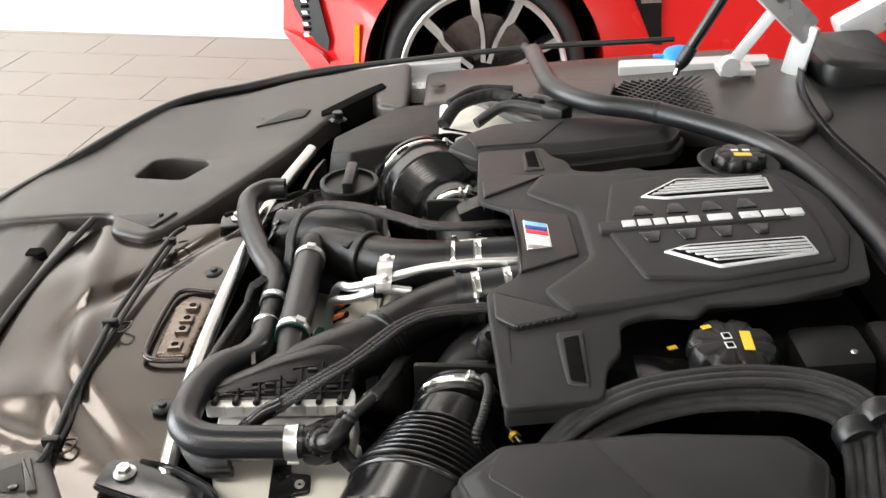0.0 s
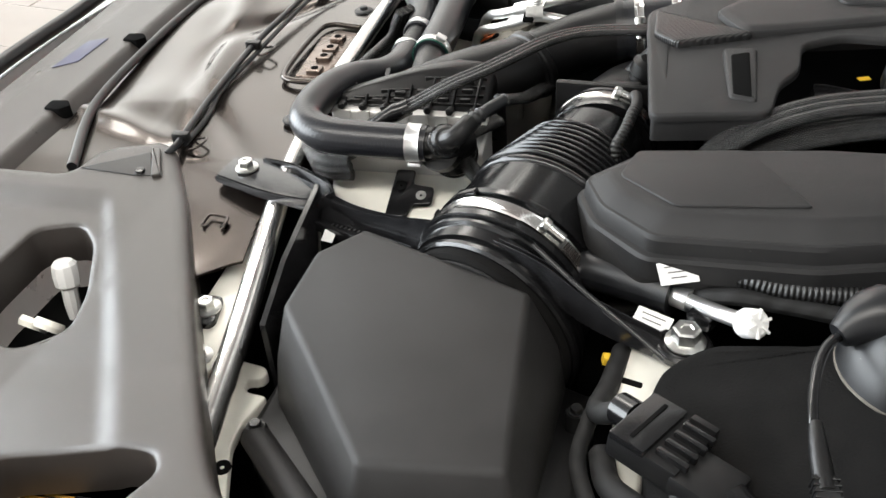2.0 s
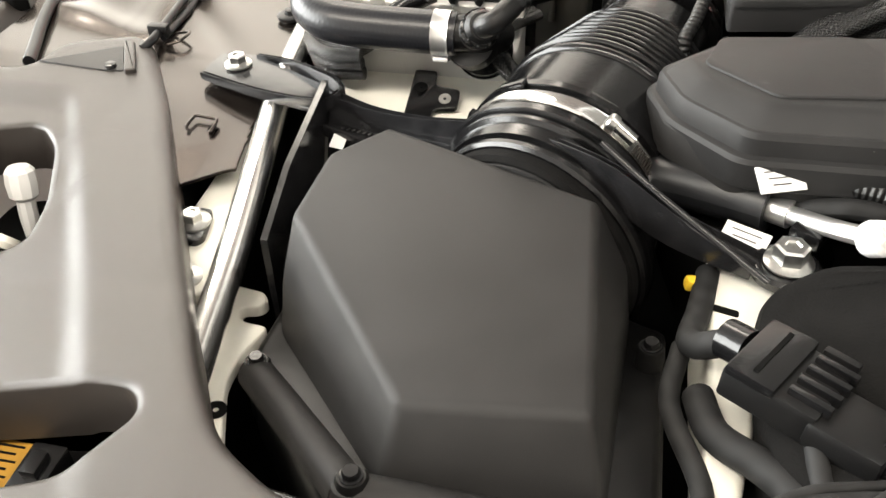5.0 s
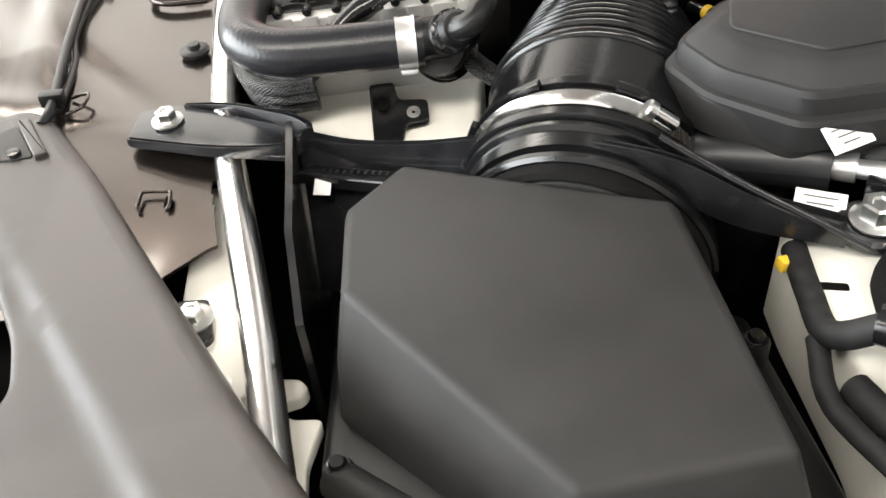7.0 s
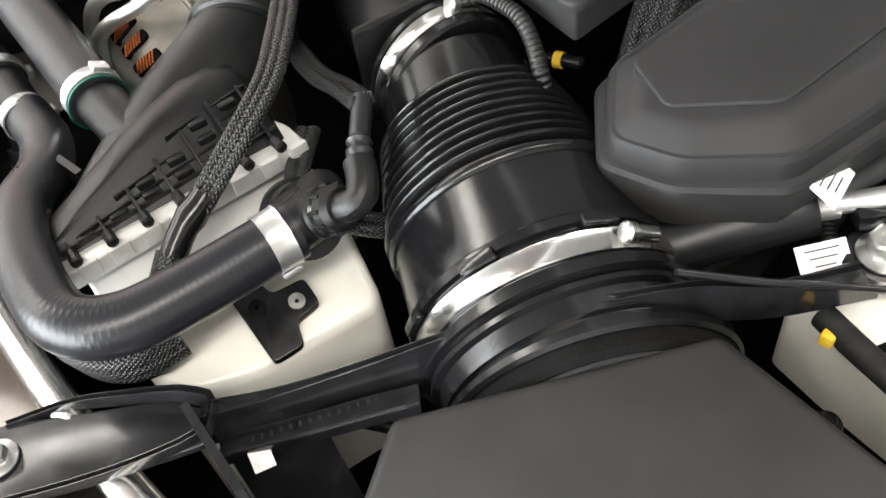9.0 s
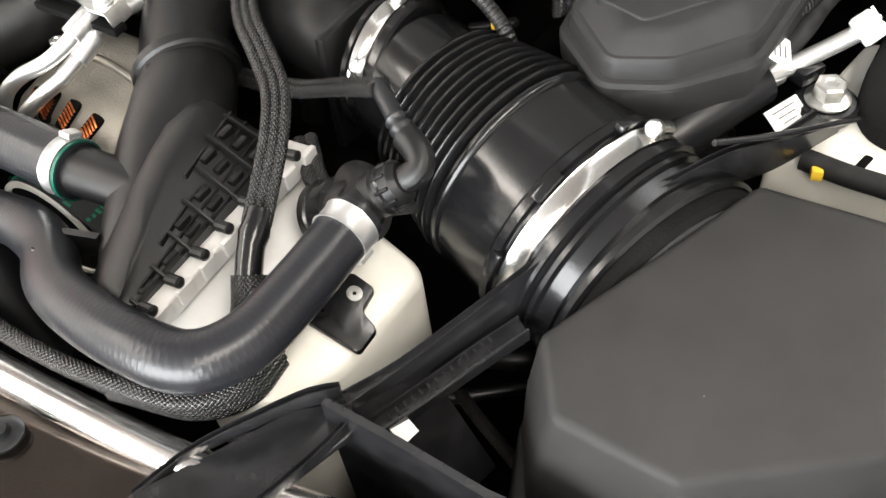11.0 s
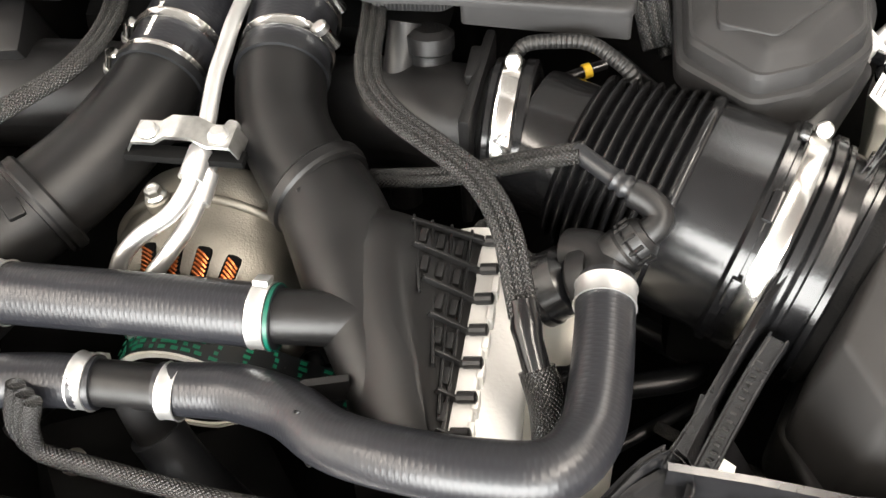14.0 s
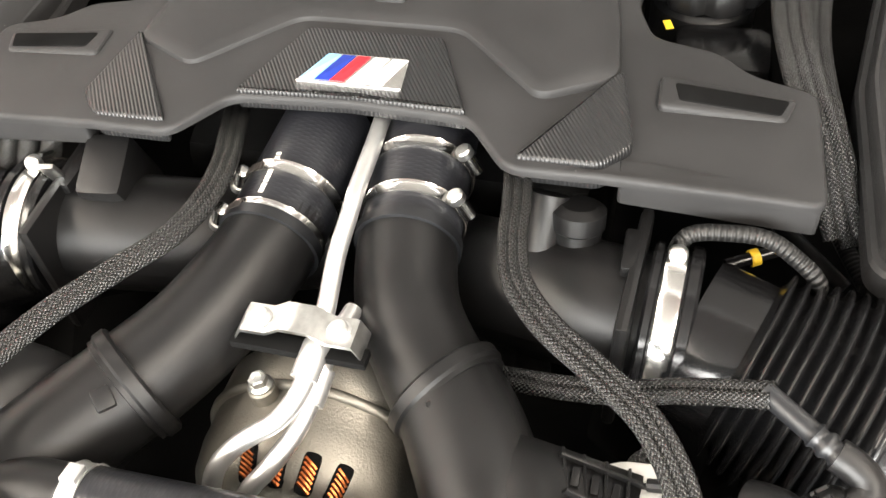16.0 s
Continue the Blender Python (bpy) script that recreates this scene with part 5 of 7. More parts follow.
for k in range(5):
    box("print_bar", 0.030 - 0.006 * (k % 2), 0.0014, 0.0006, pose(-0.345, -0.700 - 0.0055 * k, 0.7113), M_DARK, yl, bevel=0)
plug = thing("wiring_plug", "black wiring plug beside the orange label", "connector")
box("shell", 0.022, 0.034, 0.020, pose(-0.304, -0.722, 0.7182), M_GLOSSY, plug, bevel=0.002)
box("latch", 0.010, 0.016, 0.006, pose(-0.304, -0.722, 0.7305), M_PLASTIC, plug, bevel=0.001)

front_strip = thing("front_trim", "grained dark grey plastic strip behind the nose seal", "trim panel")
sheet("strip", -0.790, -0.640, -0.325, 0.325, 24, 60, lambda x, y: hz(x, y) - 0.010 - 0.02 * min(1, max(0, (x + 0.66) / 0.02)), M_SLAM, front_strip)
# Near-black plates paint the shade of clip slots on the uncut strip.
for y in (-0.17, 0.03, 0.22):
    slab("clip_slot", [(-0.650, y - 0.012), (-0.640, y), (-0.650, y + 0.012), (-0.672, y + 0.010), (-0.672, y - 0.010)], 0.725, 0.7405, M_DARK, front_strip, "near-black plate for the shade in a clip slot", r=0.003, bevel=0.001)
slab("sticker", [(-0.735, -0.065), (-0.705, -0.045), (-0.700, 0.030), (-0.728, 0.020)], 0.72, 0.7385, mat("dark blue print", (0.03, 0.035, 0.09), 0.4), front_strip, "dark blue printed sticker", r=0.002, bevel=0.0005, top=lambda x, y: hz(x, y) - 0.7475)
# Black strip drawn in where the joint is just a dark gap.
gap = thing("gap_seal", "thin black strip for the dark gap behind the nose strip", "seal")
tube("lip", [(-0.560, -0.300, 0.738), (-0.612, -0.16, 0.737), (-0.625, 0.0, 0.737), (-0.622, 0.15, 0.738), (-0.598, 0.318, 0.744)], 0.006, M_RUBBER, gap, seg=10)

seal = thing("nose_seal", "black rubber seal along the edge of the nose", "seal")
S = [(-0.812, 0.396, 0.706), (-0.717, 0.551, 0.720), (-0.581, 0.776, 0.744), (-0.43, 0.858, 0.764), (-0.305, 0.888, 0.780), (-0.150, 0.899, 0.800), (0.154, 0.884, 0.812), (0.46, 0.835, 0.832)]
S = [(x * 1.012, y * 1.012, max(z, hz(x, y) - 0.002), 0.0115 if x < -0.2 else 0.006) for x, y, z in S]
tube("bulb", [(x, -y, z, r) for x, y, z, r in reversed(S)] + [(-0.86, -0.20, 0.700), (-0.875, 0.0, 0.699), (-0.86, 0.20, 0.700)] + S, 0.0115, M_RUBBER, seal, seg=16)
clipk = thing("panel_clip", "black push-in clip on the plastic panel", "clip", "panel clips")
lathe("button", [(0.004, -0.004), (0.017, -0.003), (0.018, 0.0), (0.011, 0.004), (0.011, 0.014), (0.009, 0.016), (0.003, 0.016)], (-0.222, 0.665, 0.777), (0, 0, 1), M_GLOSSY, clipk, seg=24)

# release cable with clips across the painted panel
cable = thing("release_cable", "black bonnet release cable clipped to the panel", "cable")
tube("jacket", [(-0.452, -0.275, 0.748), (-0.447, -0.251, 0.752), (-0.456, -0.139, 0.752), (-0.460, -0.002, 0.752), (-0.454, 0.10, 0.752), (-0.440, 0.225, 0.756), (-0.425, 0.26, 0.757)], 0.0042, M_RUBBER, cable, seg=12)
tube("second_jacket", [(-0.442, -0.251, 0.748), (-0.446, -0.18, 0.745), (-0.456, -0.12, 0.746), (-0.452, 0.0, 0.746), (-0.447, 0.10, 0.747), (-0.434, 0.225, 0.750)], 0.0032, M_RUBBER, cable, seg=10)
for cx, cy in ((-0.448, -0.245), (-0.459, -0.005), (-0.440, 0.222)):
    box("clip", 0.020, 0.010, 0.012, pose(cx, cy, 0.753), M_PLASTIC, cable, bevel=0.002)
    tube("clip_wire", [(cx + 0.010, cy - 0.012, 0.744), (cx + 0.024, cy - 0.010, 0.748), (cx + 0.026, cy + 0.010, 0.748), (cx + 0.010, cy + 0.012, 0.744)], 0.0016, M_PAINT, cable, seg=8)
# pressed pocket with square nuts, and rubber plugs
pocket = thing("lock_recess", "pressed recess with square weld nuts", "body panel")
# Lighter than M_PAINT: the recess's highlights are put into this colour.
M_BED = mat("bronze steel", (0.17, 0.135, 0.115), 0.28, metal=0.85, var=0.15, vscale=40)
slab("bed", [(-0.385, -0.062), (-0.340, -0.062), (-0.336, 0.075), (-0.372, 0.085), (-0.388, 0.06)], 0.728, 0.7395, M_BED, pocket, r=0.008, bevel=0.004)
tube("pressed_rim", [(-0.340, 0.088, 0.742), (-0.386, 0.092, 0.742), (-0.398, 0.05, 0.742), (-0.398, -0.05, 0.742), (-0.384, -0.075, 0.742), (-0.340, -0.078, 0.742)], 0.004, M_PAINT, pocket, seg=10)
for y in (-0.045, -0.008, 0.018, 0.050):
    box("square_nut", 0.019, 0.018, 0.007, pose(-0.360, y, 0.7415), M_BED, pocket, bevel=0.002)
    # Dark disc paints the shade inside the nut.
    lathe("nut_hole", [(0.005, 0), (0.005, 0.0006), (0.001, 0.0006), (0.001, 0)], (-0.360, y, 0.7449), (0, 0, 1), M_DARK, pocket, seg=16)
for px, py in ((-0.342, -0.170), (-0.353, 0.147)):
    pl = thing("rubber_plug", "round black rubber plug in the painted panel", "plug", "rubber plugs")
    lathe("disc", [(0.002, -0.003), (0.013, -0.003), (0.0135, 0.0), (0.010, 0.002), (0.006, 0.002), (0.005, 0.006), (0.001, 0.0065)], (px, py, 0.7415), (0, 0, 1), M_RUBBER, pl, seg=28)
tab = thing("panel_slot", "small raised slot in the painted panel", "body panel")
tube("slot_rim", [(-0.356, -0.389, 0.7405), (-0.3585, -0.386, 0.742), (-0.3575, -0.3735, 0.743), (-0.355, -0.3705, 0.743), (-0.339, -0.3725, 0.743), (-0.3355, -0.3755, 0.743), (-0.335, -0.388, 0.742), (-0.3365, -0.390, 0.7405)], 0.0016, M_PAINT, tab, seg=8)
# Dark bar paints the shade at the slot's end.
box("slot_dark", 0.0035, 0.011, 0.002, pose(-0.3375, -0.382, 0.7402, 0, 0, -3), M_DARK, tab, bevel=0)

# ---- strut tower: felt cover, pale rail, refrigerant line ----
tower = thing("strut_tower", "pale painted strut tower rail", "car body", kind="structure")
slab("rail", [(0.066, -0.50), (0.125, -0.515), (0.20, -0.53), (0.21, -0.56), (0.10, -0.57), (0.088, -0.66), (0.074, -0.74), (0.054, -0.74), (0.066, -0.64), (0.064, -0.54)], 0.690, 0.768, M_CREAM, tower, r=0.008, bevel=0.005)
slab("apron", [(0.03, -0.742), (0.22, -0.742), (0.22, -0.82), (0.03, -0.805)], 0.740, 0.752, M_CREAM, tower, r=0.004, bevel=0.002)
felt = thing("felt_cover", "black felt insulation cover over the strut tower", "insulation")
slab("mat", [(0.086, -0.60), (0.096, -0.556), (0.122, -0.540), (0.200, -0.543), (0.330, -0.50), (0.36, -0.78), (0.20, -0.78), (0.170, -0.742), (0.120, -0.72), (0.092, -0.70)], 0.72, 0.793, M_FELT, felt, r=0.02, bevel=0.014, top=lambda x, y: 0.25 * max(0, x - 0.10) + 0.003 * math.sin(60 * x + 25 * y))
box("stitched_seam", 0.002, 0.075, 0.002, pose(0.205, -0.625, 0.814, 0, 0, -12), M_PLASTIC, felt, bevel=0)
line = thing("refrigerant_line", "insulated refrigerant line ending in a capped service port", "pipe")
tube("insulation", [(0.012, -0.410, 0.765), (0.030, -0.440, 0.776), (0.060, -0.458, 0.783), (0.092, -0.474, 0.787), (0.102, -0.479, 0.788)], 0.0170, M_RUBBER, line, seg=20)
tube("pipe", [(0.098, -0.477, 0.788), (0.118, -0.493, 0.793), (0.138, -0.512, 0.801), (0.152, -0.527, 0.809)], 0.0062, M_ALU, line, seg=16)
lathe("ferrule", [(0.006, -0.008), (0.0095, -0.008), (0.0095, 0.006), (0.006, 0.006)], (0.109, -0.484, 0.790), (0.8, -0.5, 0.1), M_ALU, line, seg=20, closed=True)
lathe("cap", [(0.004, -0.006), (0.0100, -0.006), (0.0112, -0.003), (0.0108, 0.008), (0.008, 0.0105), (0.003, 0.0105)], (0.154, -0.530, 0.811), (0.55, -0.6, 0.55), M_WHITE, line, "white plastic cap", seg=24)
for k in range(6):
    w = radians(60 * k)
    q = Vector((0.55, -0.6, 0.55)).to_track_quat("Z", "Y").to_matrix().to_4x4()
    box("cap_rib", 0.008, 0.0022, 0.002, Matrix.Translation((0.154, -0.530, 0.811)) @ q @ Matrix.Rotation(w, 4, "Z") @ Matrix.Translation((0.007, 0, 0.0108)), M_WHITE, line, bevel=0.0005)
box("clip_block", 0.020, 0.030, 0.012, pose(0.127, -0.498, 0.789, 0, 0, -30), M_GLOSSY, line, bevel=0.002)
for (lx, ly, lz, a) in ((0.102, -0.488, 0.818, 20), (0.086, -0.505, 0.780, -25)):
    lb = thing("paper_label", "white paper label hanging on the line", "label", "paper labels")
    box("paper", 0.030, 0.0008, 0.018, pose(lx, ly, lz, -58, 0, a), M_WHITE, lb, bevel=0)
    for k in range(3):
        box("print_bar", 0.020 - 0.004 * k, 0.0004, 0.0008, pose(lx, ly, lz, -58, 0, a) @ pose(0, -0.0005, 0.005 - 0.0045 * k), M_SLAM, lb, bevel=0)
for k, (dy, dz, r, mm) in enumerate(((0.0, 0.0, 0.008, M_LOOM), (0.018, -0.005, 0.009, M_TAPE), (-0.014, -0.010, 0.007, M_TAPE))):
    lm = thing("wiring_loom", "black wiring loom under the side cover", "cable", "wiring looms")
    tube("conduit", [(0.050, -0.430 + dy, 0.745 + dz), (0.130, -0.474 + dy, 0.808 + dz), (0.180, -0.488 + dy * 0.5, 0.812 + dz), (0.235, -0.488 + dy, 0.812 + dz), (0.300, -0.482 + dy, 0.812 + dz), (0.38, -0.47 + dy, 0.81)], r, mm, lm, seg=14)

# Slot shade painted as a thin near-black patch on the rail.
slab("rail_slot", [(0.068, -0.556), (0.084, -0.560), (0.083, -0.566), (0.067, -0.562)], 0.766, 0.7684, M_DARK, tower, "near-black patch for the shade in a small slot", r=0.002, bevel=0.0003)
# connector block on the tower
con = thing("connector_block", "large black plastic wiring connector", "connector")
cm = pose(0.097, -0.650, 0.806, -6, 2, -31) @ Matrix.Scale(0.86, 4)
box("body", 0.058, 0.056, 0.022, cm, M_PLASTIC, con, bevel=0.003)
box("rear_shell", 0.044, 0.044, 0.019, cm @ pose(0.046, -0.008, -0.001), M_PLASTIC, con, bevel=0.004)
box("lid", 0.030, 0.060, 0.007, cm @ pose(-0.012, 0, 0.012), M_GLOSSY, con, bevel=0.0015)
# Groove shade painted as a near-black strip on the lid.
box("lid_groove", 0.003, 0.046, 0.0016, cm @ pose(-0.012, 0, 0.0157), M_DARK, con, bevel=0)
for k in range(4):
    box("latch", 0.026, 0.005, 0.007, cm @ pose(0.020, -0.018 + 0.012 * k, 0.012), M_GLOSSY, con, bevel=0.001)
box("side_rail", 0.022, 0.006, 0.012, cm @ pose(0.018, 0.030, 0.008), M_PLASTIC, con, bevel=0.001)
tube("neck", [tuple((cm @ Vector((0.062, -0.006, -0.004)))), tuple((cm @ Vector((0.078, -0.010, -0.006))))], 0.0135, M_GLOSSY, con, seg=20)
tube("ring", [tuple((cm @ Vector((-0.028, 0.012, -0.002)))), tuple((cm @ Vector((-0.046, 0.016, -0.006))))], 0.0115, M_GLOSSY, con, seg=20)
har = thing("wiring_harness", "cloth-taped wiring harness bundles crossing the tower", "cable")
for pts, r in (([tuple(cm @ Vector((0.074, -0.008, -0.005))), (0.171, -0.700, 0.800), (0.166, -0.722, 0.797), (0.150, -0.738, 0.792), (0.125, -0.742, 0.788), (0.095, -0.735, 0.782), (0.066, -0.733, 0.776), (0.048, -0.752, 0.770), (0.020, -0.765, 0.760)], 0.0105),
               ([(0.120, -0.740, 0.786), (0.105, -0.705, 0.784), (0.090, -0.685, 0.780), (0.068, -0.662, 0.772), (0.060, -0.630, 0.765)], 0.009),
               ([(0.122, -0.738, 0.790), (0.112, -0.700, 0.796), (0.110, -0.680, 0.800)], 0.0055),
               ([(0.118, -0.740, 0.786), (0.150, -0.768, 0.785), (0.190, -0.79, 0.785)], 0.0125),
               ([(0.160, -0.730, 0.794), (0.140, -0.712, 0.792), (0.125, -0.716, 0.788)], 0.006),
               ([tuple(cm @ Vector((-0.040, 0.014, -0.004))), (0.054, -0.605, 0.780), (0.060, -0.565, 0.768), (0.066, -0.525, 0.765)], 0.0078),
               ([(0.050, -0.600, 0.772), (0.045, -0.64, 0.765), (0.062, -0.70, 0.770), (0.055, -0.74, 0.765)], 0.006)):
    tube("cable_run", pts, r, M_TAPE, har, seg=16)
lathe("tape_wrap", [(0.010, -0.012), (0.0165, -0.012), (0.017, 0.012), (0.010, 0.012)], (0.084, -0.734, 0.781), (1, 0, 0.2), M_TAPE, har, seg=18)
rnd_h = random.Random(11)
for k in range(5):
    s0 = Vector((0.150 + rnd_h.uniform(-0.012, 0.012), -0.705 + rnd_h.uniform(-0.01, 0.01), 0.803))
    e0 = Vector((0.075 + rnd_h.uniform(-0.03, 0.04), -0.745 + rnd_h.uniform(-0.02, 0.015), 0.785))
    mid_ = s0.lerp(e0, 0.5) + Vector((rnd_h.uniform(-0.012, 0.02), rnd_h.uniform(-0.02, 0.012), rnd_h.uniform(0.004, 0.016)))
    tube("taped_wire", [tuple(s0), tuple(mid_), tuple(e0)], rnd_h.uniform(0.0026, 0.0046), M_TAPE, har, seg=10, rfun=lambda q: 1 + 0.08 * math.sin(q * 160))
tie = thing("cable_clip", "yellow plastic clip on the harness", "clip")
box("head", 0.009, 0.008, 0.008, pose(0.056, -0.537, 0.766, 0, 10, 15), M_YELLOW, tie, bevel=0.002)
box("tail", 0.022, 0.0045, 0.0025, pose(0.070, -0.545, 0.766, 0, 5, -25), M_YELLOW, tie, bevel=0.0006)
brk = thing("steel_bracket", "black steel bracket with a long hole", "bracket")
slab("plate", [(0.070, -0.748), (0.085, -0.742), (0.128, -0.770), (0.122, -0.785), (0.080, -0.772)], 0.764, 0.768, M_GLOSSY, brk, r=0.005, bevel=0.001)
slab("hole", [(0.088, -0.757), (0.094, -0.754), (0.108, -0.764), (0.104, -0.769)], 0.765, 0.7684, M_CREAM, brk, r=0.003, bevel=0.0003)
w1 = thing("red_wire", "thin red wire beside the air box", "cable")
tube("wire", [(0.060, -0.690, 0.745), (0.066, -0.672, 0.752), (0.066, -0.650, 0.756)], 0.0022, M_REDW, w1, seg=8)

# trolley lead with its boot and blue-banded plug
boot = thing("rubber_boot", "black rubber boot over a strut top terminal", "rubber boot")
lathe("cup", [(0.050, -0.03), (0.055, -0.026), (0.050, 0.0), (0.038, 0.014), (0.015, 0.020), (0.002, 0.020)], (0.262, -0.570, 0.846), (0.05, 0.05, 1), M_RUBBER, boot, seg=40)
lathe("pale_rim", [(0.0535, -0.001), (0.0550, -0.0006), (0.0550, 0.0006), (0.0535, 0.001)], (0.260, -0.572, 0.820), (0.05, 0.05, 1), M_CAST, boot, seg=40, closed=True)
tube("spout", [(0.250, -0.565, 0.858, 0.022), (0.228, -0.566, 0.860, 0.019), (0.214, -0.572, 0.857, 0.015), (0.202, -0.580, 0.852, 0.009)], 0.02, M_RUBBER, boot, seg=24, rfun=lambda s: 1 + 0.10 * math.sin(s * 900) * (s > 0.02))
lead = thing("battery_lead", "thin black lead with a blue-banded plug", "cable")
tube("lead", [(0.204, -0.579, 0.852), (0.194, -0.592, 0.853), (0.187, -0.612, 0.853), (0.183, -0.635, 0.851), (0.182, -0.655, 0.848), (0.183, -0.668, 0.845)], 0.0034, M_GLOSSY, lead, seg=12)
lm = along((0.184, -0.668, 0.845), (0.192, -0.745, 0.829)) @ Matrix.Scale(0.74, 4)
tube("strain_relief", [(0.183, -0.655, 0.848, 0.004), (0.184, -0.670, 0.845, 0.0055), (0.187, -0.698, 0.839, 0.0066)], 0.006, M_PLASTIC, lead, seg=16)
box("grip", 0.030, 0.019, 0.014, lm @ pose(-0.010, 0, 0), M_PLASTIC, lead, bevel=0.003)
for k in range(5):
    box("grip_rib", 0.0018, 0.0205, 0.0155, lm @ pose(-0.020 + 0.005 * k, 0, 0), M_PLASTIC, lead, bevel=0.0006)
box("blue_band", 0.010, 0.0205, 0.0155, lm @ pose(0.010, 0, 0), M_BLUE, lead, "bright blue band", bevel=0.002)
box("plug", 0.030, 0.019, 0.014, lm @ pose(0.030, 0, 0), M_GLOSSY, lead, bevel=0.002)
box("blue_tab", 0.006, 0.005, 0.001, lm @ pose(0.024, 0, 0.0075), M_BLUE, lead, bevel=0)
box("latch", 0.010, 0.010, 0.004, lm @ pose(0.036, 0, 0.008), M_GLOSSY, lead, bevel=0.001)
tube("red_wire", [tuple(lm @ Vector((0.042, 0.002, 0))), (0.190, -0.752, 0.823), (0.178, -0.760, 0.817), (0.165, -0.756, 0.812)], 0.0016, M_REDW, lead, seg=8)
tube("green_wire", [tuple(lm @ Vector((0.042, -0.004, 0))), (0.192, -0.750, 0.824), (0.186, -0.754, 0.820)], 0.0014, mat("green wire", (0.05, 0.35, 0.1), 0.5), lead, seg=8)
flap = thing("wing_flap", "black plastic flap beside the wing seal", "trim panel")
slab("flap", [(0.145, -0.772), (0.205, -0.770), (0.205, -0.86), (0.13, -0.85)], 0.790, 0.796, M_PLASTIC, flap, r=0.004, bevel=0.002)
wingtrim = thing("wing_trim", "dark wing trim strip next to the seal", "trim panel")
slab("strip", [(0.26, -0.64), (0.50, -0.50), (0.55, -0.86), (0.25, -0.88)], 0.80, 0.846, M_PLASTIC, wingtrim, r=0.02, bevel=0.01)

# latch module and rods at the edge of the near panel
modl = thing("latch_module", "flat black latch module with white printed lines", "module")
slab("case", [(-0.050, -0.789), (-0.046, -0.768), (0.036, -0.771), (0.034, -0.797)], 0.796, 0.812, M_PLASTIC, modl, r=0.002, bevel=0.0012, top=lambda x, y: 0.05 * x)
slab("end_cap", [(-0.055, -0.789), (-0.051, -0.768), (-0.044, -0.768), (-0.048, -0.790)], 0.797, 0.8112, M_GLOSSY, modl, r=0.002, bevel=0.001)
for k in range(4):
    for j, wd in enumerate(((0.006, 0.004), (0.004, 0.005), (0.007, 0.002), (0.003, 0.005))[k]):
        box("print_bar", wd, 0.0009, 0.0004, pose(0.004 + 0.0075 * j + wd / 2, -0.779 - 0.0026 * k, 0.8127 + 0.0003, 0, 0, -2), M_WHITE, modl, bevel=0)
rods = thing("latch_rods", "thin black rods running to the latch module", "rod")
tube("rod", [(-0.215, -0.700, 0.735), (-0.165, -0.728, 0.752), (-0.110, -0.752, 0.778), (-0.048, -0.776, 0.804)], 0.0042, M_GLOSSY, rods, seg=12)
tube("rod", [(-0.205, -0.716, 0.735), (-0.150, -0.744, 0.755), (-0.100, -0.763, 0.778), (-0.048, -0.784, 0.803)], 0.0036, M_GLOSSY, rods, seg=12)
tube("rod", [(0.030, -0.780, 0.806), (0.09, -0.789, 0.814), (0.17, -0.805, 0.82)], 0.0052, M_GLOSSY, rods, seg=12)
lathe("rod_end", [(0.004, -0.008), (0.0085, -0.008), (0.0085, 0.008), (0.005, 0.010)], (0.044, -0.782, 0.808), (1, -0.15, 0.1), M_PLASTIC, rods, seg=16)

# ---- far side of the bay, cowl, hinge and bonnet ----
def top_z(x, y):
    return 0.10 * max(0, x + 0.05) - 0.05 * max(0, abs(y) - 0.60)


FARW = [(-0.060, 0.668), (0.05, 0.655), (0.14, 0.535), (0.26, 0.455), (0.45, 0.385), (0.60, 0.33), (0.68, 0.40), (0.70, 0.66), (0.60, 0.80), (0.16, 0.872), (-0.060, 0.890)]
far_top = thing("wing_cover", "grained dark grey plastic cover along the wing", "trim panel", "wing covers")
moulding("moulding", FARW, [], far_top, M_SLAM, lambda x, y: 0.808 + top_z(x, y))
slab("inner_step", [(0.16, 0.60), (0.30, 0.52), (0.33, 0.62), (0.20, 0.70)], 0.80, 0.826, M_SLAM, far_top, r=0.015, bevel=0.008, drop=0.004, top=top_z)
lathe("push_clip", [(0.004, 0), (0.016, 0), (0.014, 0.003), (0.004, 0.004)], (-0.03, 0.76, 0.809), (0, 0, 1), M_PLASTIC, far_top, seg=20)
grille = thing("intake_grille", "black plastic mesh grille set in the wing cover", "grille")
GP = [(0.315, 0.590), (0.345, 0.645), (0.505, 0.640), (0.480, 0.405), (0.40, 0.440)]
# Near-black sheet puts shade into the colour behind the mesh.
slab("backing", GP, 0.835, 0.845, M_DARK, grille, r=0.006, bevel=0.001, top=lambda x, y: 0.05 * (x - 0.3))
for k in range(14):
    for sx in (1, -1):
        c = 0.30 + 0.0165 * k
        pts = []
        for j in range(40):
            y = 0.40 + 0.245 * j / 39
            x = c + sx * (y - 0.52) * 0.85
            if inside(GP, x, y):
                pts.append((x, y))
        if len(pts) > 2:
            a, b = pts[0], pts[-1]
            box("mesh_bar", math.dist(a, b), 0.0038, 0.008, along((*a, 0.849 + 0.05 * (a[0] - 0.3)), (*b, 0.849 + 0.05 * (b[0] - 0.3))), M_PLASTIC, grille, bevel=0.001)
tray = thing("wing_tray", "flat black plastic tray behind the grille", "trim panel")
slab("tray", [(0.49, 0.40), (0.515, 0.635), (0.60, 0.62), (0.585, 0.37)], 0.83, 0.850, M_SLAM, tray, r=0.01, bevel=0.006)
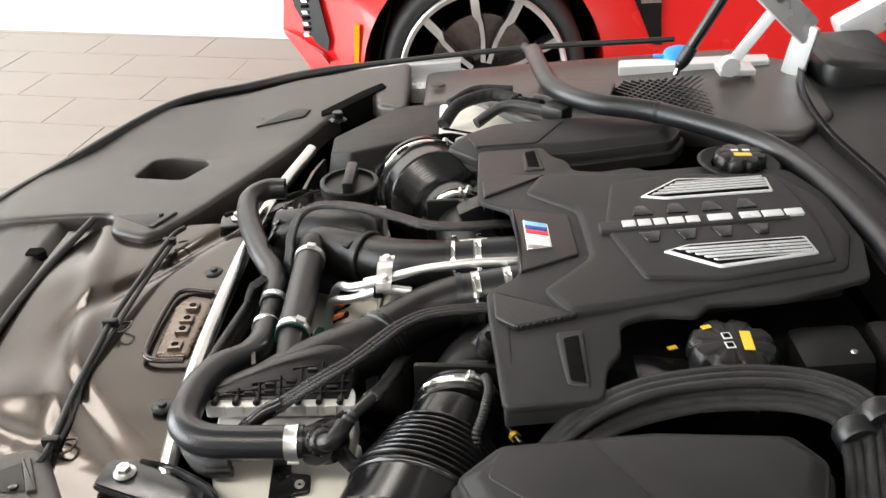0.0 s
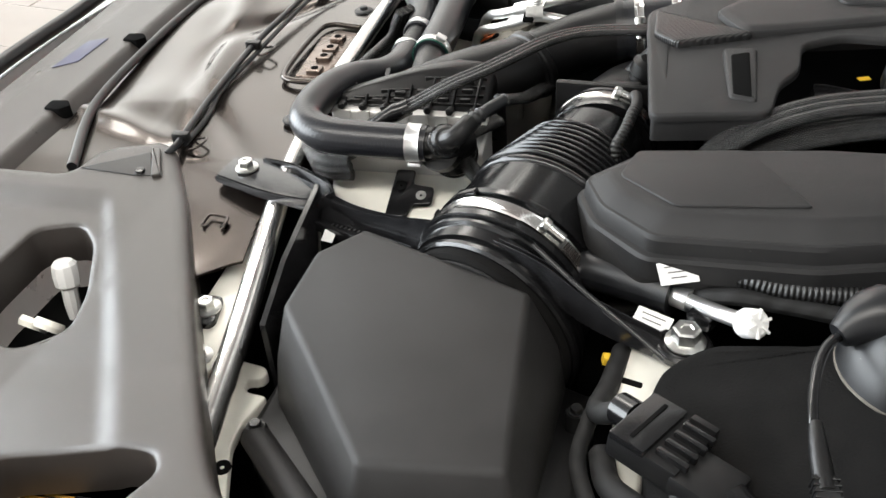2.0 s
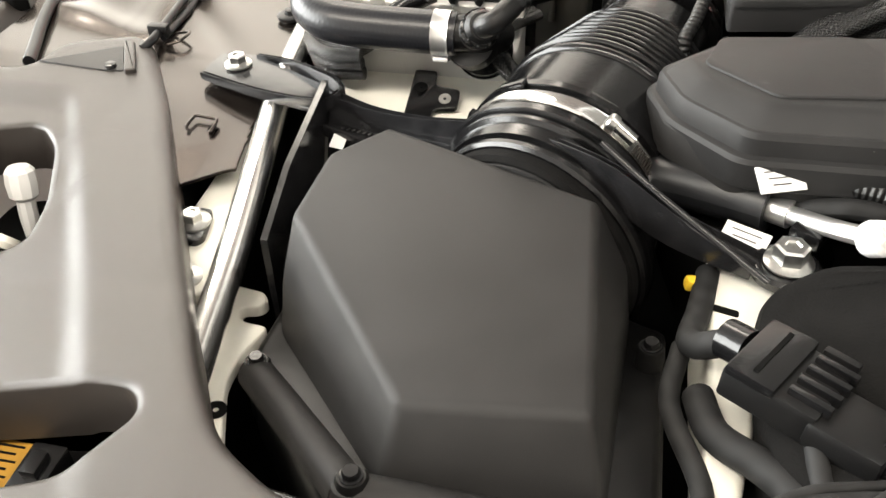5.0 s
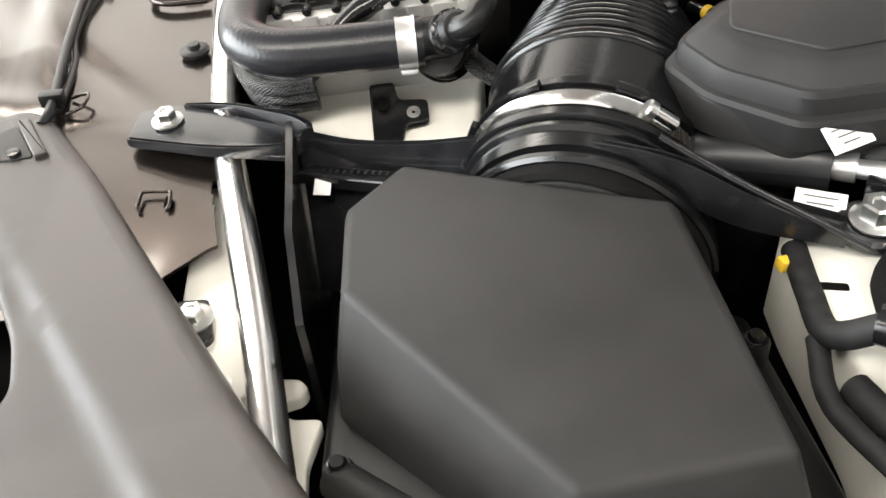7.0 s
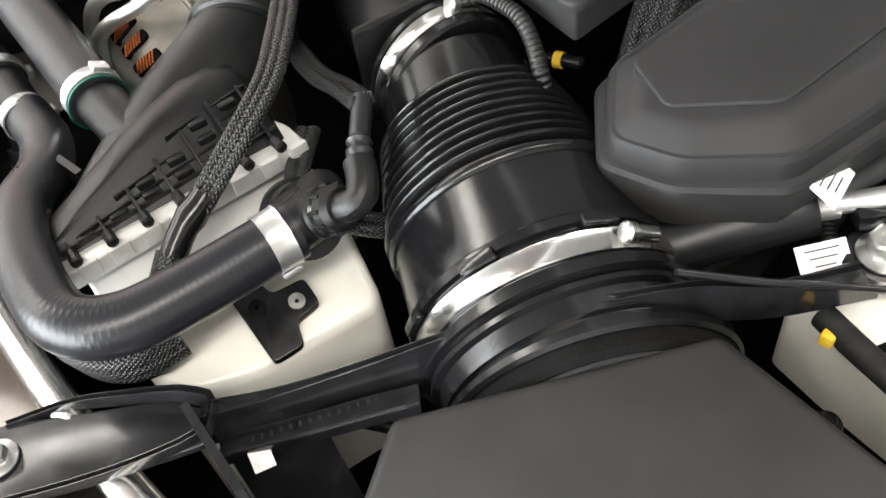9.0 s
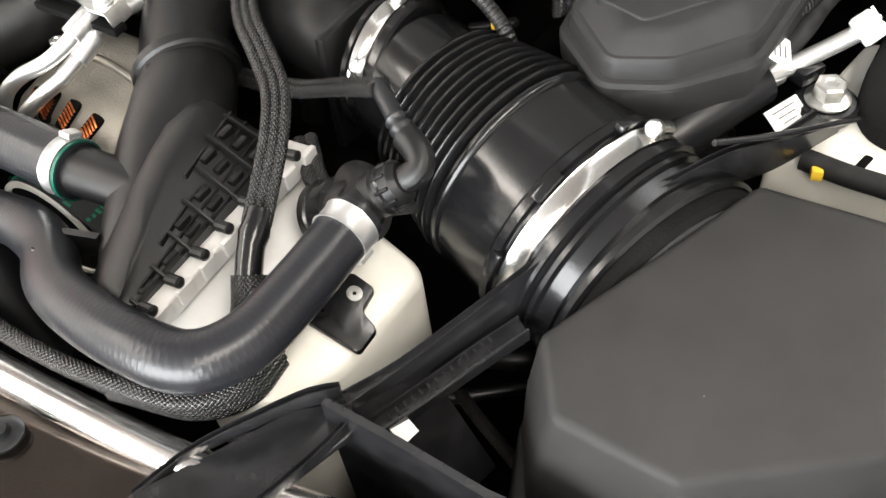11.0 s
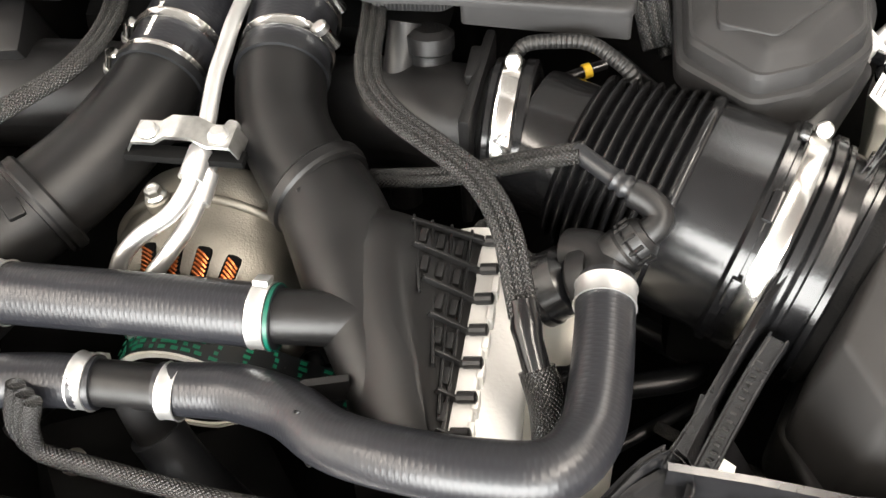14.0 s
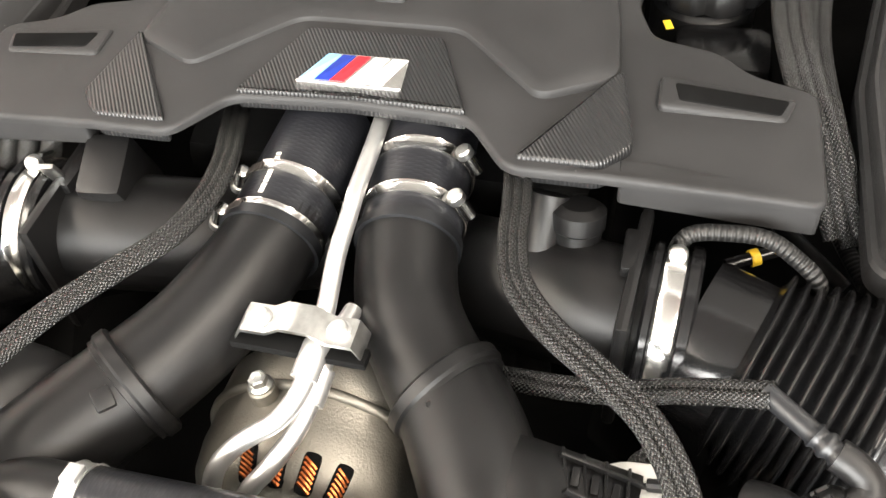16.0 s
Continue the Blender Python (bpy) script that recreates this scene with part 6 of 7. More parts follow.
sill = thing("wing_rail", "white painted body rail under the hinge", "car body")
box("rail", 0.30, 0.045, 0.06, pose(0.50, 0.700, 0.842, 0, -4, -8), M_SILVER, sill, bevel=0.006)
bcap = thing("washer_cap", "bright blue washer bottle cap", "cap")
lathe("cap", [(0.004, -0.004), (0.030, -0.003), (0.032, 0.002), (0.029, 0.010), (0.022, 0.014), (0.004, 0.015)], (0.475, 0.735, 0.868), (-0.1, -0.15, 1), M_BLUE, bcap, seg=28)
box("pull_tab", 0.030, 0.012, 0.004, pose(0.440, 0.735, 0.870), M_BLUE, bcap, bevel=0.001)
hinge = thing("hinge_assembly", "white painted bonnet hinge with its link arms", "hinge")
box("link_arm", 0.16, 0.012, 0.022, along((0.545, 0.600, 0.895), (0.610, 0.570, 1.010)), M_SILVER, hinge, bevel=0.004)
lathe("pivot", [(0.006, -0.012), (0.018, -0.012), (0.018, 0.012), (0.006, 0.012)], (0.545, 0.60, 0.893), (0, 1, 0), M_SILVER, hinge, seg=24)
box("foot", 0.070, 0.05, 0.012, pose(0.560, 0.615, 0.882), M_SILVER, hinge, bevel=0.003)
box("bent_arm", 0.19, 0.014, 0.052, along((0.545, 0.515, 1.075), (0.680, 0.580, 0.960)), M_SILVER, hinge, bevel=0.006)
box("lower_arm", 0.10, 0.014, 0.046, along((0.675, 0.580, 0.965), (0.665, 0.590, 0.885)), M_SILVER, hinge, bevel=0.006)
lathe("rivet", [(0.002, -0.002), (0.009, -0.002), (0.009, 0.002), (0.004, 0.004)], (0.600, 0.532, 1.035), (0, -1, 0), M_ZINC, hinge, seg=18)
strut = thing("gas_strut", "black gas strut holding the bonnet open", "gas strut")
tube("rod", [(0.445, 0.617, 0.872), (0.456, 0.617, 0.900)], 0.005, M_STEEL, strut, seg=14)
tube("cylinder", [(0.452, 0.617, 0.892), (0.520, 0.617, 1.022), (0.600, 0.617, 1.172)], 0.0105, M_GLOSSY, strut, seg=20)
tube("boot", [(0.449, 0.617, 0.884, 0.007), (0.456, 0.617, 0.898, 0.0125), (0.470, 0.617, 0.925, 0.0125)], 0.0125, M_RUBBER, strut, seg=18)

# Unseen liner; its grey is made up to brighten reflections below.
M_LINER = mat("grey liner felt", (0.13, 0.125, 0.118), 0.9, spec=0.15, var=0.25, bump=0.8, bscale=500, vscale=30)
bonnet = thing("bonnet", "pale silver bonnet standing open with an unseen reflecting liner", "bonnet")
bmx = pose(0.82, 0, 0.985, 0, 62, 0)
box("outer_skin", 1.30, 1.56, 0.008, bmx @ pose(-0.65, 0, 0.030), M_SILVER, bonnet, bevel=0.003)
box("inner_frame", 1.26, 1.50, 0.020, bmx @ pose(-0.65, 0, 0.012), M_SILVER, bonnet, bevel=0.006)
box("liner", 1.06, 1.18, 0.012, bmx @ pose(-0.66, 0, -0.005), M_LINER, bonnet, "unseen liner, grey to brighten reflections", bevel=0.005)
tube("edge_seal", [tuple(bmx @ Vector((-0.02, y, -0.004))) for y in (-0.7, -0.3, 0, 0.3, 0.7)], 0.009, M_RUBBER, bonnet, seg=12)

cowl = thing("cowl", "black plastic cowl under the windscreen", "cowl", kind="structure")
slab("deck", [(0.575, -0.66), (0.575, 0.40), (0.60, 0.62), (0.80, 0.70), (0.84, 0.0), (0.80, -0.70)], 0.80, 0.858, M_PLASTIC, cowl, r=0.02, bevel=0.006, top=lambda x, y: 0.25 * max(0, x - 0.66))
ribbon("ridge", [(0.705, 0.66, 0.905), (0.652, 0.50, 0.890), (0.640, 0.33, 0.882), (0.655, 0.15, 0.882), (0.665, -0.10, 0.882), (0.665, -0.4, 0.88)], [0.012] * 6, [0.05] * 6, M_PLASTIC, cowl)
slab("corner_block", [(0.70, 0.52), (0.70, 0.70), (0.86, 0.72), (0.86, 0.48)], 0.84, 0.925, M_PLASTIC, cowl, r=0.03, bevel=0.02)
M_GLASS = mat("dark tinted glass", (0.02, 0.022, 0.022), 0.04, var=0.05, rvar=0.01, spec=0.8)
screen = thing("windscreen", "sloping dark windscreen glass", "windscreen")
box("glass", 0.95, 1.42, 0.006, pose(0.83, 0, 0.930, 0, -30, 0) @ pose(0.475, 0, 0), M_GLASS, screen, bevel=0.001)
for s in (-1, 1):
    pillar = thing("screen_pillar", "dark body pillar beside the windscreen", "car body", "screen pillars")
    box("pillar", 1.1, 0.06, 0.06, pose(0.80, 0.74 * s, 0.930, 0, -30, 0) @ pose(0.5, 0, 0), M_SILVER, pillar, bevel=0.012)

# wings of the car and its body down to the floor
for s in (-1, 1):
    wing = thing("car_wing", "pale silver front wing of the car", "car body", "car wings")
    box("panel", 1.55, 0.06, 0.50, pose(0.55, 0.900 * s, 0.545, 4 * s, -2, 0), M_SILVER, wing, bevel=0.02)
nose = thing("car_nose", "pale silver nose of the car below the seal", "car body")
ribbon("nose", [(0.02, -0.90, 0.80), (-0.30, -0.885, 0.765), (-0.58, -0.785, 0.728), (-0.74, -0.56, 0.700), (-0.85, -0.30, 0.688), (-0.885, 0.0, 0.685), (-0.85, 0.30, 0.688), (-0.74, 0.575, 0.708), (-0.59, 0.805, 0.755), (-0.30, 0.915, 0.786), (0.02, 0.915, 0.812)], [0.035] * 11, [0.45] * 11, M_SILVER, nose)

# long rubber seal round the back of the bay
bulk = thing("bulkhead_seal", "thick black rubber seal curving round the engine bay", "seal")
tube("bulb", [(0.236, -0.83, 0.852), (0.240, -0.79, 0.856), (0.247, -0.742, 0.858), (0.262, -0.685, 0.861), (0.294, -0.628, 0.866), (0.35, -0.565, 0.870), (0.45, -0.44, 0.878), (0.54, -0.27, 0.886), (0.574, -0.10, 0.889), (0.568, 0.04, 0.890), (0.538, 0.185, 0.891), (0.480, 0.285, 0.891), (0.364, 0.385, 0.891), (0.262, 0.440, 0.888), (0.200, 0.520, 0.885), (0.182, 0.62, 0.884), (0.172, 0.730, 0.884)], 0.0175, M_RUBBER, bulk, seg=24, step=0.012)
lathe("joint_sleeve", [(0.0175, -0.004), (0.0185, -0.003), (0.0185, 0.003), (0.0175, 0.004)], (0.364, 0.385, 0.891), (0.8, -0.4, 0), M_RUBBER, bulk, seg=28, closed=True)
tube("split_tail", [(0.175, 0.710, 0.884, 0.012), (0.166, 0.745, 0.880, 0.010), (0.156, 0.772, 0.884, 0.008)], 0.010, M_RUBBER, bulk, seg=14)

# ---- caps and tanks ----
oil = thing("oil_filler", "black ribbed filler cap with a yellow label", "cap")
lathe("recess", [(0.040, -0.006), (0.056, 0.004), (0.060, 0.005), (0.056, 0.007), (0.044, 0.001), (0.040, 0.000)], (0.452, 0.190, 0.884), (0.05, 0, 1), M_COVER, oil, seg=44, closed=True)


def lobed(name, r, h, n, depth, at, material, parent):
    """A cap whose rim is scalloped into n grips."""
    prof = [(0.2, 0), (1.0, 0.0), (1.03, 0.25), (1.0, 0.75), (0.93, 0.95), (0.80, 1.0), (0.1, 1.02)]
    seg, verts, faces = n * 12, [], []
    for f, hh in prof:
        for k in range(seg):
            w = 2 * math.pi * k / seg
            dip = max(0.0, math.cos(n * w)) ** 2
            rr = r * f * (1 - depth * dip * (f > 0.7))
            verts.append((at[0] + rr * math.cos(w), at[1] + rr * math.sin(w), at[2] + h * hh - h * 0.16 * dip * (0.9 < f < 0.96)))
    for i in range(len(prof) - 1):
        for k in range(seg):
            faces.append((i * seg + k, i * seg + (k + 1) % seg, (i + 1) * seg + (k + 1) % seg, (i + 1) * seg + k))
    faces += [tuple(range(seg)), tuple((len(prof) - 1) * seg + k for k in range(seg))]
    return link(name, verts, faces, material, parent, angle=40)


lobed("cap", 0.036, 0.022, 8, 0.10, (0.452, 0.188, 0.884), M_PLASTIC, oil)
box("yellow_label", 0.024, 0.010, 0.0008, pose(0.452, 0.180, 0.9066, 0, 0, -4), M_YELLOW, oil, bevel=0)
for k in range(2):
    box("white_symbol", 0.010, 0.006, 0.0006, pose(0.444 + 0.016 * k, 0.195, 0.9066), M_WHITE, oil, bevel=0)
tank = thing("coolant_tank", "black coolant tank with a scalloped screw cap", "coolant tank")
lathe("neck", [(0.030, -0.06), (0.042, -0.05), (0.042, 0.0), (0.038, 0.004), (0.030, 0.004)], (0.340, -0.226, 0.838), (0, 0, 1), M_PLASTIC, tank, seg=36)
cap = lobed("cap", 0.047, 0.026, 8, 0.10, (0.342, -0.228, 0.846), M_PLASTIC, tank)
box("yellow_label", 0.011, 0.034, 0.0008, pose(0.356, -0.229, 0.8734, 0, 0, -4), M_YELLOW, cap, bevel=0)
for k in range(2):
    bm = bmesh.new()
    block(bm, 0.010, 0.011, 0.0006, pose(0.336, -0.220 - 0.017 * k, 0.8734, 0, 0, 6), 0)
    part("white_symbol", bm, M_WHITE, cap)
    box("symbol_centre", 0.007, 0.0075, 0.0006, pose(0.336, -0.220 - 0.017 * k, 0.8738, 0, 0, 6), M_DARK, cap, bevel=0)
for (ax_, ay_, az_) in ((0.318, -0.202, 0.8726), (0.284, -0.202, 0.845)):
    box("yellow_arrow", 0.011, 0.006, 0.001, pose(ax_, ay_, az_, 0, 0, 20), M_YELLOW, cap, bevel=0)
box("shoulder", 0.075, 0.075, 0.07, pose(0.268, -0.245, 0.806, 0, 8, 0), M_GLOSSY, tank, bevel=0.012)
rock = thing("valve_cover", "black moulded housing beside the coolant cap", "housing")
box("lump", 0.082, 0.078, 0.075, pose(0.455, -0.215, 0.822, 0, -4, 0), M_PLASTIC, rock, bevel=0.016)
box("lump_rear", 0.090, 0.085, 0.070, pose(0.546, -0.210, 0.824, 0, 3, 0), M_PLASTIC, rock, bevel=0.016)
lathe("rivet", [(0.001, 0), (0.004, 0), (0.003, 0.0015), (0.001, 0.0015)], (0.470, -0.235, 0.861), (0, 0, 1), M_ZINC, rock, seg=12)
fcap = thing("filler_cap", "round black filler cap with a raised grip", "cap")
lathe("cap", [(0.010, -0.05), (0.040, -0.045), (0.042, -0.012), (0.045, -0.010), (0.046, 0.006), (0.043, 0.008), (0.039, 0.008), (0.037, 0.002), (0.004, 0.002)], (-0.152, 0.262, 0.828), (0, -0.05, 1), M_PLASTIC, fcap, seg=40)
box("grip", 0.018, 0.082, 0.026, pose(-0.150, 0.262, 0.838), M_PLASTIC, fcap, bevel=0.006)

# engine parts glimpsed below the cover
eng = thing("ignition_part", "grey moulded ignition housing under the cover", "housing")
box("housing", 0.05, 0.036, 0.07, pose(0.052, 0.178, 0.805, 0, -22, 8), M_PLASTIC, eng, bevel=0.008)
lathe("spigot", [(0.006, -0.02), (0.017, -0.02), (0.018, 0.0), (0.016, 0.03), (0.008, 0.032)], (0.020, 0.176, 0.775), (-0.6, 0.1, 0.6), M_PLASTIC, eng, seg=24)
for k, (ey, rr) in enumerate(((0.235, 0.008), (0.255, 0.0075), (0.272, 0.007), (-0.145, 0.013))):
    st = thing("braided_hose", "short braided hose rising under the cover", "hose", "short braided hoses")
    tube("sleeve", [(0.010, ey, 0.70), (0.030, ey + 0.004, 0.78), (0.070, ey, 0.835)], rr, M_BRAID if k < 3 else M_PLASTIC, st, seg=14)
st = thing("steel_tab", "bent bright steel tab under the cover", "bracket")
box("strip", 0.004, 0.012, 0.07, pose(0.036, 0.212, 0.812, 0, -24, 10), M_ZINC, st, bevel=0.001)
box("foot", 0.004, 0.026, 0.018, pose(0.016, 0.213, 0.775, 0, -30, 5), M_ZINC, st, bevel=0.001)
coilp = thing("vent_spigot", "black plastic spigot on the intake elbow", "hose connector")
lathe("spigot", [(0.006, -0.05), (0.0165, -0.05), (0.0165, -0.004), (0.0185, -0.002), (0.0185, 0.010), (0.012, 0.014)], (0.060, -0.165, 0.822), (0.3, 0, 1), M_PLASTIC, coilp, seg=28)
ysen = thing("yellow_sensor", "small black sensor with a yellow collar", "sensor")
lathe("body", [(0.002, -0.02), (0.0047, -0.02), (0.0047, 0.016), (0.002, 0.018)], (0.082, -0.283, 0.788), (0.4, -0.8, 0.1), M_GLOSSY, ysen, seg=18)
lathe("yellow_collar", [(0.0045, -0.003), (0.006, -0.003), (0.006, 0.003), (0.0045, 0.003)], (0.082, -0.283, 0.788), (0.4, -0.8, 0.1), M_YELLOW, ysen, seg=18, closed=True)
rnd = random.Random(4)
for k in range(26):
    x, y = rnd.uniform(-0.26, 0.30), rnd.choice((-1, 1)) * rnd.uniform(0.05, 0.48)
    if -0.30 < y < 0.30 and x > 0.06:
        continue
    cb = thing("hidden_cable", "dark cable deep in the engine bay", "cable", "hidden cables")
    z = rnd.uniform(0.58, 0.66)
    tube("jacket", [(x, y, z), (x + rnd.uniform(-0.08, 0.08), y + rnd.uniform(-0.1, 0.1), z + rnd.uniform(0, 0.04)), (x + rnd.uniform(-0.15, 0.15), y + rnd.uniform(-0.15, 0.15), z)], rnd.uniform(0.005, 0.012), rnd.choice((M_LOOM, M_RUBBER, M_BRAID)), cb, seg=10)
# Made-up lumps fill the bay's depth, with its shade in their colour.
for s in (-1, 1):
    for k, (bx, by, bz) in enumerate(((-0.02, 0.40, 0.66), (0.10, 0.42, 0.70), (-0.24, 0.05, 0.62), (0.03, 0.25, 0.66))):
        lump = thing("engine_casting", "made-up near-black lump filling the depth of the engine bay", "engine part", "dark castings")
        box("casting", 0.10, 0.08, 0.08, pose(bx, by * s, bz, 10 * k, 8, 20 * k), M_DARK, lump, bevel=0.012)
        lathe("bolt_boss", [(0.010, 0.03), (0.010, 0.052), (0.007, 0.054), (0.001, 0.054)], (bx, by * s, bz), (0, 0.1, 1), M_CAST, lump, seg=16)
# cluster of harness and valves on the far side
for k, pts in enumerate(([(-0.01, 0.52, 0.82), (0.02, 0.575, 0.838), (0.08, 0.60, 0.846), (0.13, 0.57, 0.846)], [(0.05, 0.50, 0.83), (0.10, 0.53, 0.850), (0.15, 0.50, 0.858), (0.19, 0.46, 0.860)], [(0.00, 0.60, 0.83), (0.05, 0.64, 0.842), (0.12, 0.63, 0.845)])):
    fh = thing("wiring_harness", "black taped harness on the far strut tower", "cable", "far harnesses")
    tube("sleeve", pts, 0.012 - 0.002 * k, (M_TAPE, M_LOOM, M_TAPE)[k], fh, seg=14)
ft = thing("strut_tower", "pale painted strut tower on the far side", "car body")
slab("rail", [(-0.02, 0.50), (0.16, 0.46), (0.20, 0.52), (0.13, 0.655), (-0.02, 0.665)], 0.72, 0.806, M_CREAM, ft, r=0.01, bevel=0.006)
fm = thing("far_valve", "black ribbed connector by the bulkhead seal", "connector")
tube("ribbed", [(0.120, 0.545, 0.850), (0.165, 0.500, 0.858)], 0.0125, M_GLOSSY, fm, seg=18, step=0.0015, rfun=lambda s: 1 + 0.14 * math.sin(s * 1100))
box("head", 0.045, 0.035, 0.026, pose(0.190, 0.470, 0.862, 0, 0, -40), M_PLASTIC, fm, bevel=0.006)

# ---- the red car parked beyond ----
M_REDP = mat("red paint", (0.72, 0.012, 0.012), 0.25, var=0.04, coat=0.8, vscale=3)
M_AMBER = mat("amber plastic", (0.9, 0.33, 0.0), 0.3, var=0.1)
M_TYRE = mat("tyre rubber", (0.022, 0.022, 0.023), 0.6, var=0.3, vscale=40)
RW = Vector((0.14, 2.17, 0.37))
red = thing("red_car", "bright red car with black and silver wheels", "car")
out = [(-0.44, 0.22), (-0.28, 0.22)] + [(RW.x + 0.435 * math.cos(radians(a)), RW.z + 0.435 * math.sin(radians(a))) for a in range(196, -21, -8)] + [(0.58, 0.22), (3.6, 0.22), (3.6, 1.15), (0.9, 1.06), (-0.38, 0.95), (-0.58, 0.70), (-0.61, 0.50), (-0.50, 0.37)]
bm = bmesh.new()
vs = [bm.verts.new((x, 0, z)) for x, z in out]
es = [bm.edges.new((vs[i - 1], vs[i])) for i in range(len(vs))]
bmesh.ops.triangle_fill(bm, use_beauty=True, edges=es)
for _ in range(3):
    bmesh.ops.subdivide_edges(bm, edges=[e for e in bm.edges if e.calc_length() > 0.12], cuts=1)
    bmesh.ops.triangulate(bm, faces=[f for f in bm.faces if len(f.verts) > 3])
rim = [e for e in bm.edges if e.is_boundary]
ex = bmesh.ops.extrude_edge_only(bm, edges=rim)
back = {g for g in ex["geom"] if isinstance(g, bmesh.types.BMVert)}
for v in bm.verts:
    flare = 0.035 * math.exp(-((math.hypot(v.co.x - RW.x, v.co.z - RW.z) - 0.44) / 0.06) ** 2)
    v.co.y = 2.06 + 1.1 * max(0, -0.30 - v.co.x) ** 1.6 - flare + 0.10 * max(0, v.co.z - 0.8) + (0.30 if v in back else 0)
part("body_side", bm, M_REDP, red, angle=50)
box("front_face", 0.10, 1.5, 0.5, pose(-0.50, 3.0, 0.60), M_REDP, red, bevel=0.04)
box("bonnet_top", 2.0, 1.7, 0.06, pose(0.4, 2.95, 0.98, 0, -4, 0), M_REDP, red, bevel=0.02)
# Solid near-black block paints the shade inside the wheel arch.
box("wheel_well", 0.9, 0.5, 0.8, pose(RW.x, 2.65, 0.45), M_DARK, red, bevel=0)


def on_side(x, z, d=0.0):
    return (x, 2.06 + 1.1 * max(0, -0.30 - x) ** 1.6 + 0.10 * max(0, z - 0.8) - d, z)


def patch(name, pts, material, parent, d=0.006, label=""):
    """A thin raised piece on the side of the red car."""
    f, b = [on_side(x, z, d) for x, z in pts], [on_side(x, z, -0.02) for x, z in pts]
    n = len(pts)
    return link(name, f + b, [tuple(range(n)), tuple(range(n, 2 * n))] + [(i, (i + 1) % n, n + (i + 1) % n, n + i) for i in range(n)], material, parent, label)


vent = patch("front_vent", [(-0.555, 0.70), (-0.545, 0.60), (-0.47, 0.485), (-0.425, 0.46), (-0.415, 0.50), (-0.455, 0.70)], M_GLOSSY, red, 0.02, "black honeycomb corner vent")
for k in range(10):
    z = 0.50 + 0.02 * k
    patch("vent_cell", [(-0.515 + 0.004 * k % 0.01, z), (-0.49, z + 0.004), (-0.495, z + 0.014), (-0.517, z + 0.010)], M_DARK if k % 2 else M_ZINC, vent, 0.026)
patch("marker_lamp", [(-0.325, 0.435), (-0.308, 0.437), (-0.296, 0.565), (-0.315, 0.566)], M_AMBER, red, 0.036, "amber side marker")
patch("lower_lip", [(-0.60, 0.50), (-0.50, 0.40), (-0.42, 0.42), (-0.45, 0.455), (-0.55, 0.49)], mat("deep red paint", (0.5, 0.008, 0.01), 0.2, coat=0.8), red, 0.035)
sv = patch("side_vent", [(0.62, 0.72), (0.70, 0.56), (0.74, 0.475), (0.775, 0.47), (0.765, 0.56), (0.755, 0.72)], M_GLOSSY, red, 0.012, "black side vent with a small badge")
patch("vent_badge", [(0.690, 0.615), (0.760, 0.617), (0.756, 0.635), (0.688, 0.633)], M_ZINC, sv, 0.018)
patch("door_gap", [(0.835, 0.25), (0.842, 0.25), (0.842, 1.0), (0.835, 1.0)], M_DARK, red, 0.001)
patch("panel_gap", [(-0.252, 0.40), (-0.248, 0.40), (-0.165, 0.68), (-0.170, 0.68)], M_DARK, red, 0.002)
wh = part("wheel", bmesh.new(), M_TYRE, red)
wh.data.from_pydata(*[[tuple(v) for v in turned([(0.30, -0.10), (0.335, -0.13), (0.362, -0.115), (0.372, -0.08), (0.372, 0.12), (0.30, 0.13)], RW, (0, 1, 0), 64, True)[0]], [], turned([(0.30, -0.10), (0.335, -0.13), (0.362, -0.115), (0.372, -0.08), (0.372, 0.12), (0.30, 0.13)], RW, (0, 1, 0), 64, True)[1]])
wh.data.shade_smooth()
lathe("rim_edge", [(0.286, -0.130), (0.300, -0.136), (0.306, -0.130), (0.300, -0.06), (0.285, -0.06)], RW, (0, 1, 0), M_ALU, wh, "bright machined rim", seg=64, closed=True)
lathe("barrel", [(0.286, -0.07), (0.286, 0.10), (0.280, 0.10), (0.280, -0.07)], RW, (0, 1, 0), M_DARK, wh, seg=48, closed=True)
lathe("brake_disc", [(0.06, -0.012), (0.190, -0.012), (0.190, 0.012), (0.06, 0.012)], RW + Vector((0, 0.0, 0)), (0, 1, 0), mat("worn brake disc", (0.30, 0.27, 0.25), 0.35, metal=1.0, vscale=60), wh, seg=48)
lathe("hub", [(0.01, -0.09), (0.055, -0.088), (0.060, -0.07), (0.060, 0.0)], RW, (0, 1, 0), M_GLOSSY, wh, seg=32)
box("caliper", 0.10, 0.07, 0.17, Matrix.Translation(RW) @ Matrix.Rotation(radians(20), 4, "Y") @ Matrix.Translation((0.165, -0.03, 0.02)), mat("blue caliper paint", (0.01, 0.03, 0.25), 0.3), wh, "dark blue brake caliper", bevel=0.02)
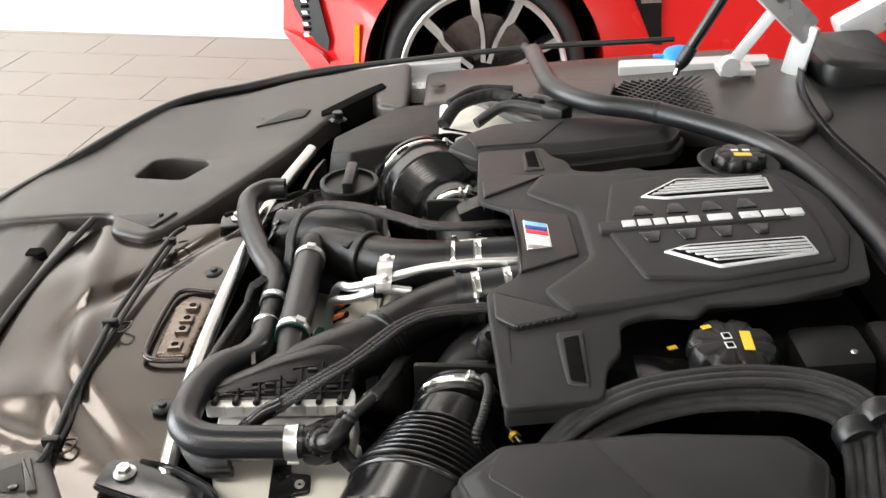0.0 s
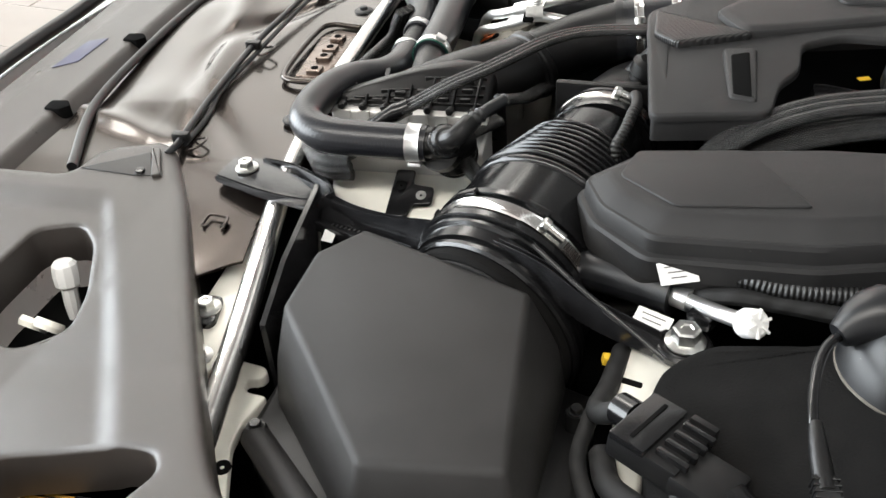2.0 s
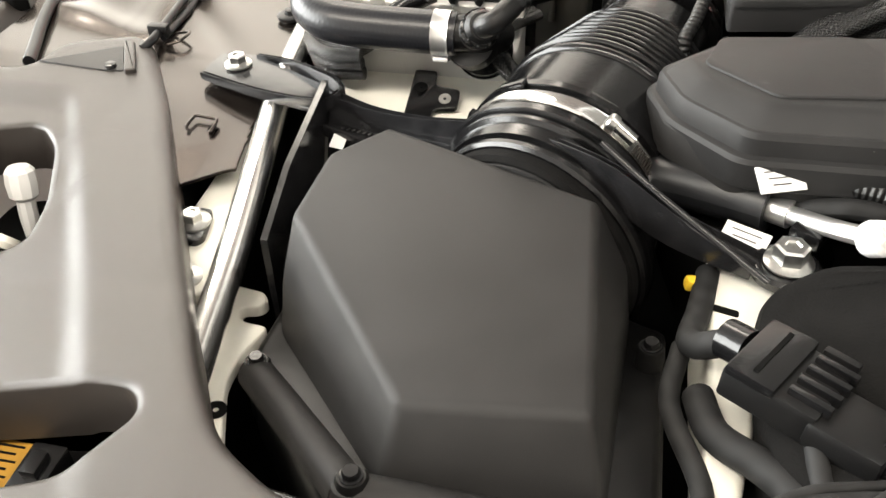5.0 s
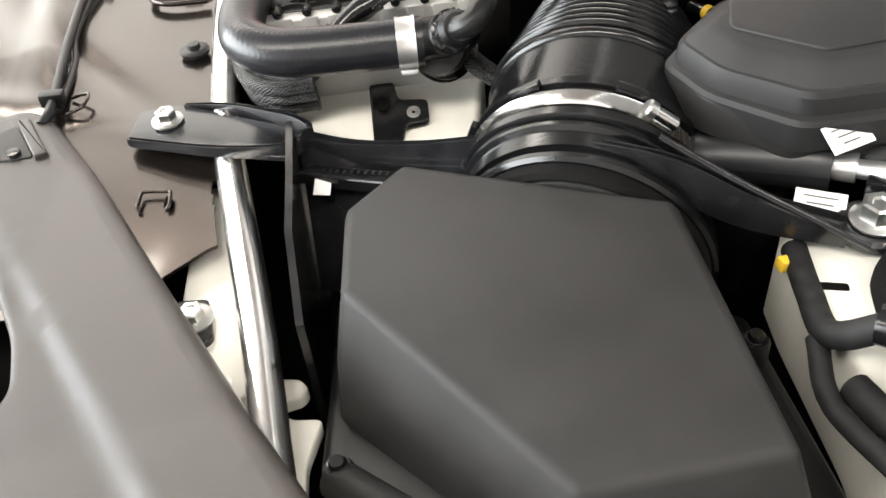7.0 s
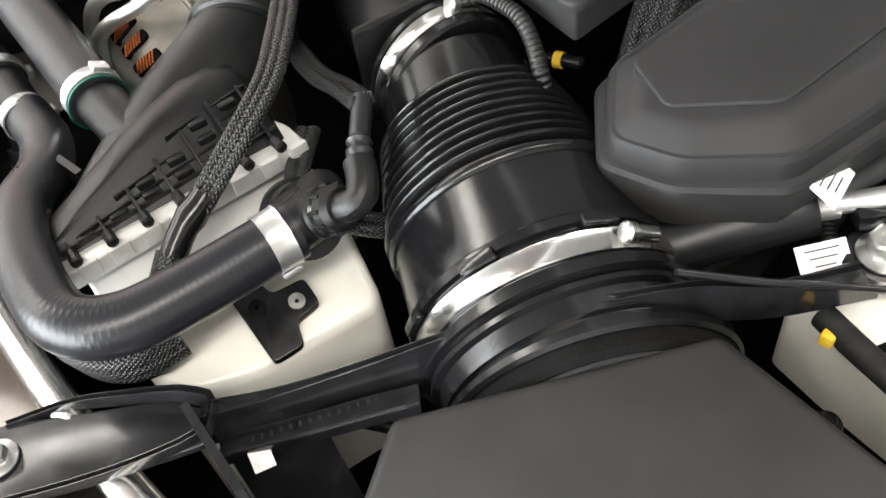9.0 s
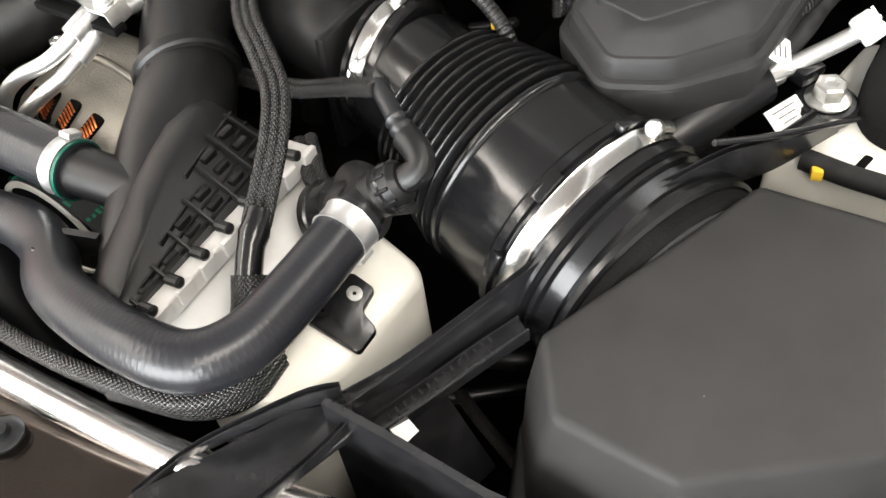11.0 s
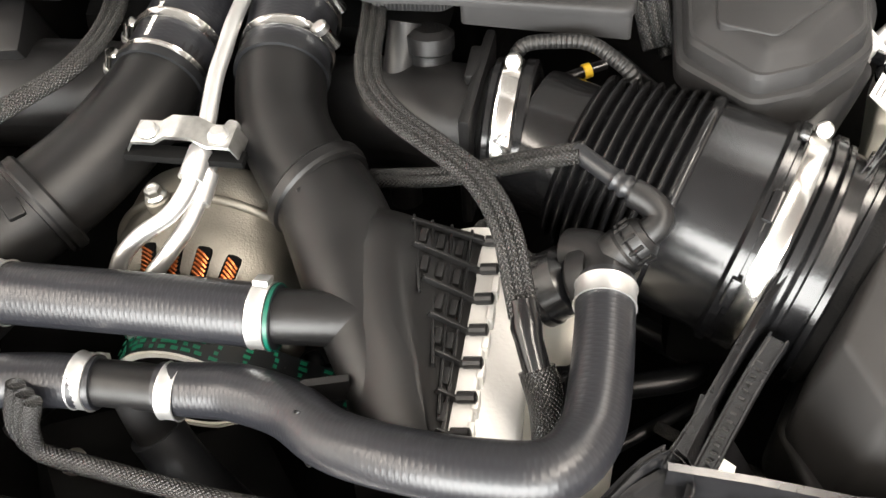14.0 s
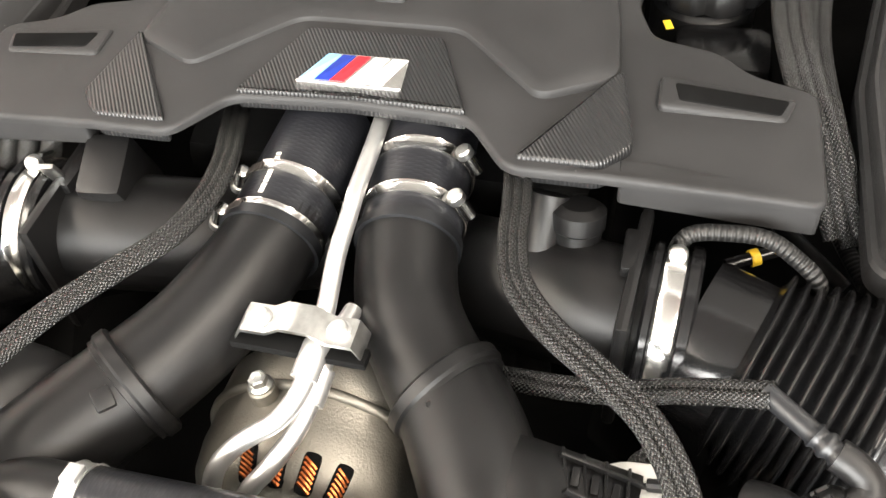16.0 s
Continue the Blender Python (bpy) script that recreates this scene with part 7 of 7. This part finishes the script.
for k in range(5):
    for s in (-1, 1):
        turn = Matrix.Translation(RW) @ Matrix.Rotation(radians(72 * k + 10), 4, "Y")
        v, f = [], []
        line = [(0.010 * s, 0.05), (0.024 * s, 0.13), (0.042 * s, 0.185), (0.060 * s, 0.205), (0.085 * s, 0.285)]
        wid = [0.010, 0.009, 0.010, 0.017, 0.017]
        for (px, pz_), w in zip(line, wid):
            for dx, dy in ((-w, -0.120), (w, -0.120), (w * 1.3, -0.06), (-w * 1.3, -0.06)):
                v.append(turn @ Vector((px + dx, dy, pz_)))
        f = [(i * 4 + j, i * 4 + (j + 1) % 4, i * 4 + 4 + (j + 1) % 4, i * 4 + 4 + j) for i in range(4) for j in range(4)] + [(0, 1, 2, 3), (16, 17, 18, 19)]
        link("spoke", v, f, M_GLOSSY, wh)
        face = [turn @ Vector((px + dx * w, -0.123, pz_)) for (px, pz_), w in zip(line, wid) for dx in (-0.9, 0.9)] + [turn @ Vector((px + dx * w, -0.118, pz_)) for (px, pz_), w in zip(line, wid) for dx in (-0.9, 0.9)]
        ff = [(i * 2, i * 2 + 1, i * 2 + 3, i * 2 + 2) for i in range(4)] + [(10 + i * 2, 10 + i * 2 + 1, 10 + i * 2 + 3, 10 + i * 2 + 2) for i in range(4)]
        link("spoke_face", face, ff, M_ALU, wh, "bright machined spoke face")

# what lies towards the windscreen, drawn to its true length along the car
for ob in (cover, bulk, far_top, grille, tray, sill, hinge, cowl):
    ob.scale.x = 0.94
    ob.location.x = 0.054 * 0.06
cover.rotation_euler.z = radians(1.5)
far_side.scale.x, far_side.location.y = 1.12, -0.026
far_side.location.x, far_box.location.x, far_w.location.x = -0.022, -0.010, -0.020
for ob in (oil, tank, rock, strut, bcap):
    ob.location.x = -0.023
red.scale.x, red.location.x = 0.955, -0.045

# ---- floor tiles: half-bonded, pale joints ----
TL, TW, TG = 0.6, 0.305, 0.006
turn = Matrix.Rotation(radians(-9), 4, "Z")
tile_bm = block(bmesh.new(), TL - TG, TW - TG, 0.010, Matrix.Identity(4), 0.0015)
tile_me = bpy.data.meshes.new("tile")
tile_bm.to_mesh(tile_me)
tile_bm.free()
tile_me.materials.append(M_TILE)
rest_v, rest_f, count = [], [], 0
for i in range(-10, 11):
    for j in range(-18, 19):
        c = turn @ Vector((i * TL + (j % 2) * TL / 2 - 1.27, j * TW + 0.005, 0))
        if not (-6.0 < c.x < 5.4 and -5.2 < c.y < 5.0):
            continue
        if -3.4 < c.x < 1.2 and 0.9 < c.y < 4.3 and count < 290:
            t = new("tile", tile_me)
            t.parent = floor
            t.matrix_parent_inverse = Matrix.Identity(4)
            t.matrix_basis = Matrix.Translation((c.x, c.y, 0.001 + 0.0006 * math.sin(7 * i + 3 * j))) @ turn
            count += 1
        else:
            b = len(rest_v)
            for dx, dy in ((-1, -1), (1, -1), (1, 1), (-1, 1)):
                rest_v.append(c + turn @ Vector((dx * (TL - TG) / 2, dy * (TW - TG) / 2, 0.005)))
            for dx, dy in ((-1, -1), (1, -1), (1, 1), (-1, 1)):
                rest_v.append(c + turn @ Vector((dx * (TL - TG) / 2, dy * (TW - TG) / 2, -0.006)))
            rest_f += [(b, b + 1, b + 2, b + 3)] + [(b + k, b + (k + 1) % 4, b + 4 + (k + 1) % 4, b + 4 + k) for k in range(4)]
tagged(link("tiles", rest_v, rest_f, M_TILE, floor), kind="stuff")
